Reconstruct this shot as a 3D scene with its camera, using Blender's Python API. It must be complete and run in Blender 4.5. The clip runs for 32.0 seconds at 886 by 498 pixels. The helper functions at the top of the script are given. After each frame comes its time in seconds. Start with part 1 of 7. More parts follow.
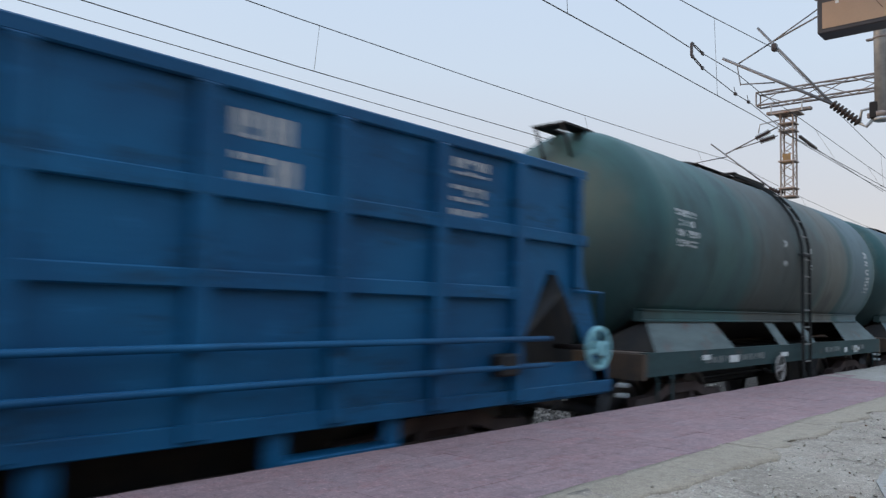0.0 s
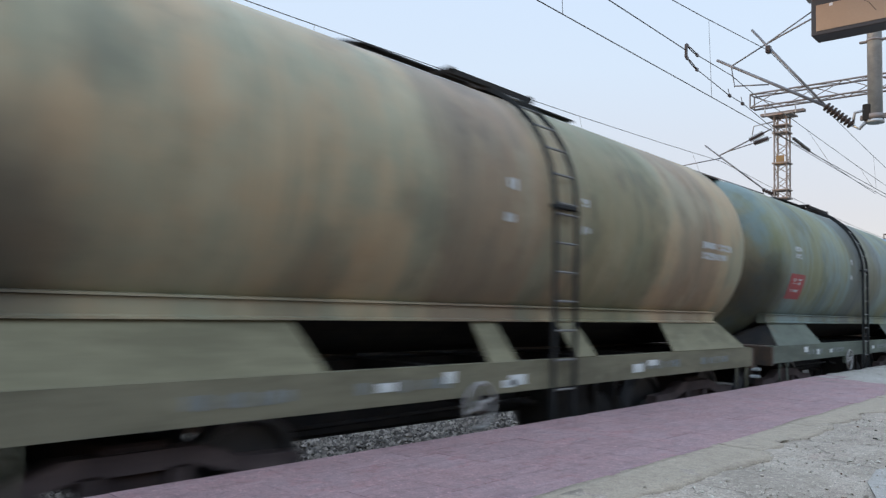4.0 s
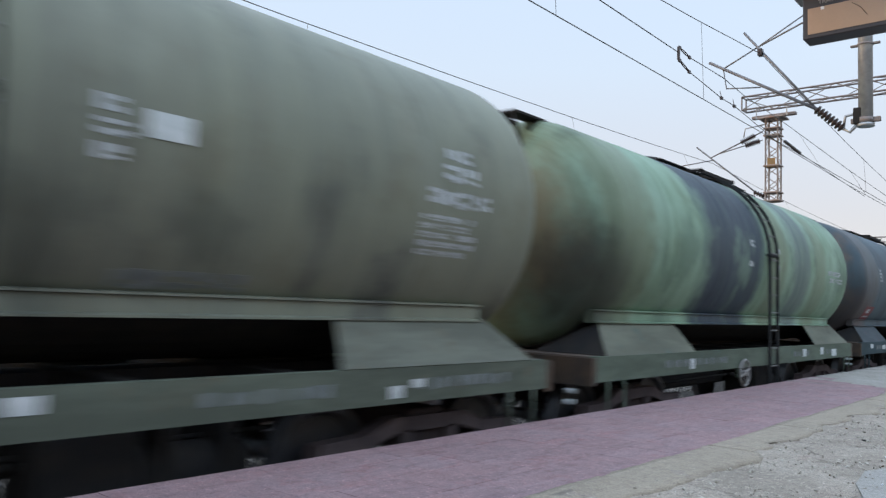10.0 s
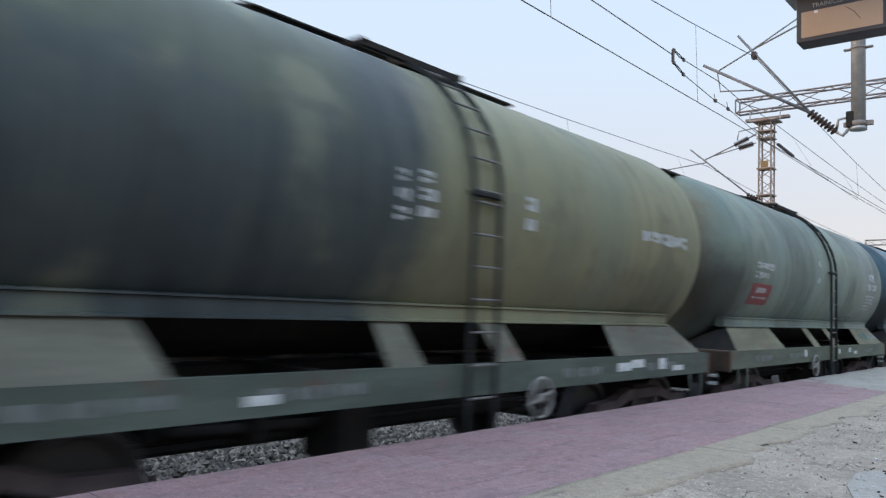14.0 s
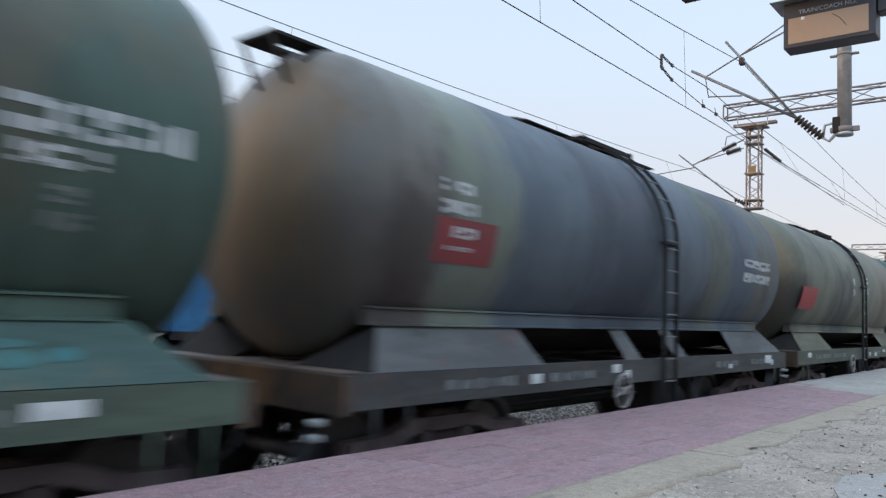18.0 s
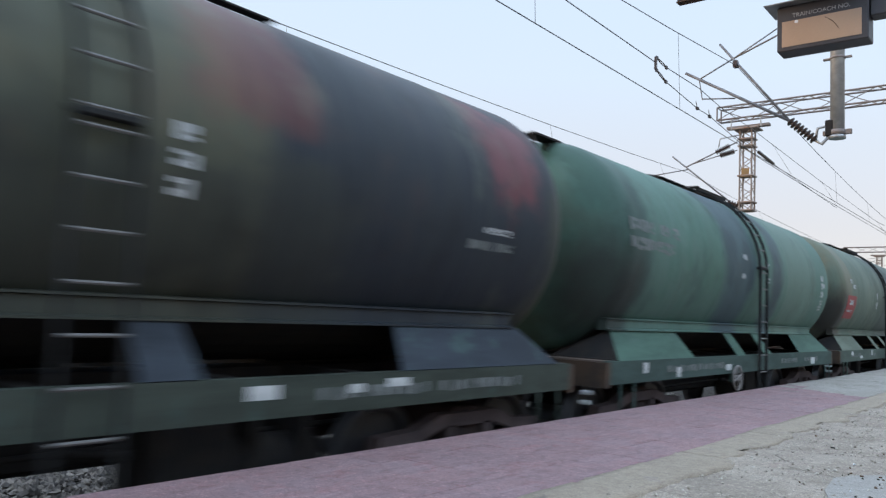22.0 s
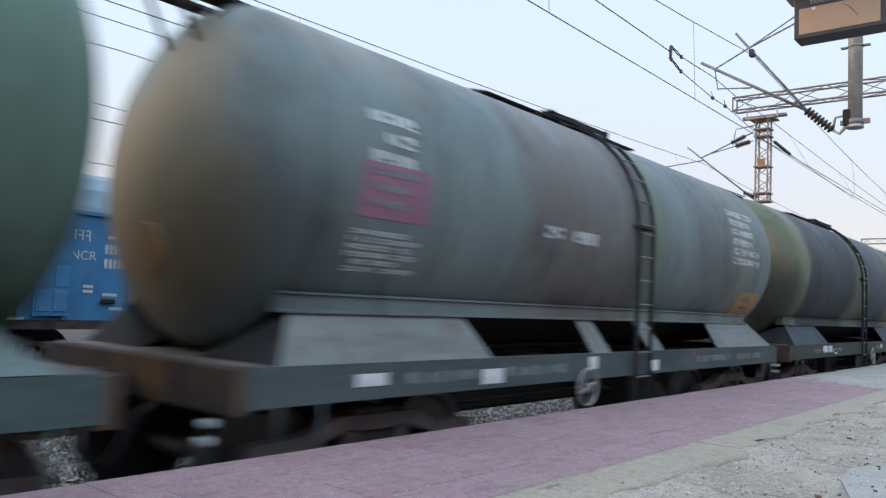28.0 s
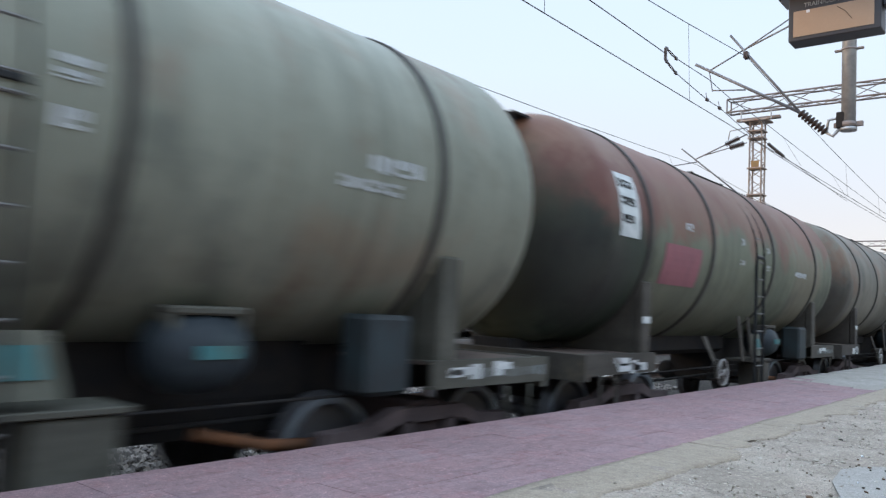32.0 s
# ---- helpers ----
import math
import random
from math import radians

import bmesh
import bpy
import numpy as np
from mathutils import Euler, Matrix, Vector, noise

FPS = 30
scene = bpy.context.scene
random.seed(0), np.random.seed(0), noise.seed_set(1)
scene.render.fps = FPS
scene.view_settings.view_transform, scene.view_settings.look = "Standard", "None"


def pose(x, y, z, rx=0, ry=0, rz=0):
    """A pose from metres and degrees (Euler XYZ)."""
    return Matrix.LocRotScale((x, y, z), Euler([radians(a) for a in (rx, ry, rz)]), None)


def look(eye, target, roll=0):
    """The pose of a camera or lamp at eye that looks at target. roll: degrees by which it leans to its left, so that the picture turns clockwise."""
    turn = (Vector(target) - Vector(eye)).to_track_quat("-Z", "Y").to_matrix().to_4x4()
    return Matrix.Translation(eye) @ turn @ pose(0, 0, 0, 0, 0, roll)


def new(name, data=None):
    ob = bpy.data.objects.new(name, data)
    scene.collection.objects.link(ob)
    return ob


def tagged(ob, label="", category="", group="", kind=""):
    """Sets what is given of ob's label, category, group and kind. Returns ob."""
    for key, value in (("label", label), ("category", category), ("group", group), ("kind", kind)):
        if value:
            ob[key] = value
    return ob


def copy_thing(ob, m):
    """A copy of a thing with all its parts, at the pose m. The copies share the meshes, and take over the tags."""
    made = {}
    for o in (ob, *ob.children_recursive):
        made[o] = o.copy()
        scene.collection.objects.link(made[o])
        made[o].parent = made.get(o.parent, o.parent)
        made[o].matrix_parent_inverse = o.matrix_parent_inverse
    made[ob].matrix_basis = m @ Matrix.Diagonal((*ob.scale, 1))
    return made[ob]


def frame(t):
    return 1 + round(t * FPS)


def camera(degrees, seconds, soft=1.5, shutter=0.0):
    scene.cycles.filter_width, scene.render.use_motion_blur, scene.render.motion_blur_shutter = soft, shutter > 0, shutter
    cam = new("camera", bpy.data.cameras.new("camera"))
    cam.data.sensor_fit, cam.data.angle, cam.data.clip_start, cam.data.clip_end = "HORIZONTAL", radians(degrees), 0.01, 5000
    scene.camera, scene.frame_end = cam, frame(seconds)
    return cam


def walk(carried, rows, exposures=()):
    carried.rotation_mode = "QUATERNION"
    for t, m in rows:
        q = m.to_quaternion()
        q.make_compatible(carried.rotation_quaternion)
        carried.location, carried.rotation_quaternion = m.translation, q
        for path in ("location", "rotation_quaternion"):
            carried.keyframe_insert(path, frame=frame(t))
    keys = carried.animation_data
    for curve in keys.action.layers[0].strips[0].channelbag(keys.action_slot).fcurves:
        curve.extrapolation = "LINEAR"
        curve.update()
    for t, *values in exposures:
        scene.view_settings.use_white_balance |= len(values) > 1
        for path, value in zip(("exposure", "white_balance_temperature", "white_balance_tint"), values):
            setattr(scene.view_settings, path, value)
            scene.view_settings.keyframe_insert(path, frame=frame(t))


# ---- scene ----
# ---- camera: a phone held still at the platform, turning a little ----
EYE = (0.0, 0.0, 1.84)
PATH = [
    (0.0, 94.24, -1.45, -48.01),
    (1.0, 94.23, -1.50, -48.12),
    (2.0, 94.24, -1.55, -48.23),
    (3.0, 94.25, -1.60, -48.34),
    (3.5, 94.25, -1.63, -48.40),
    (5.5, 94.25, -1.77, -48.61),
    (6.0, 94.25, -1.78, -48.65),
    (7.0, 94.26, -1.83, -48.75),
    (8.0, 94.27, -1.90, -48.86),
    (9.0, 94.28, -1.94, -48.98),
    (10.0, 94.28, -1.98, -49.08),
    (11.0, 94.28, -2.05, -49.19),
    (12.0, 94.30, -2.13, -49.31),
    (13.0, 94.33, -2.19, -49.43),
    (14.0, 94.35, -2.25, -49.56),
    (14.5, 94.35, -2.29, -49.63),
    (15.0, 94.33, -2.35, -49.73),
    (15.5, 94.61, -2.29, -49.95),
    (17.5, 94.69, -2.19, -50.29),
    (18.0, 94.70, -2.24, -50.35),
    (19.0, 94.73, -2.30, -50.46),
    (20.0, 94.74, -2.37, -50.58),
    (21.0, 94.74, -2.46, -50.72),
    (22.0, 94.74, -2.54, -50.85),
    (23.0, 94.73, -2.63, -50.98),
    (24.0, 94.72, -2.73, -51.11),
    (24.5, 94.71, -2.76, -51.17),
    (26.5, 94.11, -2.40, -49.66),
    (27.0, 94.11, -2.46, -49.71),
    (28.0, 94.12, -2.54, -49.83),
    (29.0, 94.12, -2.61, -49.95),
    (30.0, 94.12, -2.69, -50.07),
    (31.0, 94.12, -2.78, -50.18),
    (32.0, 94.12, -2.85, -50.29),
]
cam = camera(60.3, 32.0, soft=1.3, shutter=0.28)
walk(cam, [(t, pose(EYE[0], EYE[1], EYE[2] if t < 25 else EYE[2] - 0.022, rx, ry, rz)) for t, rx, ry, rz in PATH], exposures=[(0.0, -0.08), (1.0, 0.03), (2.0, 0.1), (6.0, 0.11), (13.0, 0.14), (20.0, 0.17), (26.0, 0.23), (32.0, 0.32)])

# ---- light: pale clear sky about sunset, the sun very low behind the train's head ----
SUN_ELEV, SUN_AZ = 5.0, 132.0          # degrees; azimuth from +x towards +y
world = bpy.data.worlds.new("evening_sky")
scene.world = world
world.use_nodes = True
wn = world.node_tree.nodes
wl = world.node_tree.links
sky = wn.new("ShaderNodeTexSky")
sky.sky_type = "NISHITA"
sky.sun_disc = False
sky.sun_elevation = radians(SUN_ELEV)
sky.sun_rotation = radians(90 - SUN_AZ)
sky.air_density, sky.dust_density, sky.ozone_density = 1.0, 0.6, 1.5
wn["Background"].inputs["Strength"].default_value = 0.05
wl.new(sky.outputs["Color"], wn["Background"].inputs["Color"])
# evening haze: a smooth veil over the whole sky, pink-white at the horizon and pale blue overhead
veil_dir = wn.new("ShaderNodeTexCoord")
veil_sep = wn.new("ShaderNodeSeparateXYZ")
wl.new(veil_dir.outputs["Generated"], veil_sep.inputs[0])
veil = wn.new("ShaderNodeValToRGB")
stops = veil.color_ramp.elements
stops[0].position, stops[0].color = 0.0, (0.62, 0.575, 0.60, 1)
stops[1].position, stops[1].color = 1.0, (1.6, 2.0, 2.5, 1)
for pos, col in ((0.12, (0.60, 0.585, 0.645)), (0.20, (0.60, 0.63, 0.715)), (0.30, (0.60, 0.69, 0.82)), (0.45, (0.58, 0.70, 0.88)), (0.58, (1.5, 1.86, 2.35))):
    stops.new(pos).color = (*col, 1)
wl.new(veil_sep.outputs["Z"], veil.inputs["Fac"])
haze = wn.new("ShaderNodeBackground")
haze.inputs["Strength"].default_value = 1.0
wl.new(veil.outputs["Color"], haze.inputs["Color"])
both = wn.new("ShaderNodeAddShader")
wl.new(wn["Background"].outputs[0], both.inputs[0])
wl.new(haze.outputs[0], both.inputs[1])
wl.new(both.outputs[0], wn["World Output"].inputs["Surface"])
sun_data = bpy.data.lights.new("sun", "SUN")
sun_data.energy, sun_data.angle, sun_data.color = 2.6, radians(28), (1.0, 0.70, 0.42)
sun = new("sun", sun_data)
sd = Vector((math.cos(radians(SUN_AZ)), math.sin(radians(SUN_AZ)), math.tan(radians(SUN_ELEV))))
sun.matrix_world = look(sd * 100, (0, 0, 0))


# ---- materials ----
def mat_new(name):
    m = bpy.data.materials.new(name)
    m.use_nodes = True
    return m, m.node_tree.nodes, m.node_tree.links, m.node_tree.nodes["Principled BSDF"]


def n_noise(nodes, links, vec, scale, detail=4.0, rough=0.55):
    n = nodes.new("ShaderNodeTexNoise")
    n.inputs["Scale"].default_value = scale
    n.inputs["Detail"].default_value = detail
    n.inputs["Roughness"].default_value = rough
    if vec is not None:
        links.new(vec, n.inputs["Vector"])
    return n.outputs["Fac"]


def n_map(nodes, links, vec, scale, loc=(0, 0, 0)):
    n = nodes.new("ShaderNodeMapping")
    n.inputs["Scale"].default_value = scale
    n.inputs["Location"].default_value = loc
    links.new(vec, n.inputs["Vector"])
    return n.outputs["Vector"]


def n_ramp(nodes, links, fac, lo, hi):
    n = nodes.new("ShaderNodeMapRange")
    n.interpolation_type = "SMOOTHSTEP"
    n.inputs["From Min"].default_value = lo
    n.inputs["From Max"].default_value = hi
    links.new(fac, n.inputs["Value"])
    return n.outputs["Result"]


def n_mix(nodes, links, fac, a, b, blend="MIX"):
    n = nodes.new("ShaderNodeMix")
    n.data_type = "RGBA"
    n.blend_type = blend
    for sock, v in ((n.inputs[0], fac), (n.inputs[6], a), (n.inputs[7], b)):
        if isinstance(v, bpy.types.NodeSocket):
            links.new(v, sock)
        elif isinstance(v, (tuple, list)):
            sock.default_value = (*v, 1)
        else:
            sock.default_value = v
    return n.outputs[2]


def n_math(nodes, links, op, a, b=0.0, c=0.0):
    n = nodes.new("ShaderNodeMath")
    n.operation = op
    for sock, v in zip(n.inputs, (a, b, c)):
        if isinstance(v, bpy.types.NodeSocket):
            links.new(v, sock)
        else:
            sock.default_value = v
    return n.outputs[0]


def n_bump(nodes, links, height, strength, dist):
    n = nodes.new("ShaderNodeBump")
    n.inputs["Strength"].default_value = strength
    n.inputs["Distance"].default_value = dist
    links.new(height, n.inputs["Height"])
    return n.outputs["Normal"]


def surface(name, col, col2, rough=0.7, metal=0.0, scale=6.0, fine=60.0, bump=0.15, dist=0.01, dirt=None, coord="Object"):
    """A weathered surface: two tones at a large scale, grain at a small one, and dirt in blotches."""
    m, nd, ln, bs = mat_new(name)
    tc = nd.new("ShaderNodeNewGeometry").outputs["Position"] if coord == "World" else nd.new("ShaderNodeTexCoord").outputs[coord]
    big = n_noise(nd, ln, tc, scale, 5)
    small = n_noise(nd, ln, tc, fine, 3)
    c = n_mix(nd, ln, n_ramp(nd, ln, big, 0.35, 0.65), col, col2)
    if dirt:
        c = n_mix(nd, ln, n_ramp(nd, ln, n_noise(nd, ln, tc, scale * 0.37, 6, 0.7), 0.52, 0.7), c, dirt)
    c = n_mix(nd, ln, n_math(nd, ln, "MULTIPLY", small, 0.35), c, tuple(v * 0.55 for v in col2))
    ln.new(c, bs.inputs["Base Color"])
    bs.inputs["Roughness"].default_value = rough
    bs.inputs["Metallic"].default_value = metal
    bs.inputs["Specular IOR Level"].default_value = 0.12 if rough > 0.75 else 0.25 if rough > 0.55 else 0.5
    ln.new(n_bump(nd, ln, small, bump, dist), bs.inputs["Normal"])
    return m


def tank_paint(name, base, second, bands, rust=0.0, dust=(0.30, 0.22, 0.14), gloss=0.5, seed=0.0, end_dark=0.7):
    """Weathered tank paint: patchy tones, streaks that ran down the barrel, spill bands below the dome, rust, and road dust on the ends."""
    m, nd, ln, bs = mat_new(name)
    tc = nd.new("ShaderNodeTexCoord").outputs["Object"]
    sep = nd.new("ShaderNodeSeparateXYZ")
    ln.new(tc, sep.inputs[0])
    x, z = sep.outputs["X"], sep.outputs["Z"]
    blot = n_noise(nd, ln, n_map(nd, ln, tc, (1, 1, 1), (seed, seed * 0.7, 3.1)), 0.75, 6, 0.62)
    patch = n_noise(nd, ln, n_map(nd, ln, tc, (1, 1, 0.8), (seed * 0.6, 2.0, seed)), 2.3, 6, 0.66)
    streak = n_noise(nd, ln, n_map(nd, ln, tc, (3.4, 0.25, 0.25), (seed * 1.3, 0, 0)), 1.6, 5, 0.68)
    fine = n_noise(nd, ln, n_map(nd, ln, tc, (11.0, 0.5, 0.5), (seed * 0.3, 0, 0)), 1.5, 4, 0.6)
    grain = n_noise(nd, ln, tc, 45.0, 3)
    c = n_mix(nd, ln, n_ramp(nd, ln, n_math(nd, ln, "MULTIPLY_ADD", n_math(nd, ln, "SUBTRACT", streak, 0.5), 0.5, blot), 0.36, 0.64), base, second)
    wob = n_math(nd, ln, "MULTIPLY_ADD", n_math(nd, ln, "SUBTRACT", n_noise(nd, ln, n_map(nd, ln, tc, (0.8, 1, 0.8), (0, seed, seed)), 1.2, 6, 0.62), 0.5), 0.9, x)
    wob = n_math(nd, ln, "MULTIPLY_ADD", n_math(nd, ln, "SUBTRACT", streak, 0.5), 0.6, wob)
    for xc, hw, colour, amount, *heights in bands:
        off = n_math(nd, ln, "ABSOLUTE", n_math(nd, ln, "SUBTRACT", wob, xc))
        off = n_math(nd, ln, "MULTIPLY_ADD", z, -0.08 * hw, off)
        mask = n_math(nd, ln, "SUBTRACT", 1.0, n_ramp(nd, ln, off, hw - 0.16 - 0.1 * hw, hw + 0.1 + 0.1 * hw))
        if heights:                         # a stain that stops short of the whole side
            level = n_math(nd, ln, "MULTIPLY_ADD", n_math(nd, ln, "SUBTRACT", patch, 0.5), 1.6, z)
            mask = n_math(nd, ln, "MULTIPLY", mask, n_ramp(nd, ln, level, heights[0] - 0.2, heights[0] + 0.25))
            mask = n_math(nd, ln, "MULTIPLY", mask, n_math(nd, ln, "SUBTRACT", 1.0, n_ramp(nd, ln, level, heights[1] - 0.2, heights[1] + 0.25)))
        mask = n_math(nd, ln, "MULTIPLY", mask, n_math(nd, ln, "MULTIPLY", n_math(nd, ln, "MULTIPLY_ADD", n_ramp(nd, ln, fine, 0.3, 0.62), 0.14, 0.86), amount))
        c = n_mix(nd, ln, mask, c, colour)
    c = n_mix(nd, ln, n_math(nd, ln, "MULTIPLY", n_ramp(nd, ln, streak, 0.46, 0.70), 0.30), c, (0.45, 0.46, 0.47), "MULTIPLY")
    c = n_mix(nd, ln, n_math(nd, ln, "MULTIPLY", n_ramp(nd, ln, fine, 0.50, 0.72), 0.2), c, (0.55, 0.52, 0.50), "MULTIPLY")
    c = n_mix(nd, ln, n_math(nd, ln, "MULTIPLY", n_ramp(nd, ln, patch, 0.50, 0.70), 0.4), c, (0.66, 0.58, 0.52), "MULTIPLY")
    stain = n_noise(nd, ln, n_map(nd, ln, tc, (0.85, 0.7, 0.55), (seed * 0.9, seed * 0.4, 1.0)), 0.95, 7, 0.62)
    c = n_mix(nd, ln, n_math(nd, ln, "MULTIPLY", n_ramp(nd, ln, stain, 0.53, 0.63), 0.62), c, (0.50, 0.52, 0.55), "MULTIPLY")
    c = n_mix(nd, ln, n_math(nd, ln, "MULTIPLY", n_ramp(nd, ln, n_math(nd, ln, "SUBTRACT", 1.0, stain), 0.54, 0.66), 0.35), c, tuple(min(0.4, 1.35 * v + 0.012) for v in second))
    if rust:
        amount, tint, lift = (*rust, 0.06)[:3] if isinstance(rust, tuple) else (rust, (0.16, 0.065, 0.035), 0.06)
        cloud = n_math(nd, ln, "MULTIPLY_ADD", z, lift, n_noise(nd, ln, n_map(nd, ln, tc, (1, 1, 0.8), (seed, 5, seed)), 1.25, 8, 0.64))
        c = n_mix(nd, ln, n_math(nd, ln, "MULTIPLY", n_ramp(nd, ln, cloud, 0.54 - 0.1 * amount, 0.72 - 0.05 * amount), amount), c, tint)
    ends = n_ramp(nd, ln, n_math(nd, ln, "MULTIPLY_ADD", blot, 0.9, n_math(nd, ln, "MULTIPLY", x, -1.0)), 5.92, 6.3)
    c = n_mix(nd, ln, n_math(nd, ln, "MULTIPLY", ends, 0.85), c, dust)
    # dark blob on the dished end: oily dirt plus painted shade of the gap
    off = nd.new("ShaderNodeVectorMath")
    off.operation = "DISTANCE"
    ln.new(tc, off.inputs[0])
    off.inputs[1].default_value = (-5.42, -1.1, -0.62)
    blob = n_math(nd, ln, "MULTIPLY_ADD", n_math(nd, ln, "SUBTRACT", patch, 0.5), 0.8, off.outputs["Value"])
    soot_shade = n_math(nd, ln, "SUBTRACT", 1.0, n_ramp(nd, ln, blob, 0.3, 1.05))
    c = n_mix(nd, ln, n_math(nd, ln, "MULTIPLY", soot_shade, end_dark), c, (0.022, 0.02, 0.021))
    c = n_mix(nd, ln, n_math(nd, ln, "MULTIPLY", grain, 0.3), c, (0.6, 0.6, 0.6), "MULTIPLY")
    ln.new(c, bs.inputs["Base Color"])
    bs.inputs["Specular IOR Level"].default_value = 0.26
    ln.new(n_math(nd, ln, "MULTIPLY_ADD", blot, 0.25, gloss), bs.inputs["Roughness"])
    ln.new(n_bump(nd, ln, n_math(nd, ln, "MULTIPLY_ADD", n_noise(nd, ln, tc, 3.0, 3), 2.0, grain), 0.12, 0.01), bs.inputs["Normal"])
    return m


def paving(name, tones, joints=0.0, crack=0.0, grit=0.0, rough=0.9, drag=0.0):
    """Dusty outdoor paving: three tones in patches, speckles, and a crazing of dirt-filled cracks; each loose piece a shade apart."""
    m, nd, ln, bs = mat_new(name)
    pos = nd.new("ShaderNodeNewGeometry").outputs["Position"]
    big = n_noise(nd, ln, pos, 1.3, 6, 0.62)
    mid = n_noise(nd, ln, n_map(nd, ln, pos, (1, 1, 1), (7, 3, 0)), 4.6, 6, 0.68)
    fine = n_noise(nd, ln, pos, 75.0, 4, 0.65)
    c = n_mix(nd, ln, n_ramp(nd, ln, big, 0.36, 0.62), tones[0], tones[1])
    c = n_mix(nd, ln, n_math(nd, ln, "MULTIPLY", n_ramp(nd, ln, mid, 0.5, 0.68), 0.75), c, tones[2])
    if joints:
        shade = nd.new("ShaderNodeObjectInfo").outputs["Random"]
        c = n_mix(nd, ln, n_math(nd, ln, "MULTIPLY", shade, joints), c, tones[3])
    blotch = n_noise(nd, ln, n_map(nd, ln, pos, (1, 1, 1), (2, 5, 0)), 15.0, 6, 0.7)
    c = n_mix(nd, ln, n_math(nd, ln, "MULTIPLY", n_ramp(nd, ln, blotch, 0.48, 0.66), 0.6), c, (0.66, 0.62, 0.62), "MULTIPLY")
    c = n_mix(nd, ln, n_math(nd, ln, "MULTIPLY", n_ramp(nd, ln, n_math(nd, ln, "SUBTRACT", 1.0, blotch), 0.52, 0.68), 0.5), c, tuple(min(0.6, 1.18 * v + 0.02) for v in tones[0]))
    if drag:                                # scuffs drawn out along the platform
        scuff = n_noise(nd, ln, n_map(nd, ln, pos, (1.6, 7.0, 1), (4, 1, 0)), 1.5, 6, 0.66)
        c = n_mix(nd, ln, n_math(nd, ln, "MULTIPLY", n_ramp(nd, ln, scuff, 0.52, 0.66), drag), c, (0.62, 0.60, 0.63), "MULTIPLY")
        c = n_mix(nd, ln, n_math(nd, ln, "MULTIPLY", n_ramp(nd, ln, n_math(nd, ln, "SUBTRACT", 1.0, scuff), 0.54, 0.68), drag), c, tuple(1.12 * v + 0.02 for v in tones[1]))
    height = n_math(nd, ln, "MULTIPLY_ADD", mid, 1.5, n_math(nd, ln, "MULTIPLY_ADD", blotch, 1.5, fine))
    if crack:
        vo = nd.new("ShaderNodeTexVoronoi")
        vo.feature = "DISTANCE_TO_EDGE"
        vo.inputs["Scale"].default_value = crack
        bend = nd.new("ShaderNodeVectorMath")
        bend.operation = "MULTIPLY_ADD"
        nz = nd.new("ShaderNodeTexNoise")
        nz.inputs["Scale"].default_value = 2.2
        nz.inputs["Detail"].default_value = 5
        ln.new(pos, nz.inputs["Vector"])
        ln.new(nz.outputs["Color"], bend.inputs[0])
        bend.inputs[1].default_value = (0.55, 0.55, 0.0)
        ln.new(pos, bend.inputs[2])
        ln.new(bend.outputs[0], vo.inputs["Vector"])
        line = n_math(nd, ln, "SUBTRACT", 1.0, n_ramp(nd, ln, vo.outputs["Distance"], 0.004, 0.016))
        line = n_math(nd, ln, "MULTIPLY", line, n_ramp(nd, ln, big, 0.40, 0.56))
        c = n_mix(nd, ln, n_math(nd, ln, "MULTIPLY", line, 0.6), c, (0.14, 0.12, 0.095))
        height = n_math(nd, ln, "MULTIPLY_ADD", line, -4.0, height)
    if grit:
        dots = n_noise(nd, ln, n_map(nd, ln, pos, (1, 1, 1), (1, 9, 2)), 32.0, 3, 0.5)
        c = n_mix(nd, ln, n_math(nd, ln, "MULTIPLY", n_ramp(nd, ln, dots, 0.60, 0.68), grit), c, tuple(v * 0.45 for v in tones[0]))
        c = n_mix(nd, ln, n_math(nd, ln, "MULTIPLY", n_ramp(nd, ln, n_math(nd, ln, "SUBTRACT", 1.0, dots), 0.62, 0.7), grit), c, tuple(min(0.7, v * 1.5) for v in tones[0]))
    c = n_mix(nd, ln, n_math(nd, ln, "MULTIPLY", n_ramp(nd, ln, fine, 0.38, 0.66), 0.65), c, tuple(v * 0.55 for v in tones[1]))
    ln.new(c, bs.inputs["Base Color"])
    bs.inputs["Roughness"].default_value = rough
    ln.new(n_bump(nd, ln, height, 0.7, 0.011), bs.inputs["Normal"])
    return m


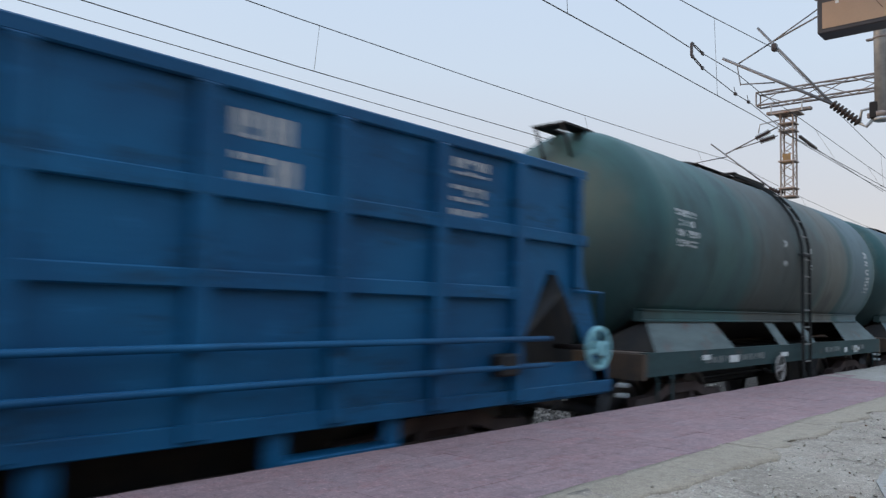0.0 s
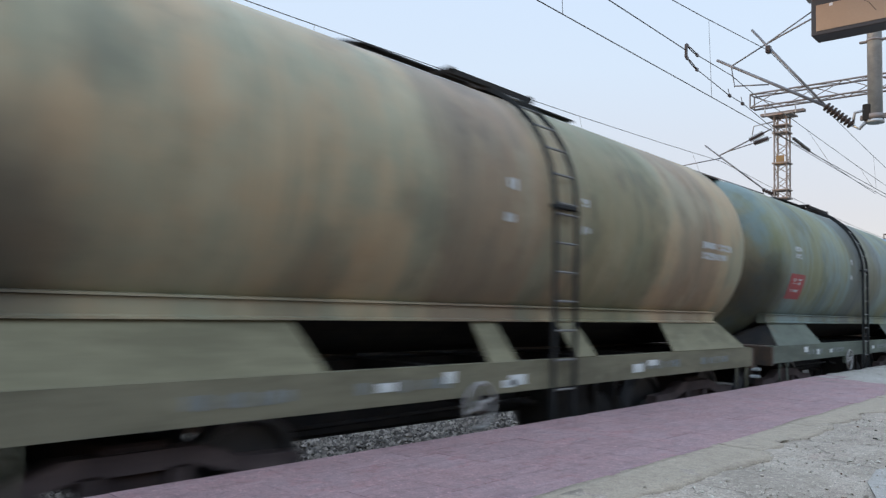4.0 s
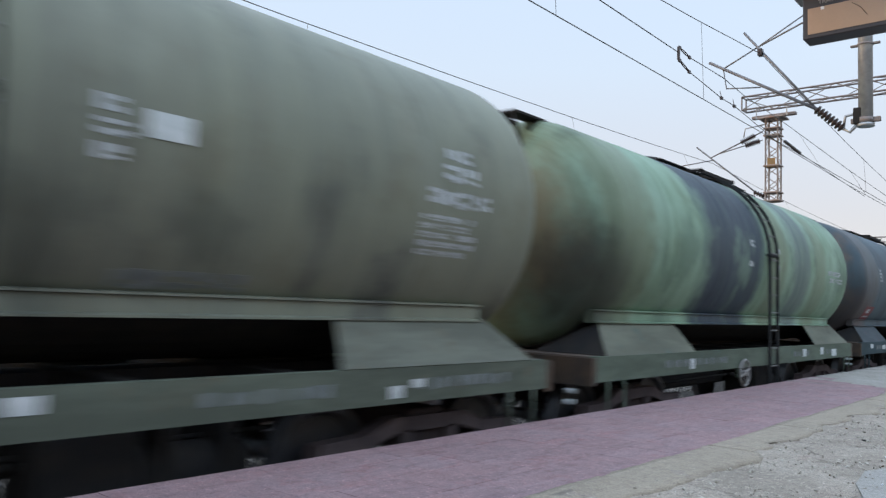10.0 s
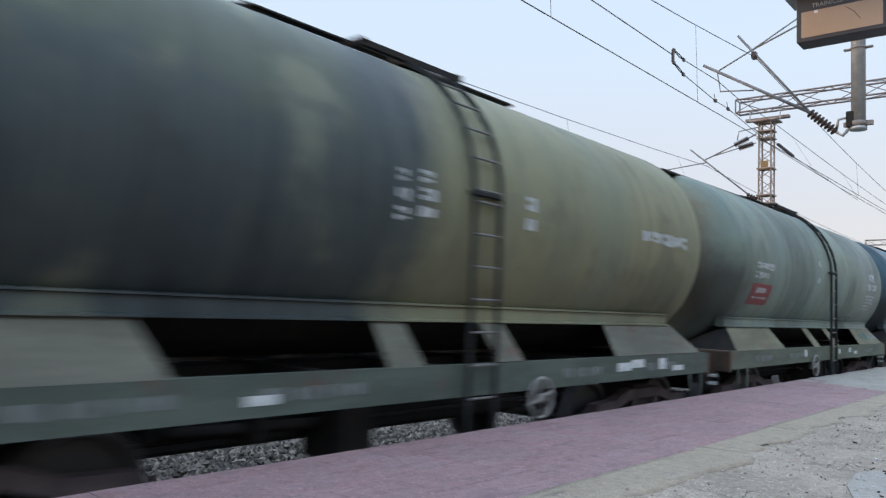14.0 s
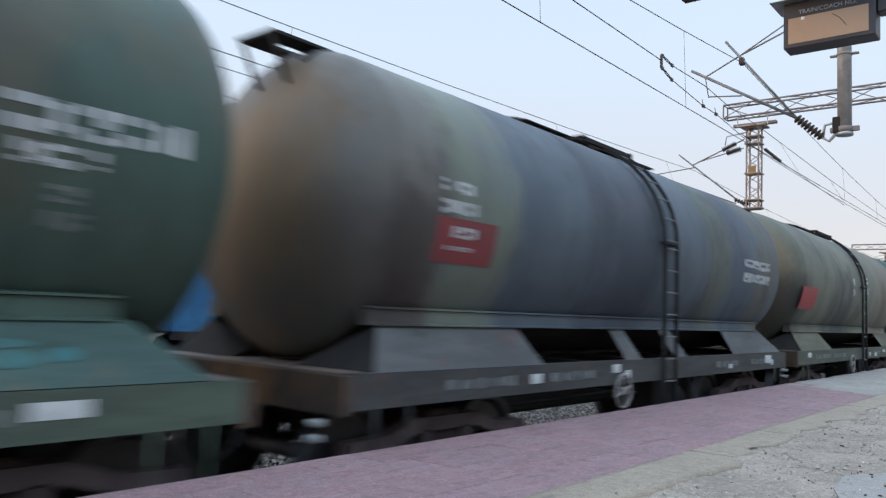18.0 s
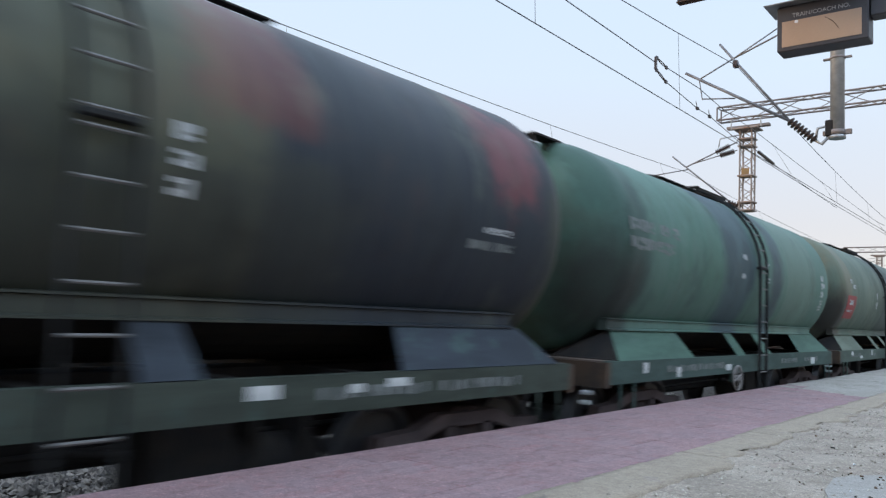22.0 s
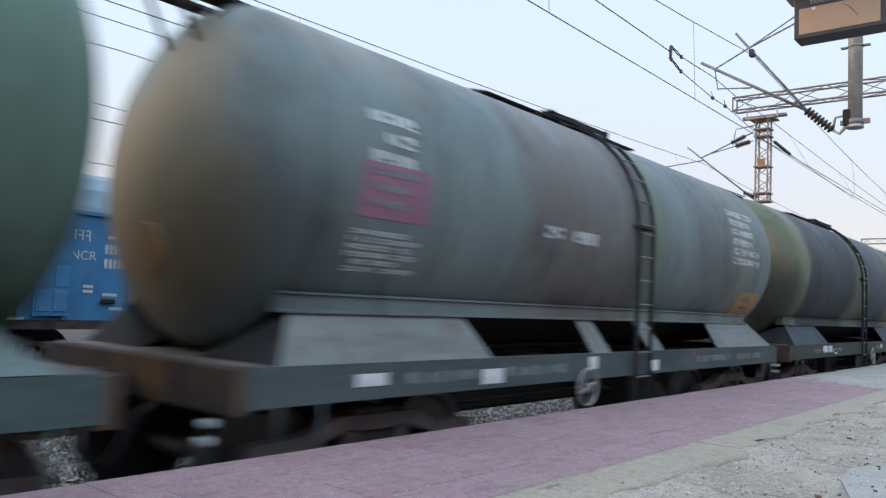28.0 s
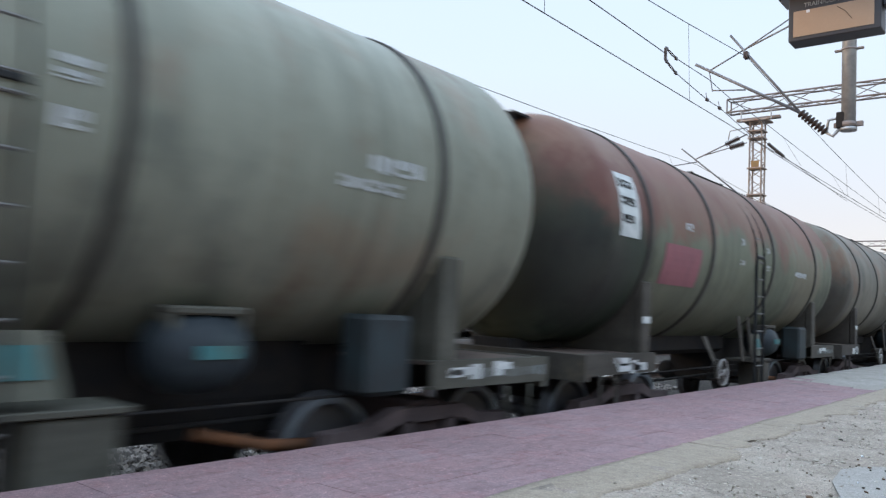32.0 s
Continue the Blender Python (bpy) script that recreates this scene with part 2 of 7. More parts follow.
def frame_paint(name, base, smear, seed):
    """Chipped underframe paint with rusty and pale smears drawn out along the wagon."""
    m, nd, ln, bs = mat_new(name)
    tc = nd.new("ShaderNodeTexCoord").outputs["Object"]
    long_noise = n_noise(nd, ln, n_map(nd, ln, tc, (0.5, 1.6, 2.4), (seed, seed * 0.3, 0)), 1.4, 6, 0.66)
    spots = n_noise(nd, ln, n_map(nd, ln, tc, (1, 1, 1), (seed * 1.7, 0, 2)), 2.6, 7, 0.7)
    fine = n_noise(nd, ln, tc, 42.0, 4, 0.65)
    c = n_mix(nd, ln, n_ramp(nd, ln, long_noise, 0.36, 0.66), tuple(v * 0.78 for v in base), tuple(v * 1.12 for v in base))
    c = n_mix(nd, ln, n_math(nd, ln, "MULTIPLY", n_ramp(nd, ln, spots, 0.56, 0.70), 0.6), c, smear)
    c = n_mix(nd, ln, n_math(nd, ln, "MULTIPLY", n_ramp(nd, ln, n_math(nd, ln, "SUBTRACT", 1.0, spots), 0.58, 0.72), 0.45), c, (0.5, 0.48, 0.46), "MULTIPLY")
    c = n_mix(nd, ln, n_math(nd, ln, "MULTIPLY", fine, 0.45), c, (0.6, 0.58, 0.56), "MULTIPLY")
    ln.new(c, bs.inputs["Base Color"])
    bs.inputs["Roughness"].default_value = 0.75
    bs.inputs["Specular IOR Level"].default_value = 0.15
    ln.new(n_bump(nd, ln, n_math(nd, ln, "ADD", fine, long_noise), 0.15, 0.008), bs.inputs["Normal"])
    return m


def blue_sheet():
    """Bright blue wagon paint, rubbed pale and darkened in drawn-out scuffs."""
    m, nd, ln, bs = mat_new("bright_blue_wagon_paint")
    tc = nd.new("ShaderNodeTexCoord").outputs["Object"]
    drawn = n_noise(nd, ln, n_map(nd, ln, tc, (0.8, 1, 3.2), (2, 0, 1)), 1.7, 7, 0.7)
    rubbed = n_noise(nd, ln, n_map(nd, ln, tc, (0.9, 1, 2.2), (5, 0, 3)), 3.1, 7, 0.72)
    cloud = n_noise(nd, ln, tc, 0.8, 5, 0.6)
    grain = n_noise(nd, ln, tc, 38.0, 4, 0.65)
    c = n_mix(nd, ln, n_ramp(nd, ln, cloud, 0.36, 0.64), (0.002, 0.05, 0.125), (0.003, 0.075, 0.172))
    c = n_mix(nd, ln, n_math(nd, ln, "MULTIPLY", n_ramp(nd, ln, drawn, 0.52, 0.66), 0.7), c, (0.006, 0.036, 0.075))
    c = n_mix(nd, ln, n_math(nd, ln, "MULTIPLY", n_ramp(nd, ln, rubbed, 0.55, 0.70), 0.6), c, (0.012, 0.115, 0.255))
    c = n_mix(nd, ln, n_math(nd, ln, "MULTIPLY", grain, 0.35), c, (0.5, 0.55, 0.6), "MULTIPLY")
    ln.new(c, bs.inputs["Base Color"])
    ln.new(n_math(nd, ln, "MULTIPLY_ADD", drawn, 0.3, 0.45), bs.inputs["Roughness"])
    bs.inputs["Specular IOR Level"].default_value = 0.2
    ln.new(n_bump(nd, ln, n_math(nd, ln, "MULTIPLY_ADD", cloud, 3.0, grain), 0.25, 0.012), bs.inputs["Normal"])
    return m


MAT = {}
MAT["white"] = surface("white_stencil", (0.43, 0.45, 0.455), (0.33, 0.35, 0.36), 0.7, 0, 5, 40, 0.05)
MAT["red"] = surface("red_board", (0.28, 0.04, 0.042), (0.22, 0.045, 0.045), 0.6, 0, 3, 40, 0.05)
MAT["pink"] = surface("pink_board", (0.27, 0.10, 0.12), (0.22, 0.085, 0.105), 0.6, 0, 3, 40, 0.05)
MAT["rose"] = surface("faded_rose_board", (0.19, 0.095, 0.10), (0.15, 0.085, 0.085), 0.7, 0, 3, 40, 0.05, dirt=(0.11, 0.08, 0.065))
MAT["amber"] = surface("amber_board", (0.30, 0.175, 0.07), (0.22, 0.145, 0.07), 0.6, 0, 3, 40, 0.05)
MAT["print"] = surface("dark_brown_print", (0.13, 0.08, 0.045), (0.10, 0.06, 0.04), 0.7, 0, 5, 40, 0.05)
# black parts and dirt; also plates that stand in for deep shade
MAT["black"] = surface("black_grime_and_shade", (0.02, 0.02, 0.022), (0.03, 0.027, 0.025), 0.85, 0, 4, 50, 0.2)
MAT["bogie"] = surface("bogie_grime", (0.055, 0.038, 0.037), (0.028, 0.024, 0.025), 0.8, 0, 3, 40, 0.3, dirt=(0.085, 0.05, 0.04))
MAT["wheel"] = surface("wheel_steel", (0.07, 0.07, 0.078), (0.042, 0.042, 0.046), 0.5, 0.3, 4, 40, 0.1)
MAT["rim"] = surface("worn_wheel_rim", (0.16, 0.185, 0.21), (0.10, 0.12, 0.14), 0.5, 0.3, 4, 40, 0.1)
MAT["tread"] = surface("polished_tread", (0.45, 0.43, 0.41), (0.38, 0.36, 0.34), 0.25, 1.0, 4, 60, 0.05)
MAT["rail"] = surface("rail_steel", (0.10, 0.06, 0.042), (0.07, 0.046, 0.036), 0.7, 0.3, 5, 50, 0.2)
MAT["railhead"] = surface("rail_head", (0.5, 0.48, 0.46), (0.42, 0.4, 0.38), 0.25, 1.0, 5, 50, 0.05)
MAT["sleeper"] = surface("sleeper_concrete", (0.36, 0.34, 0.31), (0.27, 0.25, 0.23), 0.9, 0, 4, 50, 0.3)
MAT["stile"] = surface("dirty_ladder_steel", (0.034, 0.036, 0.037), (0.022, 0.024, 0.026), 0.85, 0, 3, 40, 0.1, dirt=(0.055, 0.048, 0.043))
MAT["rung"] = surface("worn_rung_steel", (0.17, 0.17, 0.17), (0.11, 0.105, 0.10), 0.6, 0.2, 5, 60, 0.05)
MAT["truss"] = surface("dull_truss_steel", (0.24, 0.205, 0.19), (0.19, 0.17, 0.165), 0.65, 0.2, 5, 60, 0.05)
MAT["belt"] = surface("dark_belt_steel", (0.05, 0.047, 0.042), (0.035, 0.033, 0.032), 0.7, 0.1, 5, 60, 0.05)
MAT["galv"] = surface("galvanised_steel", (0.40, 0.41, 0.42), (0.31, 0.32, 0.33), 0.5, 0.6, 5, 60, 0.08)
MAT["mast"] = surface("mast_rusted_galvanising", (0.28, 0.215, 0.18), (0.32, 0.28, 0.26), 0.65, 0.2, 4, 50, 0.1, dirt=(0.22, 0.12, 0.08))
MAT["tubing"] = surface("dull_bracket_tube", (0.20, 0.20, 0.215), (0.14, 0.14, 0.15), 0.6, 0.3, 5, 60, 0.08)
MAT["wire"] = surface("copper_wire_weathered", (0.10, 0.09, 0.085), (0.07, 0.065, 0.06), 0.5, 0.6, 5, 60, 0.0)
MAT["insul"] = surface("dark_insulator", (0.035, 0.022, 0.018), (0.05, 0.03, 0.025), 0.2, 0, 5, 60, 0.0)
MAT["slab"] = paving("red_platform_slab", ((0.298, 0.182, 0.186), (0.26, 0.18, 0.192), (0.303, 0.142, 0.147), (0.192, 0.11, 0.117)), joints=0.5, grit=0.6, drag=0.55)
MAT["plate"] = surface("white_plate", (0.58, 0.6, 0.6), (0.42, 0.45, 0.45), 0.6, 0, 6, 40, 0.05)

MAT["strip"] = paving("yellowed_kerb_strip", ((0.325, 0.268, 0.205), (0.29, 0.24, 0.185), (0.265, 0.212, 0.165)), grit=0.25)
MAT["yard"] = paving("broken_grey_concrete", ((0.37, 0.315, 0.26), (0.245, 0.205, 0.165), (0.305, 0.23, 0.195)), crack=0.75, grit=0.8, rough=0.95)
MAT["pale"] = paving("pale_concrete", ((0.33, 0.31, 0.28), (0.27, 0.25, 0.22), (0.36, 0.335, 0.30)), crack=0.8, grit=0.3)
MAT["mended"] = paving("mended_concrete", ((0.315, 0.295, 0.27), (0.29, 0.27, 0.245), (0.335, 0.31, 0.285)), grit=0.3)
MAT["soil"] = surface("dusty_soil", (0.085, 0.072, 0.056), (0.055, 0.05, 0.04), 0.95, 0, 0.5, 12, 0.5, 0.03, coord="World")
MAT["ballast"] = surface("ballast_bed", (0.06, 0.052, 0.044), (0.038, 0.033, 0.03), 0.95, 0, 4, 25, 1.0, 0.05, coord="World")
MAT["bcn"] = surface("blue_wagon_paint", (0.045, 0.16, 0.30), (0.035, 0.12, 0.24), 0.6, 0, 1.5, 40, 0.1, dirt=(0.07, 0.13, 0.19))
MAT["bcnroof"] = surface("pale_wagon_roof", (0.20, 0.26, 0.31), (0.16, 0.22, 0.27), 0.6, 0, 1.2, 30, 0.1, dirt=(0.26, 0.27, 0.27))
MAT["boxn"] = blue_sheet()
MAT["signframe"] = surface("dark_sign_casing", (0.035, 0.035, 0.045), (0.028, 0.028, 0.036), 0.5, 0, 4, 60, 0.05)
MAT["signface"] = surface("unlit_display_screen", (0.38, 0.26, 0.18), (0.34, 0.235, 0.165), 0.45, 0, 2, 90, 0.05)
MAT["letter"] = surface("faded_white_lettering", (0.34, 0.34, 0.345), (0.27, 0.275, 0.285), 0.7, 0, 8, 60, 0.0)
MAT["deck"] = surface("rusty_deck_sheet", (0.13, 0.095, 0.078), (0.085, 0.066, 0.058), 0.7, 0, 2, 40, 0.2, dirt=(0.19, 0.15, 0.13))
MAT["faint"] = surface("worn_white_stencil", (0.19, 0.205, 0.205), (0.12, 0.135, 0.135), 0.75, 0, 9, 60, 0.05)
MAT["cast"] = surface("dusty_cast_steel", (0.105, 0.08, 0.08), (0.06, 0.047, 0.048), 0.85, 0, 2.5, 40, 0.3, dirt=(0.15, 0.11, 0.10))
MAT["rusty"] = surface("rusty_end_beam", (0.085, 0.055, 0.037), (0.04, 0.034, 0.03), 0.75, 0, 2.5, 40, 0.2, dirt=(0.17, 0.095, 0.045))
MAT["plaster"] = surface("cream_wall_plaster", (0.50, 0.44, 0.32), (0.42, 0.37, 0.28), 0.9, 0, 0.6, 12, 0.3, dirt=(0.34, 0.29, 0.22), coord="World")
MAT["dullred"] = surface("dull_red_board", (0.20, 0.04, 0.045), (0.15, 0.045, 0.045), 0.65, 0, 3, 40, 0.05, dirt=(0.10, 0.06, 0.055))
MAT["maroon"] = surface("maroon_board", (0.13, 0.035, 0.04), (0.10, 0.04, 0.042), 0.65, 0, 3, 40, 0.05, dirt=(0.08, 0.06, 0.055))
MAT["purple"] = surface("mauve_board", (0.24, 0.11, 0.17), (0.19, 0.10, 0.15), 0.65, 0, 3, 40, 0.05)
MAT["seagreen"] = surface("sea_green_panel", (0.035, 0.15, 0.10), (0.05, 0.14, 0.095), 0.65, 0, 3, 40, 0.05, dirt=(0.09, 0.11, 0.075))
MAT["oldred"] = surface("worn_reddish_stencil", (0.12, 0.085, 0.08), (0.075, 0.06, 0.06), 0.75, 0, 9, 60, 0.05)
MAT["leaf"] = surface("dry_leaf", (0.13, 0.075, 0.045), (0.09, 0.06, 0.04), 0.9, 0, 20, 90, 0.2)
MAT["paper"] = surface("white_scrap", (0.7, 0.71, 0.74), (0.6, 0.62, 0.66), 0.6, 0, 20, 90, 0.1)
MAT["handwheel"] = surface("pale_hand_wheel_paint", (0.27, 0.26, 0.25), (0.20, 0.195, 0.19), 0.6, 0, 8, 60, 0.1, dirt=(0.2, 0.18, 0.16))
MAT["brakeblue"] = surface("light_blue_hand_wheel_paint", (0.20, 0.42, 0.46), (0.16, 0.35, 0.4), 0.6, 0, 8, 60, 0.1)


def stone_material():
    m, nd, ln, bs = mat_new("ballast_stone")
    geo = nd.new("ShaderNodeNewGeometry")
    c = n_mix(nd, ln, n_math(nd, ln, "POWER", geo.outputs["Random Per Island"], 1.6), (0.03, 0.026, 0.024), (0.31, 0.27, 0.235))
    c = n_mix(nd, ln, n_math(nd, ln, "MULTIPLY", n_noise(nd, ln, geo.outputs["Position"], 60, 3), 0.4), c, (0.12, 0.10, 0.09))
    ln.new(c, bs.inputs["Base Color"])
    bs.inputs["Roughness"].default_value = 0.9
    return m


MAT["stone"] = stone_material()


def chip_material():
    m, nd, ln, bs = mat_new("concrete_chip")
    geo = nd.new("ShaderNodeNewGeometry")
    c = n_mix(nd, ln, geo.outputs["Random Per Island"], (0.17, 0.14, 0.11), (0.52, 0.48, 0.42))
    c = n_mix(nd, ln, n_math(nd, ln, "MULTIPLY", n_noise(nd, ln, geo.outputs["Position"], 90, 3), 0.5), c, (0.3, 0.26, 0.21))
    ln.new(c, bs.inputs["Base Color"])
    bs.inputs["Roughness"].default_value = 0.95
    return m


MAT["chip"] = chip_material()


# ---- mesh helpers ----
def mesh_of(bm, name):
    me = bpy.data.meshes.new(name)
    bm.normal_update()
    bm.to_mesh(me)
    bm.free()
    return me


def box_into(bm, x0, x1, y0, y1, z0, z1, bevel=0.0):
    vs = [bm.verts.new((x, y, z)) for z in (z0, z1) for y in (y0, y1) for x in (x0, x1)]
    fs = [bm.faces.new([vs[i] for i in q]) for q in ((0, 2, 3, 1), (4, 5, 7, 6), (0, 1, 5, 4), (2, 6, 7, 3), (0, 4, 6, 2), (1, 3, 7, 5))]
    if bevel:
        es = list({e for f in fs for e in f.edges})
        bmesh.ops.bevel(bm, geom=es, offset=bevel, segments=1, affect="EDGES", profile=0.5)
    return vs


def box(x0, x1, y0, y1, z0, z1, bevel=0.0):
    bm = bmesh.new()
    box_into(bm, x0, x1, y0, y1, z0, z1, bevel)
    return bm


def tube_into(bm, a, b, r, n=8, r2=None):
    a, b = Vector(a), Vector(b)
    r2 = r if r2 is None else r2
    q = (b - a).to_track_quat("Z", "Y")
    ra, rb = [], []
    for i in range(n):
        w = 2 * math.pi * i / n
        d = q @ Vector((math.cos(w), math.sin(w), 0))
        ra.append(bm.verts.new(a + d * r))
        rb.append(bm.verts.new(b + d * r2))
    for i in range(n):
        f = bm.faces.new((ra[i], ra[(i + 1) % n], rb[(i + 1) % n], rb[i]))
        f.smooth = n > 6
    bm.faces.new(ra[::-1])
    bm.faces.new(rb)


def tube(a, b, r, n=8, r2=None):
    bm = bmesh.new()
    tube_into(bm, a, b, r, n, r2)
    return bm


def sweep(pts, r, n=6):
    """One unbroken round bar along points."""
    pts = [Vector(p) for p in pts]
    bm = bmesh.new()
    rings = []
    for i, p in enumerate(pts):
        d = (pts[min(i + 1, len(pts) - 1)] - pts[max(i - 1, 0)]).normalized()
        q = d.to_track_quat("Z", "Y")
        rings.append([bm.verts.new(p + q @ Vector((r * math.cos(6.28319 * k / n), r * math.sin(6.28319 * k / n), 0))) for k in range(n)])
    for a, b in zip(rings, rings[1:]):
        for k in range(n):
            f = bm.faces.new((a[k], a[(k + 1) % n], b[(k + 1) % n], b[k]))
            f.smooth = True
    bm.faces.new(rings[0][::-1])
    bm.faces.new(rings[-1])
    bmesh.ops.recalc_face_normals(bm, faces=bm.faces)
    return bm


def prism(poly, axis, lo, hi):
    """A flat outline (pairs of numbers) pulled along an axis; the pairs fill the other two axes in order."""
    bm = bmesh.new()
    rings = []
    for w in (lo, hi):
        ring = []
        for u, v in poly:
            p = {"x": (w, u, v), "y": (u, w, v), "z": (u, v, w)}[axis]
            ring.append(bm.verts.new(p))
        rings.append(ring)
    n = len(poly)
    for i in range(n):
        bm.faces.new((rings[0][i], rings[0][(i + 1) % n], rings[1][(i + 1) % n], rings[1][i]))
    bm.faces.new(rings[0][::-1])
    bm.faces.new(rings[1])
    bmesh.ops.recalc_face_normals(bm, faces=bm.faces)
    return bm


def slanted_plate(pts, thick):
    """A plate through four corners, with thickness."""
    bm = bmesh.new()
    v = [Vector(p) for p in pts]
    nrm = (v[1] - v[0]).cross(v[2] - v[0]).normalized() * thick
    a = [bm.verts.new(p) for p in v]
    b = [bm.verts.new(p + nrm) for p in v]
    n = len(v)
    bm.faces.new(a)
    bm.faces.new(b[::-1])
    for i in range(n):
        bm.faces.new((a[i], b[i], b[(i + 1) % n], a[(i + 1) % n]))
    bmesh.ops.recalc_face_normals(bm, faces=bm.faces)
    return bm


def torus(major, minor, n=24, m=8, spokes=0):
    """A ring in the x-z plane, with spokes and a hub."""
    bm = bmesh.new()
    rings = []
    for i in range(n):
        w = 2 * math.pi * i / n
        ring = []
        for j in range(m):
            q = 2 * math.pi * j / m
            rr = major + minor * math.cos(q)
            ring.append(bm.verts.new((rr * math.cos(w), minor * math.sin(q), rr * math.sin(w))))
        rings.append(ring)
    for i in range(n):
        for j in range(m):
            f = bm.faces.new((rings[i][j], rings[i][(j + 1) % m], rings[(i + 1) % n][(j + 1) % m], rings[(i + 1) % n][j]))
            f.smooth = True
    for k in range(spokes):
        w = 2 * math.pi * k / spokes + 0.3
        tube_into(bm, (0, 0, 0), (major * math.cos(w), 0, major * math.sin(w)), minor * 0.8, 6)
    if spokes:
        tube_into(bm, (0, -minor * 1.6, 0), (0, minor * 1.6, 0), minor * 2.6, 12)
    bmesh.ops.recalc_face_normals(bm, faces=bm.faces)
    return bm


def lathe_x(profile, n=64):
    """Turn an outline of (x, radius) round the x axis; radius 0 closes an end."""
    bm = bmesh.new()
    rings = []
    for x, r in profile:
        if r <= 1e-6:
            rings.append([bm.verts.new((x, 0, 0))])
        else:
            rings.append([bm.verts.new((x, r * math.cos(2 * math.pi * i / n), r * math.sin(2 * math.pi * i / n))) for i in range(n)])
    for a, b in zip(rings, rings[1:]):
        for i in range(n):
            j = (i + 1) % n
            if len(a) == 1:
                f = bm.faces.new((a[0], b[j], b[i]))
            elif len(b) == 1:
                f = bm.faces.new((a[i], a[j], b[0]))
            else:
                f = bm.faces.new((a[i], a[j], b[j], b[i]))
            f.smooth = True
    bmesh.ops.recalc_face_normals(bm, faces=bm.faces)
    return bm


def place(name, me, parent=None, mat=None, at=(0, 0, 0), label="", m=None):
    """One mesh object, under a thing or a part, with its own material in the slot."""
    ob = new(name, me)
    if not me.materials:
        me.materials.append(None)
    ob.material_slots[0].link = "OBJECT"
    ob.material_slots[0].material = mat
    ob.parent = parent
    if m is not None:
        ob.matrix_basis = m
    else:
        ob.location = at
    if label:
        ob["label"] = label
    return ob


def part(name, bm, material, parent, label=""):
    return place(name, mesh_of(bm, name), parent, material, label=label)


def thing(name, bm, material, label, category, group="", kind="", at=(0, 0, 0)):
    ob = place(name, mesh_of(bm, name), None, material, at)
    return tagged(ob, label, category, group, kind)


def empty(name, label, category, group="", kind="", at=(0, 0, 0)):
    ob = new(name)
    ob.empty_display_size = 0.2
    ob.location = at
    return tagged(ob, label, category, group, kind)


# ---- the ground, the platform and the tracks ----
PLAT, EDGE = 0.76, 4.19                 # platform height above the rails, and its edge
TRACK = (5.86, 11.2, 16.8)              # middles of the three tracks
thing("ground", box(-900, 1400, -700, 1500, -1.2, -0.62), MAT["soil"], "dusty bare soil reaching to the horizon", "ground", kind="structure")

bm = bmesh.new()
for prof in (((4.0, -0.6), (4.2, -0.2), (12.75, -0.2), (13.5, -0.5)), ((13.4, -0.5), (TRACK[2] - 1.55, -0.2), (TRACK[2] + 1.55, -0.2), (TRACK[2] + 2.3, -0.6))):
    rings = [[bm.verts.new((x, y, z)) for y, z in prof] for x in (-640, 760)]
    for i in range(3):
        bm.faces.new((rings[0][i], rings[1][i], rings[1][i + 1], rings[0][i + 1]))
bmesh.ops.recalc_face_normals(bm, faces=bm.faces)
thing("ballast_bed", bm, MAT["ballast"], "grey-brown crushed stone bed under the rails", "ballast", kind="structure")


def stones(name, x0, x1, y0, y1, zf, count, size, seed):
    """Loose crushed stones, as joined real geometry."""
    rng = np.random.default_rng(seed)
    base = np.array([(1, 0, 0), (-1, 0, 0), (0, 1, 0), (0, -1, 0), (0, 0, 1), (0, 0, -1)], float)
    tri = np.array([(0, 2, 4), (2, 1, 4), (1, 3, 4), (3, 0, 4), (2, 0, 5), (1, 2, 5), (3, 1, 5), (0, 3, 5)])
    px, py = rng.uniform(x0, x1, count), rng.uniform(y0, y1, count)
    pz = np.array([zf(y) for y in py]) + rng.uniform(0.0, 1.0, count) * size
    s = size * rng.uniform(0.55, 1.3, (count, 1, 1))
    v = base[None] * rng.uniform(0.55, 1.25, (count, 6, 1)) + rng.uniform(-0.28, 0.28, (count, 6, 3))
    w = rng.uniform(0, 6.283, count)
    c, sn = np.cos(w)[:, None], np.sin(w)[:, None]
    rot = np.stack([v[:, :, 0] * c - v[:, :, 1] * sn, v[:, :, 0] * sn + v[:, :, 1] * c, v[:, :, 2] * 0.75], 2) * s
    rot += np.stack([px, py, pz], 1)[:, None]
    faces = (tri[None] + 6 * np.arange(count)[:, None, None]).reshape(-1, 3)
    me = bpy.data.meshes.new(name)
    me.from_pydata(rot.reshape(-1, 3).tolist(), [], faces.tolist())
    return place(name, me, None, MAT["stone"])


def bed_height(y):
    return -0.2 if y < 12.75 else -0.2 - (y - 12.75) * 0.53


tagged(stones("ballast_stones", 0, 18, 6.3, 8.6, bed_height, 17000, 0.047, 3), "loose grey-brown crushed stone between the sleepers", "ballast", kind="stuff")
tagged(stones("ballast_stones", 1.5, 21, 8.5, 13.4, bed_height, 44000, 0.048, 4), "loose crushed stone along the second track", "ballast", kind="stuff")


def rail_profile():
    return [(-0.07, -0.172), (0.07, -0.172), (0.07, -0.16), (0.012, -0.14), (0.012, -0.05), (0.036, -0.035), (0.036, -0.004), (0.028, 0.0), (-0.028, 0.0), (-0.036, -0.004), (-0.036, -0.035), (-0.012, -0.05), (-0.012, -0.14), (-0.07, -0.16)]


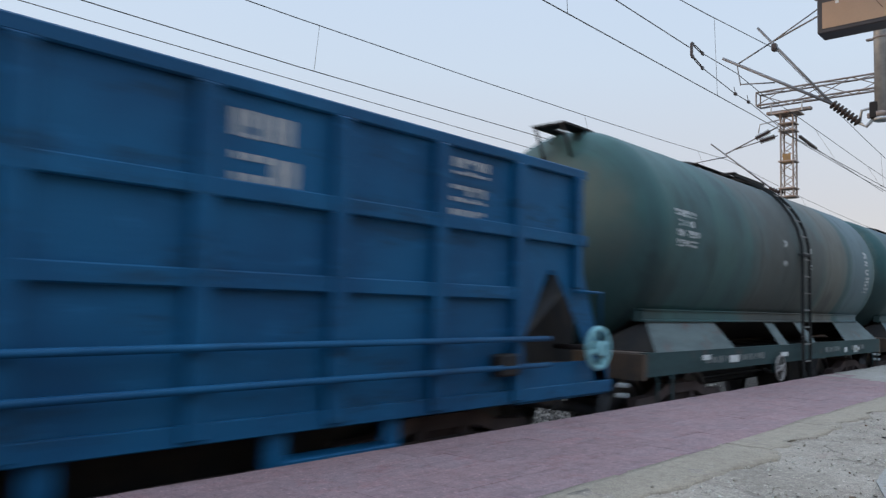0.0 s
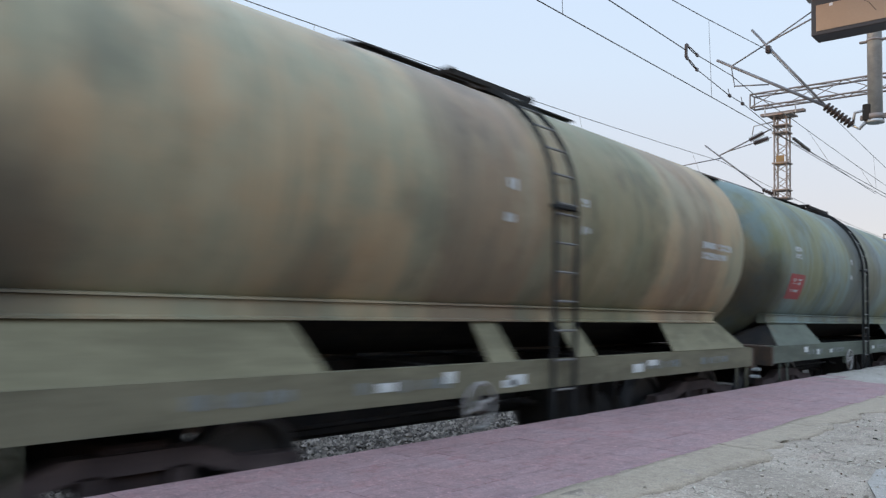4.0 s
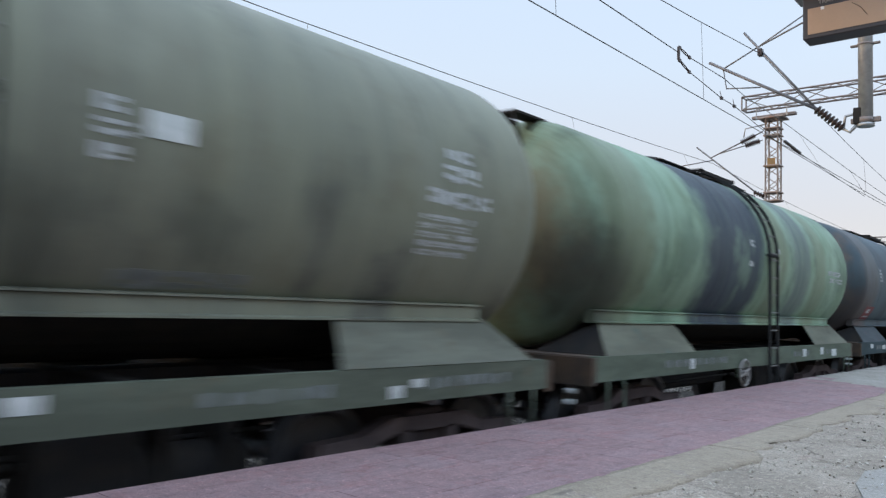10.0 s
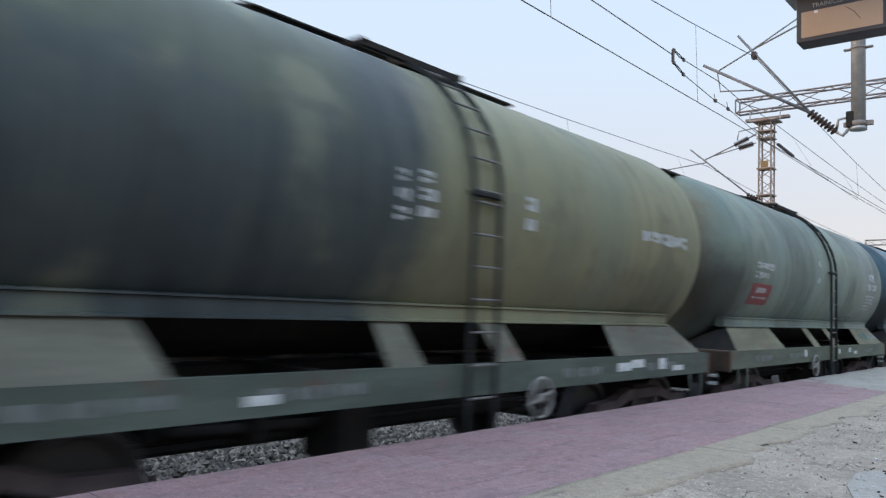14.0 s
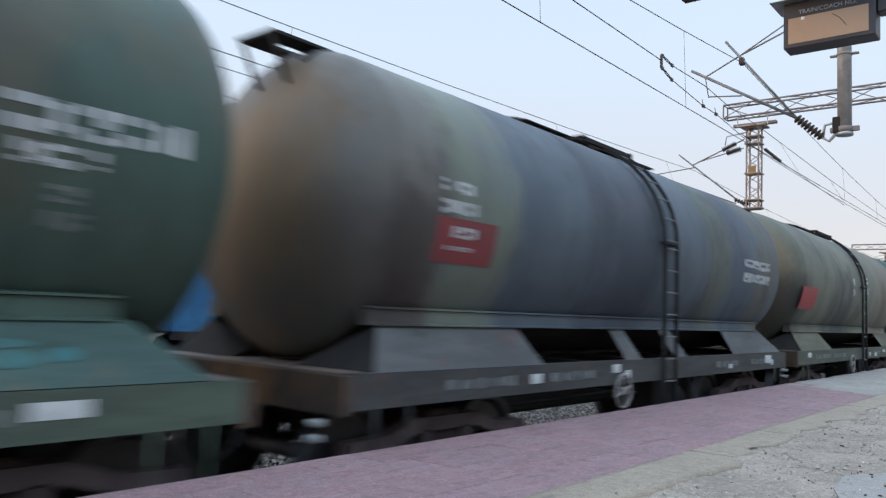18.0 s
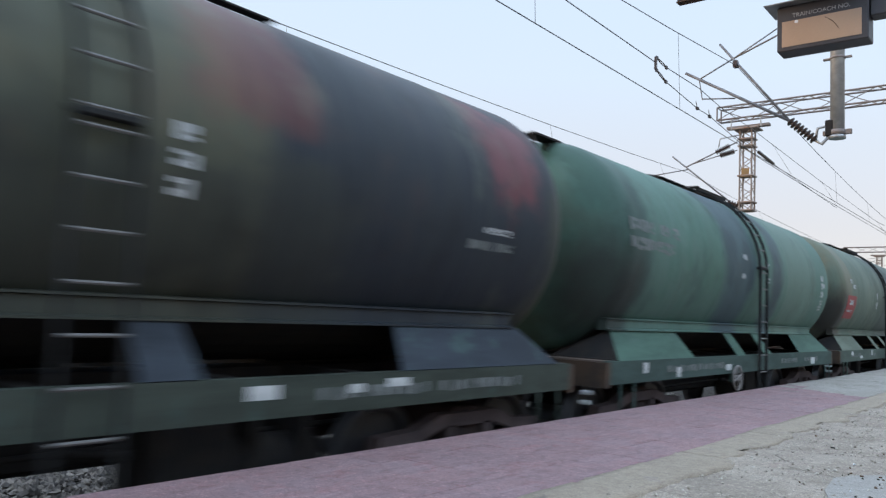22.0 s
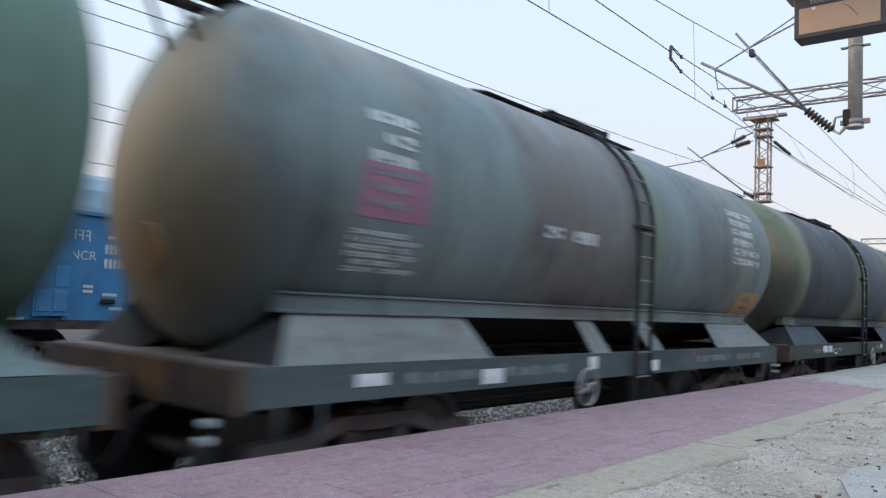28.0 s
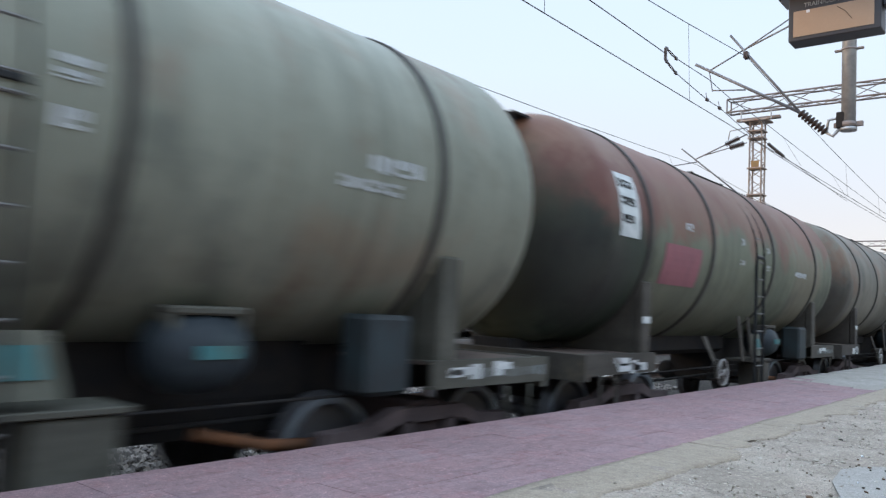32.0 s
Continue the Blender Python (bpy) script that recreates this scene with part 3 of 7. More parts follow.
rail_mesh = mesh_of(prism(rail_profile(), "x", -640, 760), "rail")
head_mesh = mesh_of(box(-640, 760, -0.027, 0.027, 0.001, 0.004), "running_surface")
for yc in TRACK:
    for side in (-0.874, 0.874):
        r = tagged(place("rail", rail_mesh, None, MAT["rail"], (0, yc + side, 0)), "long rusty steel rail with a bright worn head", "rail", "rails of the tracks")
        place("running_surface", head_mesh, r, MAT["railhead"], label="bright worn rail head")
bm = prism([(-1.37, -0.40), (1.37, -0.40), (1.37, -0.19), (0.6, -0.215), (-0.6, -0.215), (-1.37, -0.19)], "x", -0.12, 0.12)
sleeper_mesh = mesh_of(bm, "sleeper")
for yc, x0, n in ((TRACK[0], -6, 48), (TRACK[1], 0, 48)):
    for i in range(n):
        tagged(place("sleeper", sleeper_mesh, None, MAT["sleeper"], (x0 + i * 0.6, yc, 0.018)), "grey concrete sleeper half sunk in the ballast", "sleeper", "sleepers under the rails")

# platform body, with its retaining wall along the track
thing("platform", prism([(EDGE - 0.08, -0.9), (EDGE - 0.08, PLAT - 0.07), (-60, PLAT - 0.07), (-60, -0.9)], "x", -640, 760), MAT["pale"], "long concrete station platform", "platform", kind="structure")
RED_IN, STRIP_IN = 2.53, 2.14
edge_slabs = empty("platform_paving", "worn dark red slabs along the platform edge", "paving", kind="structure")
rng = random.Random(5)
nrow = 4
dy = (EDGE - RED_IN) / nrow
dx = 0.50


def slab_mesh(seed, lx, ly):
    r = random.Random(seed)
    bm = bmesh.new()
    top = [bm.verts.new((sx * (lx / 2 - 0.001), sy * (ly / 2 - 0.001), r.uniform(-0.0015, 0.0015))) for sx, sy in ((-1, -1), (1, -1), (1, 1), (-1, 1))]
    low = [bm.verts.new((v.co.x, v.co.y, -0.07)) for v in top]
    bm.faces.new(top)
    for i in range(4):
        bm.faces.new((low[i], low[(i + 1) % 4], top[(i + 1) % 4], top[i]))
    bmesh.ops.bevel(bm, geom=[e for e in bm.edges if e.verts[0] in top and e.verts[1] in top], offset=0.002, segments=1, affect="EDGES")
    return mesh_of(bm, "slab")


slab_kinds = [slab_mesh(i, dx, dy) for i in range(6)]
for i in range(-11, 33):
    for j in range(nrow):
        xc = i * dx + (0.25 if j % 2 else 0)
        yc = RED_IN + (j + 0.5) * dy
        if xc > 14.2 + 1.2 * (yc - RED_IN) / 1.6:
            continue
        place("slab", rng.choice(slab_kinds), edge_slabs, MAT["slab"], (xc, yc, PLAT + rng.uniform(-0.001, 0.001)))
thing("paving_bed", box(-640, -5.5, RED_IN, EDGE, PLAT - 0.069, PLAT), MAT["slab"], "dark red paving along the platform edge", "paving", kind="structure")


def rough_sheet(x0, x1, y0, y1, z, step, amp, freq, seed, edge=0.0):
    """An uneven sheet of old concrete with a ragged rim, as one mesh with a skirt."""
    nx, ny = max(2, int((x1 - x0) / step)), max(2, int((y1 - y0) / step))
    bm = bmesh.new()
    grid = []
    for i in range(nx + 1):
        row = []
        for j in range(ny + 1):
            x, y = x0 + (x1 - x0) * i / nx, y0 + (y1 - y0) * j / ny
            h = amp * noise.fractal(Vector((x * freq, y * freq, seed)), 1.0, 2.0, 5)
            rag = edge * noise.fractal(Vector((x * 1.7, y * 1.7, seed + 4.0)), 1.0, 2.0, 4) * (1.0 if j == 0 else 0.2 if j == ny else 0.0)
            row.append(bm.verts.new((x, y + rag, z + h)))
        grid.append(row)
    for i in range(nx):
        for j in range(ny):
            f = bm.faces.new((grid[i][j], grid[i + 1][j], grid[i + 1][j + 1], grid[i][j + 1]))
            f.smooth = True
    ret = bmesh.ops.extrude_face_region(bm, geom=bm.faces[:])
    bmesh.ops.translate(bm, verts=[v for v in ret["geom"] if isinstance(v, bmesh.types.BMVert)], vec=(0, 0, -0.12))
    bmesh.ops.recalc_face_normals(bm, faces=bm.faces)
    return bm


strip = empty("edge_strip", "cracked yellowish concrete strip beside the red slabs", "paving", kind="structure")
for a, b in ((-6, 3.35), (3.36, 6.35), (6.36, 8.15), (8.16, 11.9), (11.92, 17.0), (17.02, 30.0)):
    part("strip_section", rough_sheet(a, b, STRIP_IN, RED_IN + 0.03, PLAT + 0.0004, 0.06, 0.0025, 3.0, a, 0.16), MAT["strip"], strip)
thing("platform_surface", rough_sheet(-8, 26, -8.95, RED_IN - 0.05, PLAT - 0.010, 0.085, 0.022, 1.6, 9.0), MAT["yard"], "broken grey concrete and gravel surface of the platform", "paving", kind="structure")
thing("platform_surface", rough_sheet(14.0, 60, RED_IN + 0.02, EDGE + 0.02, PLAT - 0.008, 0.12, 0.018, 1.4, 3.0, 0.05), MAT["pale"], "pale crumbling concrete past the end of the red slabs", "paving", kind="structure")

# an unseen plain wall along the platform, added to block and bounce low light
thing("wall_station", box(-70, 90, -9.4, -9.0, PLAT - 0.1, 4.8), MAT["plaster"], "plain cream-plastered wall, unseen, added to shape the side light", "wall", kind="structure")

# ---- tank wagons ----
R_TANK, Z_TANK, HALF = 1.50, 2.85, 5.55
LADDER_X = 0.17


def arc_patch(x0, x1, z0, z1, off=0.006, n=6, skew=0.0):
    """A thin painted board on the near side of the barrel, following its curve. z is the height above the rails."""
    bm = bmesh.new()
    rows = []
    for r in (R_TANK + off, R_TANK + 0.001):
        row = []
        for i in range(n + 1):
            z = z0 + (z1 - z0) * i / n
            s = max(-0.985, min(0.985, (z - Z_TANK) / R_TANK))
            a = math.asin(s)
            row.append([bm.verts.new((x + skew * i / n, -r * math.cos(a), Z_TANK + r * math.sin(a))) for x in (x0, x1)])
        rows.append(row)
    for i in range(n):
        bm.faces.new((rows[0][i][0], rows[0][i][1], rows[0][i + 1][1], rows[0][i + 1][0]))
    for a, b in (((0, 0), (n, 0)), ((0, 1), (n, 1))):
        k = a[1]
        for i in range(n):
            bm.faces.new((rows[0][i][k], rows[0][i + 1][k], rows[1][i + 1][k], rows[1][i][k]))
    for i in (0, n):
        bm.faces.new((rows[0][i][0], rows[0][i][1], rows[1][i][1], rows[1][i][0]))
    bmesh.ops.recalc_face_normals(bm, faces=bm.faces)
    return bm


def barrel_profile(belts=()):
    prof = [(-5.20 - 0.65 * math.cos(math.radians(a)), 1.5 * math.sin(math.radians(a))) for a in (0, 8, 16, 25, 34, 43, 52, 60, 68, 75, 82, 90)] + [(-5.15, 1.5)]
    seams = [-3.7, -1.85, 0.0, 1.85, 3.7]
    body = []
    for s in seams:
        if not belts:
            body += [(s - 0.06, 1.5), (s - 0.035, 1.5), (s - 0.02, 1.504), (s + 0.02, 1.504), (s + 0.035, 1.5), (s + 0.06, 1.5)]
    return prof + body + [(-x, r) for x, r in prof[::-1]]


def ladder_path(x, low, off):
    pts = [(x, -(R_TANK + off), low)]
    z = low
    while z < Z_TANK - 0.15:
        z = min(z + 0.4, Z_TANK)
        pts.append((x, -(R_TANK + off), z))
    for i in range(1, 9):
        a = math.radians(i * 9.6)
        r = R_TANK + off
        pts.append((x, -r * math.cos(a), Z_TANK + r * math.sin(a)))
    return pts


def polyline(pts, r, n=6):
    return sweep(pts, r, n)


def bar_line(pts, wx, wy):
    """A flat bar bent along points that lie in one plane across the wagon."""
    bm = bmesh.new()
    rings = []
    for i, p in enumerate(pts):
        p = Vector(p)
        d = (Vector(pts[min(i + 1, len(pts) - 1)]) - Vector(pts[max(i - 1, 0)])).normalized()
        side = Vector((1, 0, 0))
        out = side.cross(d).normalized()
        rings.append([bm.verts.new(p + side * sx * wx / 2 + out * sy * wy / 2) for sx, sy in ((-1, -1), (1, -1), (1, 1), (-1, 1))])
    for a, b in zip(rings, rings[1:]):
        for i in range(4):
            bm.faces.new((a[i], a[(i + 1) % 4], b[(i + 1) % 4], b[i]))
    bm.faces.new(rings[0][::-1])
    bm.faces.new(rings[-1])
    bmesh.ops.recalc_face_normals(bm, faces=bm.faces)
    return bm


def channel(x0, x1, y_out, z0, z1, depth=0.09, t=0.014, inward=1):
    """A rolled channel with its web outwards."""
    y = y_out
    prof = [(y, z0), (y, z1), (y + inward * depth, z1), (y + inward * depth, z1 - t), (y + inward * t, z1 - t), (y + inward * t, z0 + t), (y + inward * depth, z0 + t), (y + inward * depth, z0)]
    return prism(prof, "x", x0, x1)


def side_frame():
    """A cast side frame: an upper chord, a sagging lower chord and the columns between them, with open windows."""
    bm = bmesh.new()
    for outline in (
        [(-1.30, 0.60), (-1.28, 0.73), (-0.80, 0.75), (-0.45, 0.87), (0.45, 0.87), (0.80, 0.75), (1.28, 0.73), (1.30, 0.60), (0.80, 0.63), (0.42, 0.74), (-0.42, 0.74), (-0.80, 0.63)],
        [(-0.86, 0.64), (-0.60, 0.30), (0.60, 0.30), (0.86, 0.64), (0.70, 0.64), (0.52, 0.41), (-0.52, 0.41), (-0.70, 0.64)],
        [(-0.36, 0.40), (-0.22, 0.40), (-0.24, 0.76), (-0.36, 0.76)], [(0.22, 0.40), (0.36, 0.40), (0.36, 0.76), (0.24, 0.76)],
        [(-1.30, 0.42), (-1.12, 0.42), (-1.12, 0.62), (-1.30, 0.62)], [(1.12, 0.42), (1.30, 0.42), (1.30, 0.62), (1.12, 0.62)],
        [(-0.90, 0.42), (-0.76, 0.42), (-0.72, 0.64), (-0.90, 0.64)], [(0.76, 0.42), (0.90, 0.42), (0.90, 0.64), (0.72, 0.64)],
    ):
        piece = mesh_of(prism(outline, "y", -0.08, 0.08), "piece")
        bm.from_mesh(piece)
        bpy.data.meshes.remove(piece)
    return bm


def wheelset():
    """Two wheels on an axle, round the y axis."""
    def disc(y, s):
        bm = bmesh.new()
        n = 32
        prof = [(0.0, 0.13), (0.10, 0.13), (0.14, 0.05), (0.40, 0.04), (0.43, 0.09), (0.50, 0.09), (0.53, -0.03), (0.53, -0.055), (0.44, -0.055), (0.42, -0.02), (0.14, -0.03), (0.11, -0.10), (0.0, -0.10)]
        rings = []
        for r, w in prof:
            if r < 1e-6:
                rings.append([bm.verts.new((0, y + s * w, 0))])
            else:
                rings.append([bm.verts.new((r * math.cos(2 * math.pi * i / n), y + s * w, r * math.sin(2 * math.pi * i / n))) for i in range(n)])
        for a, b in zip(rings, rings[1:]):
            for i in range(n):
                j = (i + 1) % n
                if len(a) == 1:
                    bm.faces.new((a[0], b[i], b[j]))
                elif len(b) == 1:
                    bm.faces.new((a[i], b[0], a[j]))
                else:
                    bm.faces.new((a[i], b[i], b[j], a[j]))
        bmesh.ops.recalc_face_normals(bm, faces=bm.faces)
        return bm
    return disc


disc = wheelset()
WHEEL_NEAR = mesh_of(disc(-0.87, -1), "wheel")
WHEEL_FAR = mesh_of(disc(0.87, 1), "wheel")
AXLE = mesh_of(tube((0, -1.17, 0), (0, 1.17, 0), 0.075, 12), "axle")
TREAD = mesh_of(lathe_x([(-0.045, 0.495), (-0.044, 0.5015), (0.03, 0.5015), (0.031, 0.495)], 32), "tread")
RIM = mesh_of(lathe_x([(-0.091, 0.425), (-0.096, 0.435), (-0.096, 0.495), (-0.091, 0.503)], 32), "rim")
SIDE_FRAME = mesh_of(side_frame(), "side_frame")
BOLSTER = mesh_of(box(-0.22, 0.22, -1.2, 1.2, 0.55, 0.92, 0.02), "bogie")
SPRINGS = mesh_of(tube((0, 0, 0.34), (0, 0, 0.56), 0.075, 10), "spring")
AXLE_BOX = mesh_of(box(-0.14, 0.14, -0.11, 0.11, 0.4, 0.63, 0.03), "axle_box")
BRAKE_SHOE = mesh_of(prism([(0.52, 0.34), (0.60, 0.36), (0.62, 0.56), (0.545, 0.66), (0.525, 0.5)], "y", -0.05, 0.05), "brake_shoe")
WHEELS = []                              # (wheelset, its wagon's number), keyed at the end


def bogie(parent, x, number):
    b = place("bogie", BOLSTER, parent, MAT["bogie"], (x, 0, 0), "rust-brown cast steel bogie")
    for s in (-1, 1):
        place("side_frame", SIDE_FRAME, b, MAT["cast"], (0, s * 1.17, 0))
        for k in (-0.12, 0.12):
            place("spring", SPRINGS, b, MAT["black"], (k, s * 1.17, 0))
        for k in (-1, 1):
            place("axle_box", AXLE_BOX, b, MAT["bogie"], (k, s * 1.2, 0))
    for k in (-1.0, 1.0):
        place("brake_shoe", BRAKE_SHOE, b, MAT["bogie"], m=pose(k, -0.9, 0, 0, 0, 0) if k < 0 else pose(k, -0.9, 0, 0, 0, 180))
        w = place("wheelset", AXLE, parent, MAT["wheel"], (x + k, 0, 0.5), "worn steel wheelset with bright treads")
        place("wheel", WHEEL_NEAR, w, MAT["wheel"])
        place("wheel", WHEEL_FAR, w, MAT["wheel"])
        if number >= 44:
            place("rim", RIM, w, MAT["rim"], m=pose(0, -0.87, 0, 0, 0, 90), label="pale worn wheel rim")
        for s in (-0.87, 0.87):
            place("tread", TREAD, w, MAT["tread"], m=pose(0, s, 0, 0, 0, 90))
        WHEELS.append((w, number, x + k))


A = {}
A["tank"] = mesh_of(lathe_x(barrel_profile(), 72), "tank")
for s, nm in ((-1, "n"), (1, "f")):
    A["flange_" + nm] = mesh_of(prism([(s * 1.05, 1.70 - Z_TANK), (s * 1.235, 1.70 - Z_TANK), (s * 1.235, 1.715 - Z_TANK), (s * 1.19, 1.73 - Z_TANK), (s * 1.19, 1.84 - Z_TANK), (s * 1.05, 1.84 - Z_TANK)], "x", -5.35, 4.82), "side_flange")
    A["lip_" + nm] = mesh_of(prism([(s * 1.06, 1.845 - Z_TANK), (s * 1.215, 1.845 - Z_TANK), (s * 1.215, 1.86 - Z_TANK), (s * 1.06, 1.875 - Z_TANK)], "x", -5.35, 4.82), "flange_lip")
    for e, en, top in ((-1, "a", 5.18), (1, "b", 5.0)):
        A["skirt_" + nm + en] = mesh_of(slanted_plate([(e * top, s * 1.2, 1.70), (e * 3.05, s * 1.2, 1.70), (e * 2.9, s * 1.475, 1.325), (e * 5.45, s * 1.475, 1.325)], 0.012), "skirt_plate")
        # gussets go black: shade of the open underside is put into their colour
        A["gusset_" + nm + en] = mesh_of(slanted_plate([(e * top, s * 1.2, 1.70), (e * top, s * 0.5, 1.42), (e * 5.45, s * 0.5, 1.325), (e * 5.45, s * 1.47, 1.325)], 0.012), "end_gusset")
        A["strut_" + nm + en] = mesh_of(slanted_plate([(e * 0.92, s * 1.2, 1.70), (e * 0.54, s * 1.2, 1.70), (e * 0.52, s * 1.475, 1.325), (e * 0.96, s * 1.475, 1.325)], 0.014), "strut")
    A["sole_" + nm] = mesh_of(channel(-5.7, 5.7, s * 1.49, 1.035, 1.325, 0.1, 0.016, -s), "sole_bar")
for e, en in ((-1, "a"), (1, "b")):
    A["head_" + en] = mesh_of(prism([(e * 5.7, 1.0), (e * 5.8, 1.0), (e * 5.8, 1.31), (e * 5.7, 1.31)], "y", -1.49, 1.49), "headstock")
    A["deck_" + en] = mesh_of(box(min(e * 4.7, e * 5.75), max(e * 4.7, e * 5.75), -1.38, 1.38, 1.312, 1.324), "end_deck")
    bm = bmesh.new()
    box_into(bm, min(e * 5.75, e * 6.0), max(e * 5.75, e * 6.0), -0.09, 0.09, 0.98, 1.16, 0.02)
    box_into(bm, min(e * 5.98, e * 6.2), max(e * 5.98, e * 6.2), -0.17, 0.15, 0.93, 1.21, 0.04)
    A["coupler_" + en] = mesh_of(bm, "coupler")
    A["hose_" + en] = mesh_of(polyline([(e * 5.72, -0.45, 1.02), (e * 5.95, -0.47, 0.9), (e * 6.08, -0.45, 0.62), (e * 6.18, -0.42, 0.55)], 0.025), "air_hose")
    A["step_" + en] = mesh_of(polyline([(e * 5.45, -1.5, 1.04), (e * 5.45, -1.5, 0.66), (e * 5.05, -1.5, 0.66), (e * 5.05, -1.5, 1.04)], 0.016), "corner_step")
A["sill"] = mesh_of(box(-5.62, 5.62, -0.22, 0.22, 0.92, 1.28), "centre_sill")
A["bearer"] = mesh_of(box(-0.05, 0.05, -1.39, 1.39, 1.08, 1.30), "cross_bearer")
A["stile"] = mesh_of(bar_line(ladder_path(0, 0.66, 0.06), 0.018, 0.05), "stile")
# black sheet added below the barrel, in place of the shade there
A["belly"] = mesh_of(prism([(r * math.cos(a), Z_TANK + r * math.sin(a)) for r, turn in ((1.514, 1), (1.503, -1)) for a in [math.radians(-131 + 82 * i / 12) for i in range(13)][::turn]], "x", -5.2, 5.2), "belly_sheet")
A["rung"] = mesh_of(tube((-0.2, 0, 0), (0.2, 0, 0), 0.013, 6), "rung")
A["cleat"] = mesh_of(box(-0.215, 0.215, -0.055, 0.03, -0.02, 0.02, 0.006), "ladder_bracket")
A["dome"] = mesh_of(lathe_x([(-0.02, 0.33), (0.07, 0.33), (0.075, 0.28), (0.12, 0.25), (0.125, 0.0)], 24), "manhole_dome")
A["plank"] = mesh_of(box(-1.75, 2.2, -0.36, -0.25, 4.385, 4.402), "walkway_plank")
A["platform_top"] = mesh_of(prism([(-5.8, -0.33), (-5.08, -0.33), (-5.08, -0.10), (-5.5, -0.10), (-5.5, 0.04), (-5.08, 0.04), (-5.08, 0.2), (-5.8, 0.2)], "z", 4.305, 4.335), "end_walkway")
bm = bmesh.new()
box_into(bm, -0.75, 0.75, -0.62, -0.56, 4.30, 4.36)
box_into(bm, -0.75, -0.70, -0.62, -0.1, 4.33, 4.38)
box_into(bm, 0.70, 0.75, -0.62, -0.1, 4.33, 4.38)
box_into(bm, -0.1, 0.55, -0.55, -0.2, 4.30, 4.39, 0.03)
A["valve_box"] = mesh_of(bm, "valve_box")
A["brace"] = mesh_of(polyline([(-5.78, 0, 4.31), (-5.56, 0, 3.90)], 0.024), "walkway_brace")
A["post"] = mesh_of(polyline([(-5.22, 0, 4.31), (-5.42, 0, 4.15)], 0.022), "walkway_brace")
A["wheel"] = mesh_of(torus(0.2, 0.019, 24, 6, 4), "hand_brake_wheel")
A["shaft"] = mesh_of(polyline([(0, 0, 0.98), (0, 0.5, 0.98)], 0.02), "brake_shaft")
A["reservoir"] = mesh_of(lathe_x([(-0.5, 0.0), (-0.49, 0.12), (-0.44, 0.18), (0.44, 0.18), (0.49, 0.12), (0.5, 0.0)], 20), "air_reservoir")
A["cylinder"] = mesh_of(lathe_x([(-0.3, 0.0), (-0.3, 0.17), (0.2, 0.17), (0.22, 0.08), (0.5, 0.05), (0.5, 0.0)], 20), "brake_cylinder")
A["low_sill"] = mesh_of(prism([(-0.42, 0.99), (-0.38, 0.64), (-0.2, 0.57), (0.2, 0.57), (0.38, 0.64), (0.42, 0.99)], "x", -2.5, 2.5), "brake_beam")
bm = bmesh.new()
box_into(bm, 0.92, 1.6, -1.0, -0.42, 0.40, 0.98, 0.04)
tube_into(bm, (1.45, -0.75, 0.58), (2.5, -0.75, 0.58), 0.22, 16)
box_into(bm, 1.75, 1.83, -0.99, -0.45, 0.34, 1.02)
box_into(bm, 2.25, 2.33, -0.99, -0.45, 0.34, 1.02)
tube_into(bm, (0.4, -0.7, 0.8), (1.0, -0.7, 0.72), 0.035, 8)
A["gear"] = mesh_of(bm, "brake_gear")
bm = bmesh.new()
box_into(bm, 0.60, 1.02, -0.98, -0.44, 0.47, 0.98, 0.04)
tube_into(bm, (0.95, -0.7, 0.80), (2.5, -0.7, 0.84), 0.05, 8)
box_into(bm, 1.75, 1.81, -0.95, -0.5, 0.72, 1.02)
A["light_gear"] = mesh_of(bm, "brake_gear")
A["cock"] = mesh_of(box(-0.03, 0.03, -0.075, 0.075, -0.025, 0.025, 0.008), "coupling_cock")
A["rodding"] = mesh_of(polyline([(-3.2, -0.6, 0.75), (3.2, -0.6, 0.8)], 0.022), "brake_rod")
A["bracketpost"] = mesh_of(box(-0.045, 0.045, -0.03, 0.03, 0.78, 1.06, 0.008), "bracket")
STENCIL = {}


def stencil(w, h):
    key = (round(w, 2), round(h, 2))
    if key not in STENCIL:
        STENCIL[key] = mesh_of(box(-w / 2, w / 2, -0.0035, 0.0, -h / 2, h / 2), "stencil")
    return STENCIL[key]


PATCH = {}


def board(parent, name, x0, x1, z0, z1, mat, label="", off=0.006):
    key = (round(x1 - x0, 2), round(z0, 2), round(z1, 2), off)
    if key not in PATCH:
        PATCH[key] = mesh_of(arc_patch(0, x1 - x0, z0, z1, off), name)
    return place(name, PATCH[key], parent, mat, (x0, 0, 0), label)


PLAIN_SIDED = {4, 5, 7, 9, 10, 12, 14, 15, 25, 27, 28, 29, 30, 39, 41, 42}


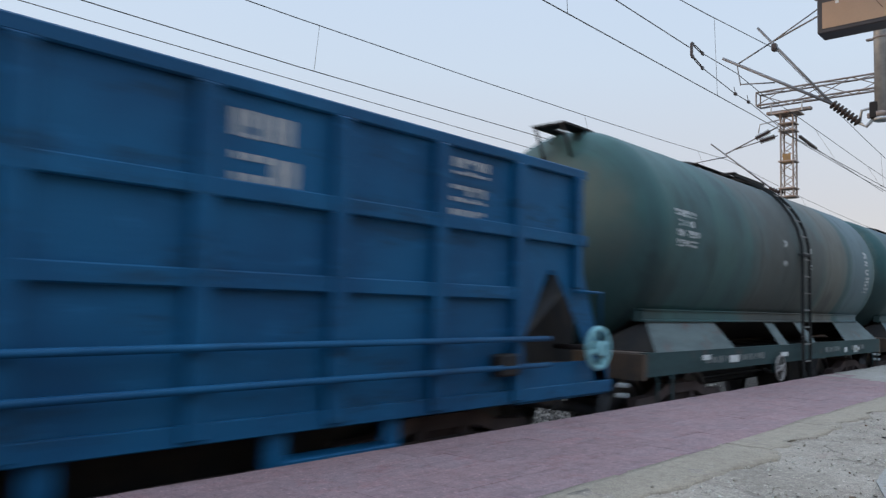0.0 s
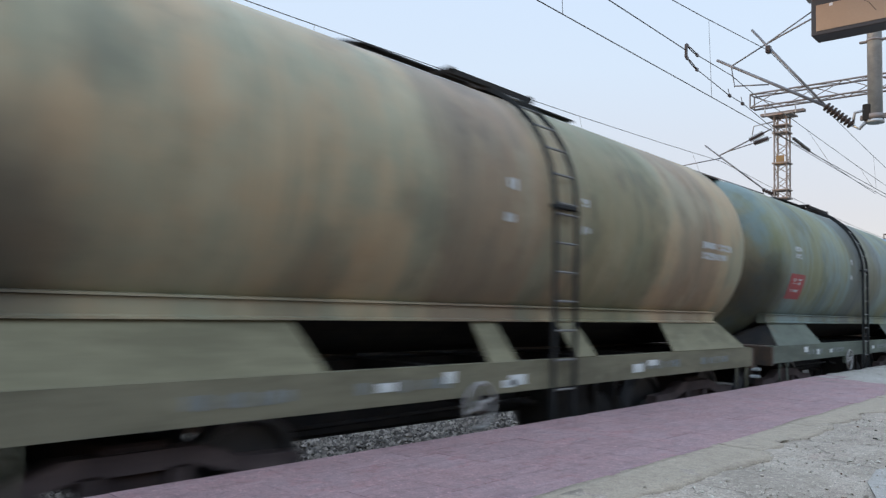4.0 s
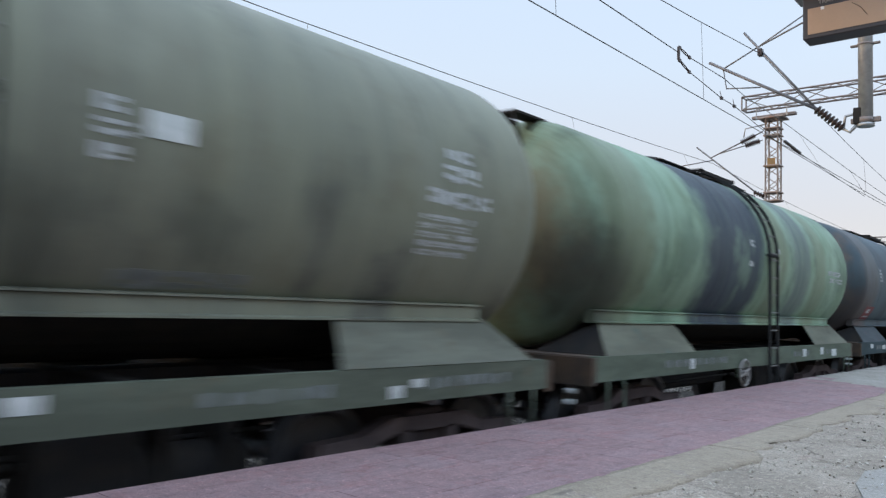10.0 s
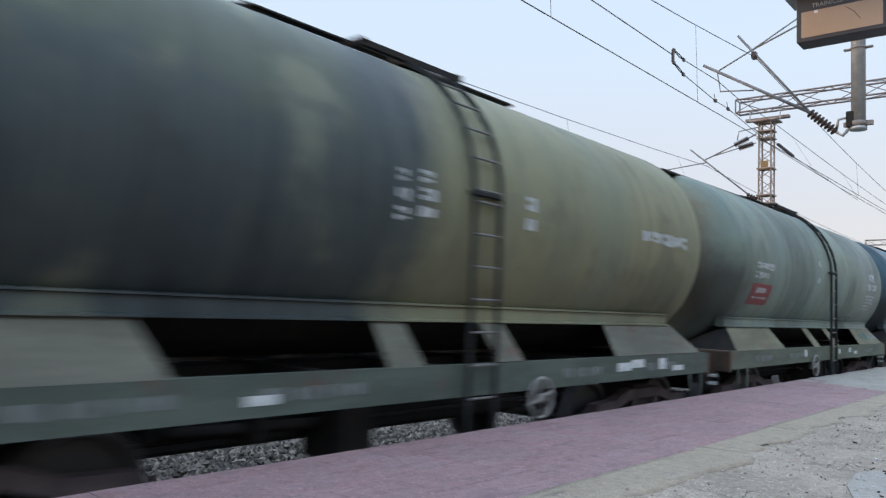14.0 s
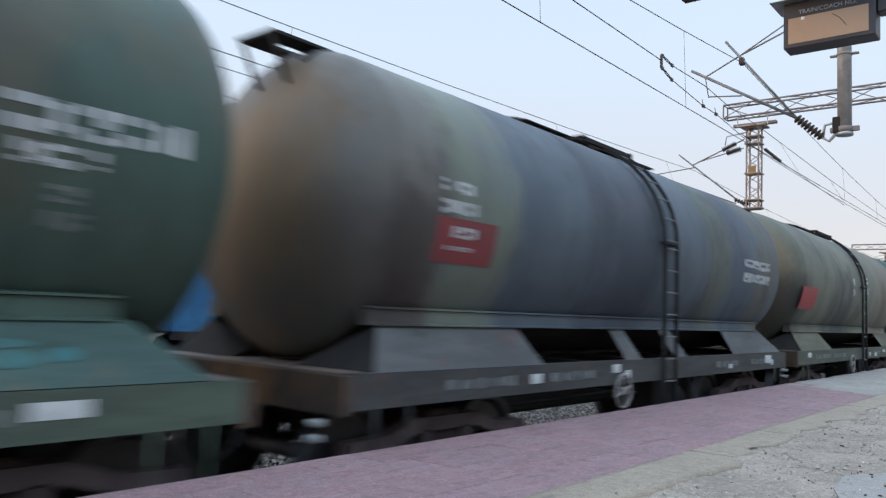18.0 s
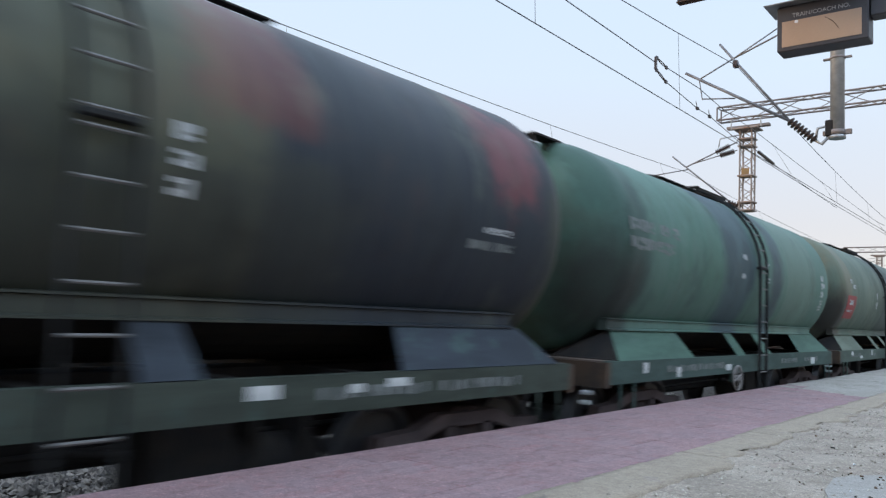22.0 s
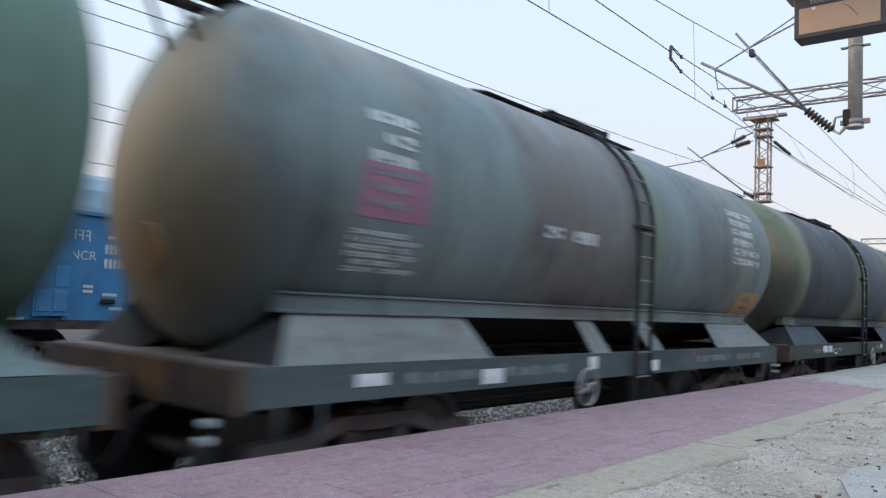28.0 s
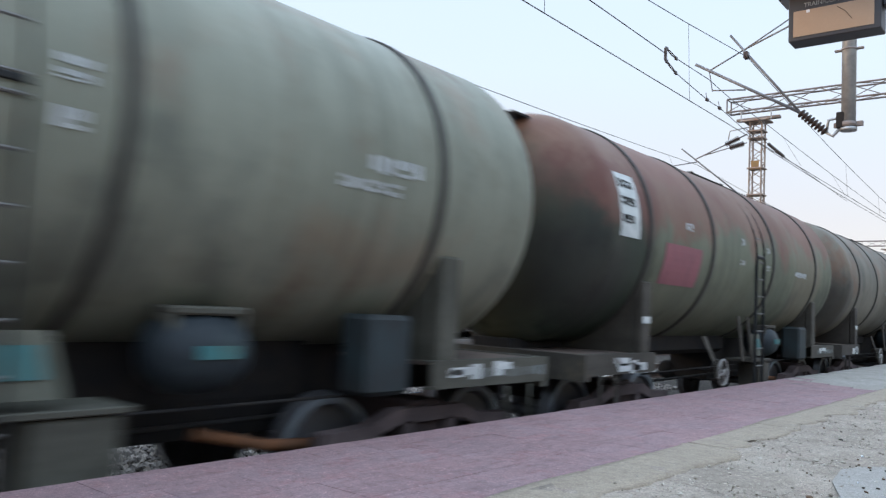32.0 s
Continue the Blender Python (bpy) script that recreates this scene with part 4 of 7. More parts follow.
def tank_wagon(number, paint, frame_paint, skirt_paint, label, marks, rng, wheel_x):
    w = empty("tank_wagon", label, "tank wagon", "tank wagons of the train")
    tank = place("tank", A["tank"], w, paint, (0.1, 0, Z_TANK))
    for nm in ("n", "f"):
        place("side_flange", A["flange_" + nm], w, paint, (0.1, 0, Z_TANK))
        place("flange_lip", A["lip_" + nm], w, paint, (0.1, 0, Z_TANK))
        place("sole_bar", A["sole_" + nm], w, frame_paint)
        for en in ("a", "b"):
            place("skirt_plate", A["skirt_" + nm + en], w, skirt_paint)
            place("end_gusset", A["gusset_" + nm + en], w, MAT["black"])
            if number not in PLAIN_SIDED:
                place("strut", A["strut_" + nm + en], w, skirt_paint)
    for en in ("a", "b"):
        place("headstock", A["head_" + en], w, MAT["rusty"], label="rusty end beam")
        place("end_deck", A["deck_" + en], w, MAT["deck"])
        place("coupler", A["coupler_" + en], w, MAT["bogie"], label="rusty automatic coupler")
        place("air_hose", A["hose_" + en], w, MAT["black"])
        place("corner_step", A["step_" + en], w, frame_paint)
    place("belly_sheet", A["belly"], w, MAT["black"], label="added black sheet under the tank, standing in for the shade there")
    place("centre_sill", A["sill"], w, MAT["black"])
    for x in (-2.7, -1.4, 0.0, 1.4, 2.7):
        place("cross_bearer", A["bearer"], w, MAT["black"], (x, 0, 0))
    common_fittings(w, tank, frame_paint, number, wheel_x)
    place("walkway_plank", A["plank"], w, MAT["black"])
    place("valve_box", A["valve_box"], w, MAT["black"], (0.1, 0, 0))
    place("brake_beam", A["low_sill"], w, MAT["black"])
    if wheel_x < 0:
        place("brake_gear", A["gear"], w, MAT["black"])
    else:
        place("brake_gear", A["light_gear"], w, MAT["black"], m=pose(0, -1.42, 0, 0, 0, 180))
    for x, z in ((-5.84, 0.93), (-5.86, 0.81)):
        place("coupling_cock", A["cock"], w, MAT["white"], (x, -1.24, z), "pale painted coupling cock")
    markings(w, marks, rng)
    return w


def common_fittings(w, tank, frame_paint, number, wheel_x):
    ladder = place("ladder", A["cleat"], w, MAT["stile"], (LADDER_X, -R_TANK - 0.02, Z_TANK + 0.05), "dark steel side ladder")
    base = Vector((LADDER_X, -R_TANK - 0.02, Z_TANK + 0.05))
    for s in (-0.2, 0.2):
        place("stile", A["stile"], ladder, MAT["stile"], Vector((LADDER_X + s, 0, 0)) - base)
    z = 0.72
    while z < Z_TANK:
        place("rung", A["rung"], ladder, MAT["rung"], Vector((LADDER_X, -R_TANK - 0.06, z)) - base)
        z += 0.3
    for i in range(7):
        a = math.radians(3 + i * 11.4)
        place("rung", A["rung"], ladder, MAT["rung"], Vector((LADDER_X, -(R_TANK + 0.06) * math.cos(a), Z_TANK + (R_TANK + 0.06) * math.sin(a))) - base)
    place("manhole_dome", A["dome"], w, MAT["black"], m=pose(-1.6, 0, Z_TANK + R_TANK - 0.03, 0, -90, 0))
    place("end_walkway", A["platform_top"], w, MAT["black"], label="dark steel walkway jutting past the tank end")
    for s in (-0.28, 0.16):
        place("walkway_brace", A["brace"], w, MAT["black"], (0, s, 0))
        place("walkway_brace", A["post"], w, MAT["black"], (0, s, 0))
    place("hand_brake_wheel", A["wheel"], w, MAT["handwheel" if wheel_x > -2 else "black"], (wheel_x, -1.56, 0.96), "pale painted hand brake wheel")
    place("brake_shaft", A["shaft"], w, MAT["black"], (wheel_x, -1.54, 0))
    place("bracket", A["bracketpost"], w, frame_paint, (wheel_x, -1.46, 0.1))
    place("air_reservoir", A["reservoir"], w, MAT["black"], (1.5, 0.5, 0.74))
    place("brake_cylinder", A["cylinder"], w, MAT["black"], (-1.2, 0.2, 0.72))
    place("brake_rod", A["rodding"], w, MAT["black"])
    for x in (-4.2, 4.2):
        bogie(w, x, number)


LINES = {}
END_DISC = mesh_of(tube((0, -0.012, 0), (0, 0.03, 0), 0.2, 24), "emblem")
DISC = mesh_of(tube((0, -0.008, 0), (0, 0, 0), 0.13, 20), "emblem")


def text_bars(w, x, z, lines, width, h, gap, mat, rng, lift=0.004):
    """A block of unreadable stencilled lines, as bars on the curve of the barrel: one mesh a block."""
    key = (round(z, 2), lines, width, h, gap, lift, rng.randint(0, 3))
    if key not in LINES:
        r = random.Random(repr(key))
        bm = bmesh.new()
        rad = R_TANK + lift
        for i in range(lines):
            ww = width * r.uniform(0.65, 1.0)
            n = max(2, int(ww / (0.45 * h + 0.03)))
            step = ww / n
            zz = z - i * (h + gap)
            for k in range(n):
                if n > 4 and r.random() < 0.12:
                    continue
                x0, x1 = k * step, k * step + step * r.choice((0.6, 0.75, 0.85))
                hh = h * r.choice((0.85, 0.95, 1.0))
                strokes = r.choice((((0.0, 1.0),), ((0.0, 0.3), (0.62, 1.0)), ((0.0, 0.55), (0.78, 1.0)), ((0.1, 0.9),)))
                for u0, u1 in strokes:
                    edge = []
                    for q in (zz - hh * u1, zz - hh * u0):
                        s = (q - Z_TANK) / R_TANK
                        cy = math.sqrt(max(0.02, 1 - s * s))
                        for d in (rad, R_TANK + 0.0005):
                            edge.append([bm.verts.new((xx, -d * cy, Z_TANK + d * s)) for xx in (x0, x1)])
                    (a0, a1), (b0, b1), (c0, c1), (d0, d1) = edge
                    for f in ((a0, a1, c1, c0), (a0, b0, b1, a1), (c0, c1, d1, d0), (a0, c0, d0, b0), (a1, b1, d1, c1)):
                        bm.faces.new(f)
        bmesh.ops.recalc_face_normals(bm, faces=bm.faces)
        LINES[key] = mesh_of(bm, "lettering")
    tagged(place("lettering", LINES[key], w, mat, (x, 0, 0)), kind="stuff")


def flat_bars(seed):
    r = random.Random(seed)
    bm = bmesh.new()
    x = 0.0
    for _ in range(r.randint(7, 12)):
        ww = r.choice((0.05, 0.07, 0.09))
        box_into(bm, x, x + ww, -0.003, 0.0, -r.choice((0.04, 0.05)), r.choice((0.04, 0.05)))
        x += ww + r.choice((0.03, 0.04, 0.1))
    return mesh_of(bm, "lettering")


SOLE_LINES = [flat_bars(i) for i in range(4)]


BOARD = {"red": "red", "redsmall": "red", "redwhite": "red", "pinkred": "dullred", "dullred": "dullred", "fadedred": "maroon", "maroon": "maroon", "pink": "pink", "fadedpink": "rose", "pinkpurple": "purple", "amber": "amber", "white": "plate", "whiteboard": "plate", "green": "seagreen"}
WORDS = {"red": "red hazard board with white lettering", "dullred": "dull red hazard board with faded lettering", "maroon": "weathered maroon hazard board", "pink": "pink hazard board with pale lettering", "rose": "faded rose hazard board with worn lettering", "purple": "mauve hazard board with pale lettering", "amber": "amber notice board with dark print", "plate": "white notice board", "seagreen": "repainted sea-green panel"}
INK = {"text": "white", "faint": "faint", "red_faint": "oldred"}


MAT["tealdaub"] = surface("dirty_teal_daub", (0.05, 0.16, 0.17), (0.06, 0.13, 0.13), 0.8, 0, 5, 40, 0.05, dirt=(0.09, 0.13, 0.11))
SMEAR = {"teal": MAT["tealdaub"], "pale": MAT["faint"], "navy": MAT["insul"]}


def smear_patch(w, x0, x1, mat, rng):
    """Daubs of stray paint on the slanted skirt plate."""
    bm = bmesh.new()
    for _ in range(5):
        cx, u, rx, ru = rng.uniform(x0, x1), rng.uniform(0.3, 0.7), rng.uniform(0.08, 0.22), rng.uniform(0.06, 0.16)
        rim = []
        for i in range(9):
            a = i * math.tau / 9
            k = rng.uniform(0.7, 1.15)
            uu = u + ru * k * math.sin(a)
            rim.append(bm.verts.new((cx + rx * k * math.cos(a), -1.2 - 0.275 * uu - 0.0145, 1.70 - 0.375 * uu + 0.0105)))
        bm.faces.new(rim)
    place("paint_smear", mesh_of(bm, "paint_smear"), w, mat)


def markings(w, marks, rng, inner=0.0):
    """Boards and stencils on the barrel, and plates along the sole bar. A mark is a kind and its place on the wagon."""
    middle = False
    for kind, *v in marks:
        middle |= abs(v[0]) < 1.3
        if kind == "bare":                  # no small marks beside the ladder
            middle = True
        elif kind in INK:
            x, z, lines, width, h = v
            text_bars(w, x, z, lines, width, h, 0.45 * h, MAT[INK[kind]], rng)
        elif kind == "disc":
            place("emblem", END_DISC, w, MAT["amber"], m=pose(v[0], -1.143, 1.93, 40, 0, 0), label="round amber emblem")
        elif kind == "soledisc":
            place("emblem", DISC, w, MAT["amber"], m=pose(v[0], -1.489, 1.19, 0, 0, 0), label="round amber emblem")
        elif kind == "smear":
            smear_patch(w, v[0], v[1], SMEAR[v[2]], rng)
        elif kind == "enddisc":
            place("emblem", END_DISC, w, MAT["amber"], m=pose(-5.685, -0.01, 2.18, 13, 0, -90), label="round amber emblem")
        else:
            x0, x1, z0, z1, lines = v
            look_of = BOARD[kind]
            h, wide = z1 - z0, x1 - x0
            if kind == "redwhite":
                board(w, "board_border", x0 - 0.04, x1 + 0.04, z0 - 0.04, z1 + 0.04, MAT["white"], off=0.003)
            board(w, "notice_board" if look_of in ("amber", "plate", "seagreen") else "hazard_board", x0, x1, z0, z1, MAT[look_of], WORDS[look_of])
            ink = MAT["print" if look_of == "amber" else "black" if look_of == "plate" else "faint" if look_of in ("maroon", "purple", "rose") else "white"]
            if lines == 2:
                text_bars(w, x0 + 0.24 * wide, z1 - 0.18 * h, 1, 0.55 * wide, 0.26 * h, 0.05, ink, rng, 0.011)
                text_bars(w, x0 + 0.16 * wide, z1 - 0.62 * h, 1, 0.7 * wide, 0.1 * h, 0.05, ink, rng, 0.011)
            elif lines:
                step = 0.84 * h / lines
                text_bars(w, x0 + 0.09 * wide, z1 - 0.1 * h, lines, 0.82 * wide, 0.5 * step, 0.5 * step, ink, rng, 0.011)
    if not middle:
        text_bars(w, -0.75, 3.1, 1, 0.24, 0.12, 0.1, MAT["white"], rng)
        text_bars(w, -0.8, 2.75, 1, 0.26, 0.1, 0.1, MAT["white"], rng)
        text_bars(w, 0.6, 3.05, 1, 0.18, 0.1, 0.1, MAT["white"], rng)
        text_bars(w, 0.6, 2.75, 1, 0.18, 0.09, 0.1, MAT["white"], rng)
    for x in ((3.1, -2.9, 1.4, -4.6) if inner == 0 else (4.2,)):
        tagged(place("lettering", SOLE_LINES[rng.randint(0, 3)], w, MAT["faint"], (x + round(rng.uniform(0, 0.8), 2), -1.4915, 1.18)), kind="stuff")
    for _ in range(rng.randint(4, 7) if inner == 0 else 48):
        ww, hh = rng.choice((0.14, 0.2, 0.26, 0.34)), rng.choice((0.07, 0.1, 0.14))
        x = round(rng.uniform(-5.1, 5.1), 2)
        if abs(x - LADDER_X) > 0.35 and abs(x) >= inner:
            place("marking_plate", stencil(ww, hh), w, MAT["plate"], (x, -1.4915, round(rng.uniform(1.12, 1.24), 2)))


# ---- belted tank wagons (the tail of the train) ----
MAT["drum"] = surface("blue_black_drum", (0.022, 0.03, 0.037), (0.014, 0.02, 0.026), 0.6, 0, 3, 40, 0.1, dirt=(0.035, 0.05, 0.055))
MAT["khaki"] = surface("dusty_khaki_sheet", (0.13, 0.13, 0.105), (0.10, 0.105, 0.085), 0.8, 0, 3, 40, 0.1, dirt=(0.08, 0.075, 0.06))
MAT["lever"] = surface("orange_rust", (0.20, 0.085, 0.04), (0.12, 0.06, 0.035), 0.8, 0, 4, 40, 0.2)
MAT["casing"] = surface("grey_blue_casing", (0.028, 0.042, 0.048), (0.024, 0.028, 0.03), 0.7, 0, 2, 40, 0.1, dirt=(0.065, 0.042, 0.032))
B = {}
B["tank"] = mesh_of(lathe_x([(x * 1.0, r * 1.035) for x, r in barrel_profile(belts=(1,))], 72), "tank")
B["belt"] = mesh_of(lathe_x([(-0.05, 1.552), (-0.046, 1.574), (0.046, 1.574), (0.05, 1.552)], 64), "belt")
for e, en in ((-1, "a"), (1, "b")):
    B["saddle_" + en] = mesh_of(prism([(-1.32, 1.30), (-1.32, 2.15), (-1.2, 2.2), (-0.9, 1.75), (0, 1.38), (0.9, 1.75), (1.2, 2.2), (1.32, 2.15), (1.32, 1.30)], "x", e * 4.15 - 0.16, e * 4.15 + 0.16), "saddle")
    B["cheek_" + en] = mesh_of(box(e * 4.15 - 0.13, e * 4.15 + 0.13, -1.46, -1.325, 1.28, 2.25, 0.02), "saddle_post")
    B["sill_" + en] = mesh_of(channel(min(e * 3.9, e * 5.72), max(e * 3.9, e * 5.72), -1.49, 1.06, 1.31, 0.1, 0.016, 1), "end_sole_bar")
    B["fsill_" + en] = mesh_of(channel(min(e * 3.9, e * 5.72), max(e * 3.9, e * 5.72), 1.49, 1.06, 1.31, 0.1, 0.016, -1), "end_sole_bar")
    B["floor_" + en] = mesh_of(box(min(e * 3.9, e * 5.72), max(e * 3.9, e * 5.72), -1.38, 1.38, 1.27, 1.30), "end_deck")
B["sill"] = mesh_of(box(-1.2, 1.2, -0.3, 0.3, 0.9, 1.42), "centre_sill")
# added dark fillers: they hide bright ground and stand for shade under the tank
B["dark_mass"] = mesh_of(prism([(-0.5, 1.55), (-0.42, 0.95), (-0.3, 0.62), (0.3, 0.62), (0.42, 0.95), (0.5, 1.55)], "x", 1.05, 3.3), "brake_beam")
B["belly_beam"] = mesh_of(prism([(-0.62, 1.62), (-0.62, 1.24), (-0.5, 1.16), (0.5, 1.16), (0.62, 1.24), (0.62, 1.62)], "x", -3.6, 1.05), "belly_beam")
B["wheel_post"] = mesh_of(slanted_plate([(-1.98, -1.38, 1.52), (-1.82, -1.38, 1.52), (-1.5, -1.47, 1.05), (-1.64, -1.47, 1.05)], 0.02), "wheel_post")
B["lever"] = mesh_of(polyline([(1.9, -0.95, 0.80), (2.5, -1.0, 0.66), (3.0, -1.0, 0.62)], 0.05), "brake_lever")
B["pipe"] = mesh_of(polyline([(-3.6, -1.15, 0.98), (3.6, -1.15, 1.02)], 0.014), "brake_pipe")
B["stay"] = mesh_of(slanted_plate([(-0.53, -1.42, 1.86), (-0.40, -1.42, 1.86), (-0.16, -1.44, 1.1), (-0.30, -1.44, 1.1)], 0.02), "stay")
B["footplate"] = mesh_of(box(0.1, 1.16, -1.48, -1.0, 1.07, 1.115, 0.008), "foot_plate")
B["step_sheet"] = mesh_of(slanted_plate([(0.2, -1.40, 1.56), (0.66, -1.40, 1.56), (0.74, -1.47, 1.18), (0.24, -1.47, 1.18)], 0.012), "step_sheet")
B["battery"] = mesh_of(box(0.56, 1.1, -1.46, -1.08, 0.58, 1.06, 0.02), "equipment_box")
B["sticker"] = mesh_of(slanted_plate([(0.29, -1.428, 1.48), (0.59, -1.428, 1.48), (0.63, -1.462, 1.29), (0.31, -1.462, 1.29)], 0.006), "sticker")
B["tankres"] = mesh_of(lathe_x([(-0.40, 0.0), (-0.385, 0.10), (-0.33, 0.20), (-0.22, 0.275), (0, 0.30), (0.22, 0.275), (0.33, 0.20), (0.385, 0.10), (0.40, 0.0)], 28), "air_reservoir")
bm = bmesh.new()
box_into(bm, -0.30, 0.30, -0.16, 0.12, 0.26, 0.32, 0.015)
box_into(bm, -0.30, -0.25, -0.15, 0.1, 0.12, 0.27)
box_into(bm, 0.25, 0.30, -0.15, 0.1, 0.12, 0.27)
B["yoke"] = mesh_of(bm, "reservoir_hanger")
B["restext"] = mesh_of(box(-0.16, 0.16, -0.306, -0.296, -0.03, 0.06), "stencil")
B["box"] = mesh_of(box(-0.26, 0.26, -0.2, 0.16, 1.03, 1.70, 0.04), "equipment_box")


def belted_wagon(number, paint, frame_paint, skirt_paint, label, marks, rng, wheel_x):
    w = empty("tank_wagon", label, "tank wagon", "tank wagons of the train")
    tank = place("tank", B["tank"], w, paint, (0, 0, Z_TANK + 0.05))
    for x in (-4.3, -2.05, 0.95, 3.85):
        place("belt", B["belt"], w, MAT["belt"], (x, 0, Z_TANK + 0.05), "dark steel belt round the tank")
    for en in ("a", "b"):
        place("saddle", B["saddle_" + en], w, frame_paint)
        place("saddle_post", B["cheek_" + en], w, frame_paint)
        place("end_sole_bar", B["sill_" + en], w, frame_paint)
        place("end_sole_bar", B["fsill_" + en], w, frame_paint)
        place("end_deck", B["floor_" + en], w, MAT["deck"])
        place("headstock", A["head_" + en], w, frame_paint)
        place("coupler", A["coupler_" + en], w, MAT["bogie"], label="rusty automatic coupler")
        place("air_hose", A["hose_" + en], w, MAT["black"])
        place("corner_step", A["step_" + en], w, frame_paint)
    for x in (-4.42, 4.42):
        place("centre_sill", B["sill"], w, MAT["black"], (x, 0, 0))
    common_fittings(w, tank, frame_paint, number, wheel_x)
    place("brake_beam", B["dark_mass"], w, MAT["black"], label="added dark mass for the gear and shade under the tank")
    place("belly_beam", B["belly_beam"], w, MAT["black"], label="added dark block under the tank that hides the bright ground behind")
    place("wheel_post", B["wheel_post"], w, frame_paint)
    place("brake_lever", B["lever"], w, MAT["lever"], label="rusty orange brake lever")
    place("brake_pipe", B["pipe"], w, MAT["black"])
    place("stay", B["stay"], w, frame_paint)
    place("stay", B["stay"], w, frame_paint, (0.47, 0, 0))
    place("foot_plate", B["footplate"], w, frame_paint)
    sheet = place("step_sheet", B["step_sheet"], w, MAT["khaki"], label="khaki sheet under the ladder")
    place("sticker", B["sticker"], sheet, MAT["tealdaub"], label="faded teal label")
    place("equipment_box", B["battery"], w, frame_paint)
    place("marking_plate", stencil(0.24, 0.09), w, MAT["plate"], (-4.15, -1.4615, 1.74))
    res = place("air_reservoir", B["tankres"], w, MAT["drum"], (1.78, -1.1, 1.40), "dark blue-black air reservoir")
    place("stencil", B["restext"], res, MAT["tealdaub"])
    place("reservoir_hanger", B["yoke"], w, frame_paint, (1.78, -1.12, 1.40))
    place("equipment_box", B["box"], w, MAT["casing"], (3.42, -1.24, 0), "grey-blue equipment box")
    place("valve_box", A["valve_box"], w, MAT["black"], (0.1, 0, 0))
    place("walkway_plank", A["plank"], w, MAT["black"])
    markings(w, marks, rng, 4.1)
    for ob in w.children:                   # the wider barrel carries its paint further out
        if ob.name.split(".")[0] in ("lettering", "hazard_board", "notice_board", "board_border", "stencil") and ob.location.y == 0:
            ob.scale = (1, 1.037, 1.037)
            ob.location.z = 0.05 - 0.037 * Z_TANK
    return w

# ---- the train: colour, stains and boards of each wagon, in running order ----
PITCH, SPEED = 12.42, 17.48
LEAD = 14.44 - LADDER_X                 # where the first tank wagon's middle stands at the start


def run(t):
    """How far the train has gone: it gathers a little speed, then eases off."""
    return 17.422 * t + 0.00642 * t * t - 0.00014 * t ** 3


def wagon_x(number, t):
    return LEAD + (number - 1) * PITCH - run(t)


WAGONS = []


def tank_car(label, base, second, frame_colour, bands, marks, rust=0.0, skirt=None, dust=(0.28, 0.21, 0.12), wheel=-1.2, belted=False, soot_shade=0.72):
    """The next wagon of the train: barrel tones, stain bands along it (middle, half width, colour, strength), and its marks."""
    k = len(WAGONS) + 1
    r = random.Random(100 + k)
    paint = tank_paint("tank_paint", base, second, bands, rust, dust, 0.5, k * 1.7, soot_shade)
    smear = r.choice(((0.15, 0.085, 0.06), (0.13, 0.11, 0.075), (0.07, 0.12, 0.11), tuple(v * 1.5 for v in frame_colour), (0.12, 0.06, 0.05)))
    fpaint = frame_paint("frame_paint", frame_colour, smear, k * 2.3)
    spaint = frame_paint("skirt_paint", skirt, smear, k * 2.9) if skirt else fpaint
    make = belted_wagon if belted else tank_wagon
    WAGONS.append((make(k, paint, fpaint, spaint, label, marks, r, wheel), k))


tank_car("dark teal tank wagon with brown spill stains across the barrel", (0.026, 0.08, 0.08), (0.027, 0.07, 0.076), (0.024, 0.05, 0.054),
         bands=[(-0.4, 1.9, (0.052, 0.054, 0.052), 0.85), (2.2, 0.8, (0.1, 0.093, 0.082), 0.8), (4.3, 0.9, (0.09, 0.13, 0.155), 0.75)],
         marks=[("text", -4.89, 3.19, 4, 0.8, 0.093), ("text", 4.5, 3.25, 1, 0.38, 0.15), ("text", 4.51, 3.06, 2, 0.4, 0.127), ("text", 4.56, 2.7, 5, 0.35, 0.051)], skirt=(0.1, 0.13, 0.135), dust=(0.07, 0.085, 0.07), soot_shade=0.3)
tank_car("dark teal tank wagon with patchy blue and brown stains", (0.017, 0.062, 0.066), (0.022, 0.07, 0.075), (0.049, 0.092, 0.097),
         bands=[(-3.3, 1.2, (0.032, 0.07, 0.094), 0.8), (0.6, 2.6, (0.045, 0.05, 0.056), 0.85), (4.4, 0.9, (0.06, 0.1, 0.12), 0.8)],
         marks=[("text", -4.78, 3.13, 1, 0.29, 0.15), ("text", -4.78, 2.9, 1, 0.35, 0.12), ("text", -4.95, 2.76, 1, 0.65, 0.2), ("text", -4.9, 2.43, 1, 0.86, 0.08), ("faint", -2.27, 2.44, 1, 0.45, 0.15), ("faint", -1.38, 2.47, 1, 0.59, 0.112), ("text", 4.18, 3.1, 4, 0.63, 0.094), ("faint", 2.5, 3.17, 3, 0.48, 0.149)], skirt=(0.07, 0.12, 0.135), dust=(0.13, 0.125, 0.09), soot_shade=0.5, wheel=1.17)
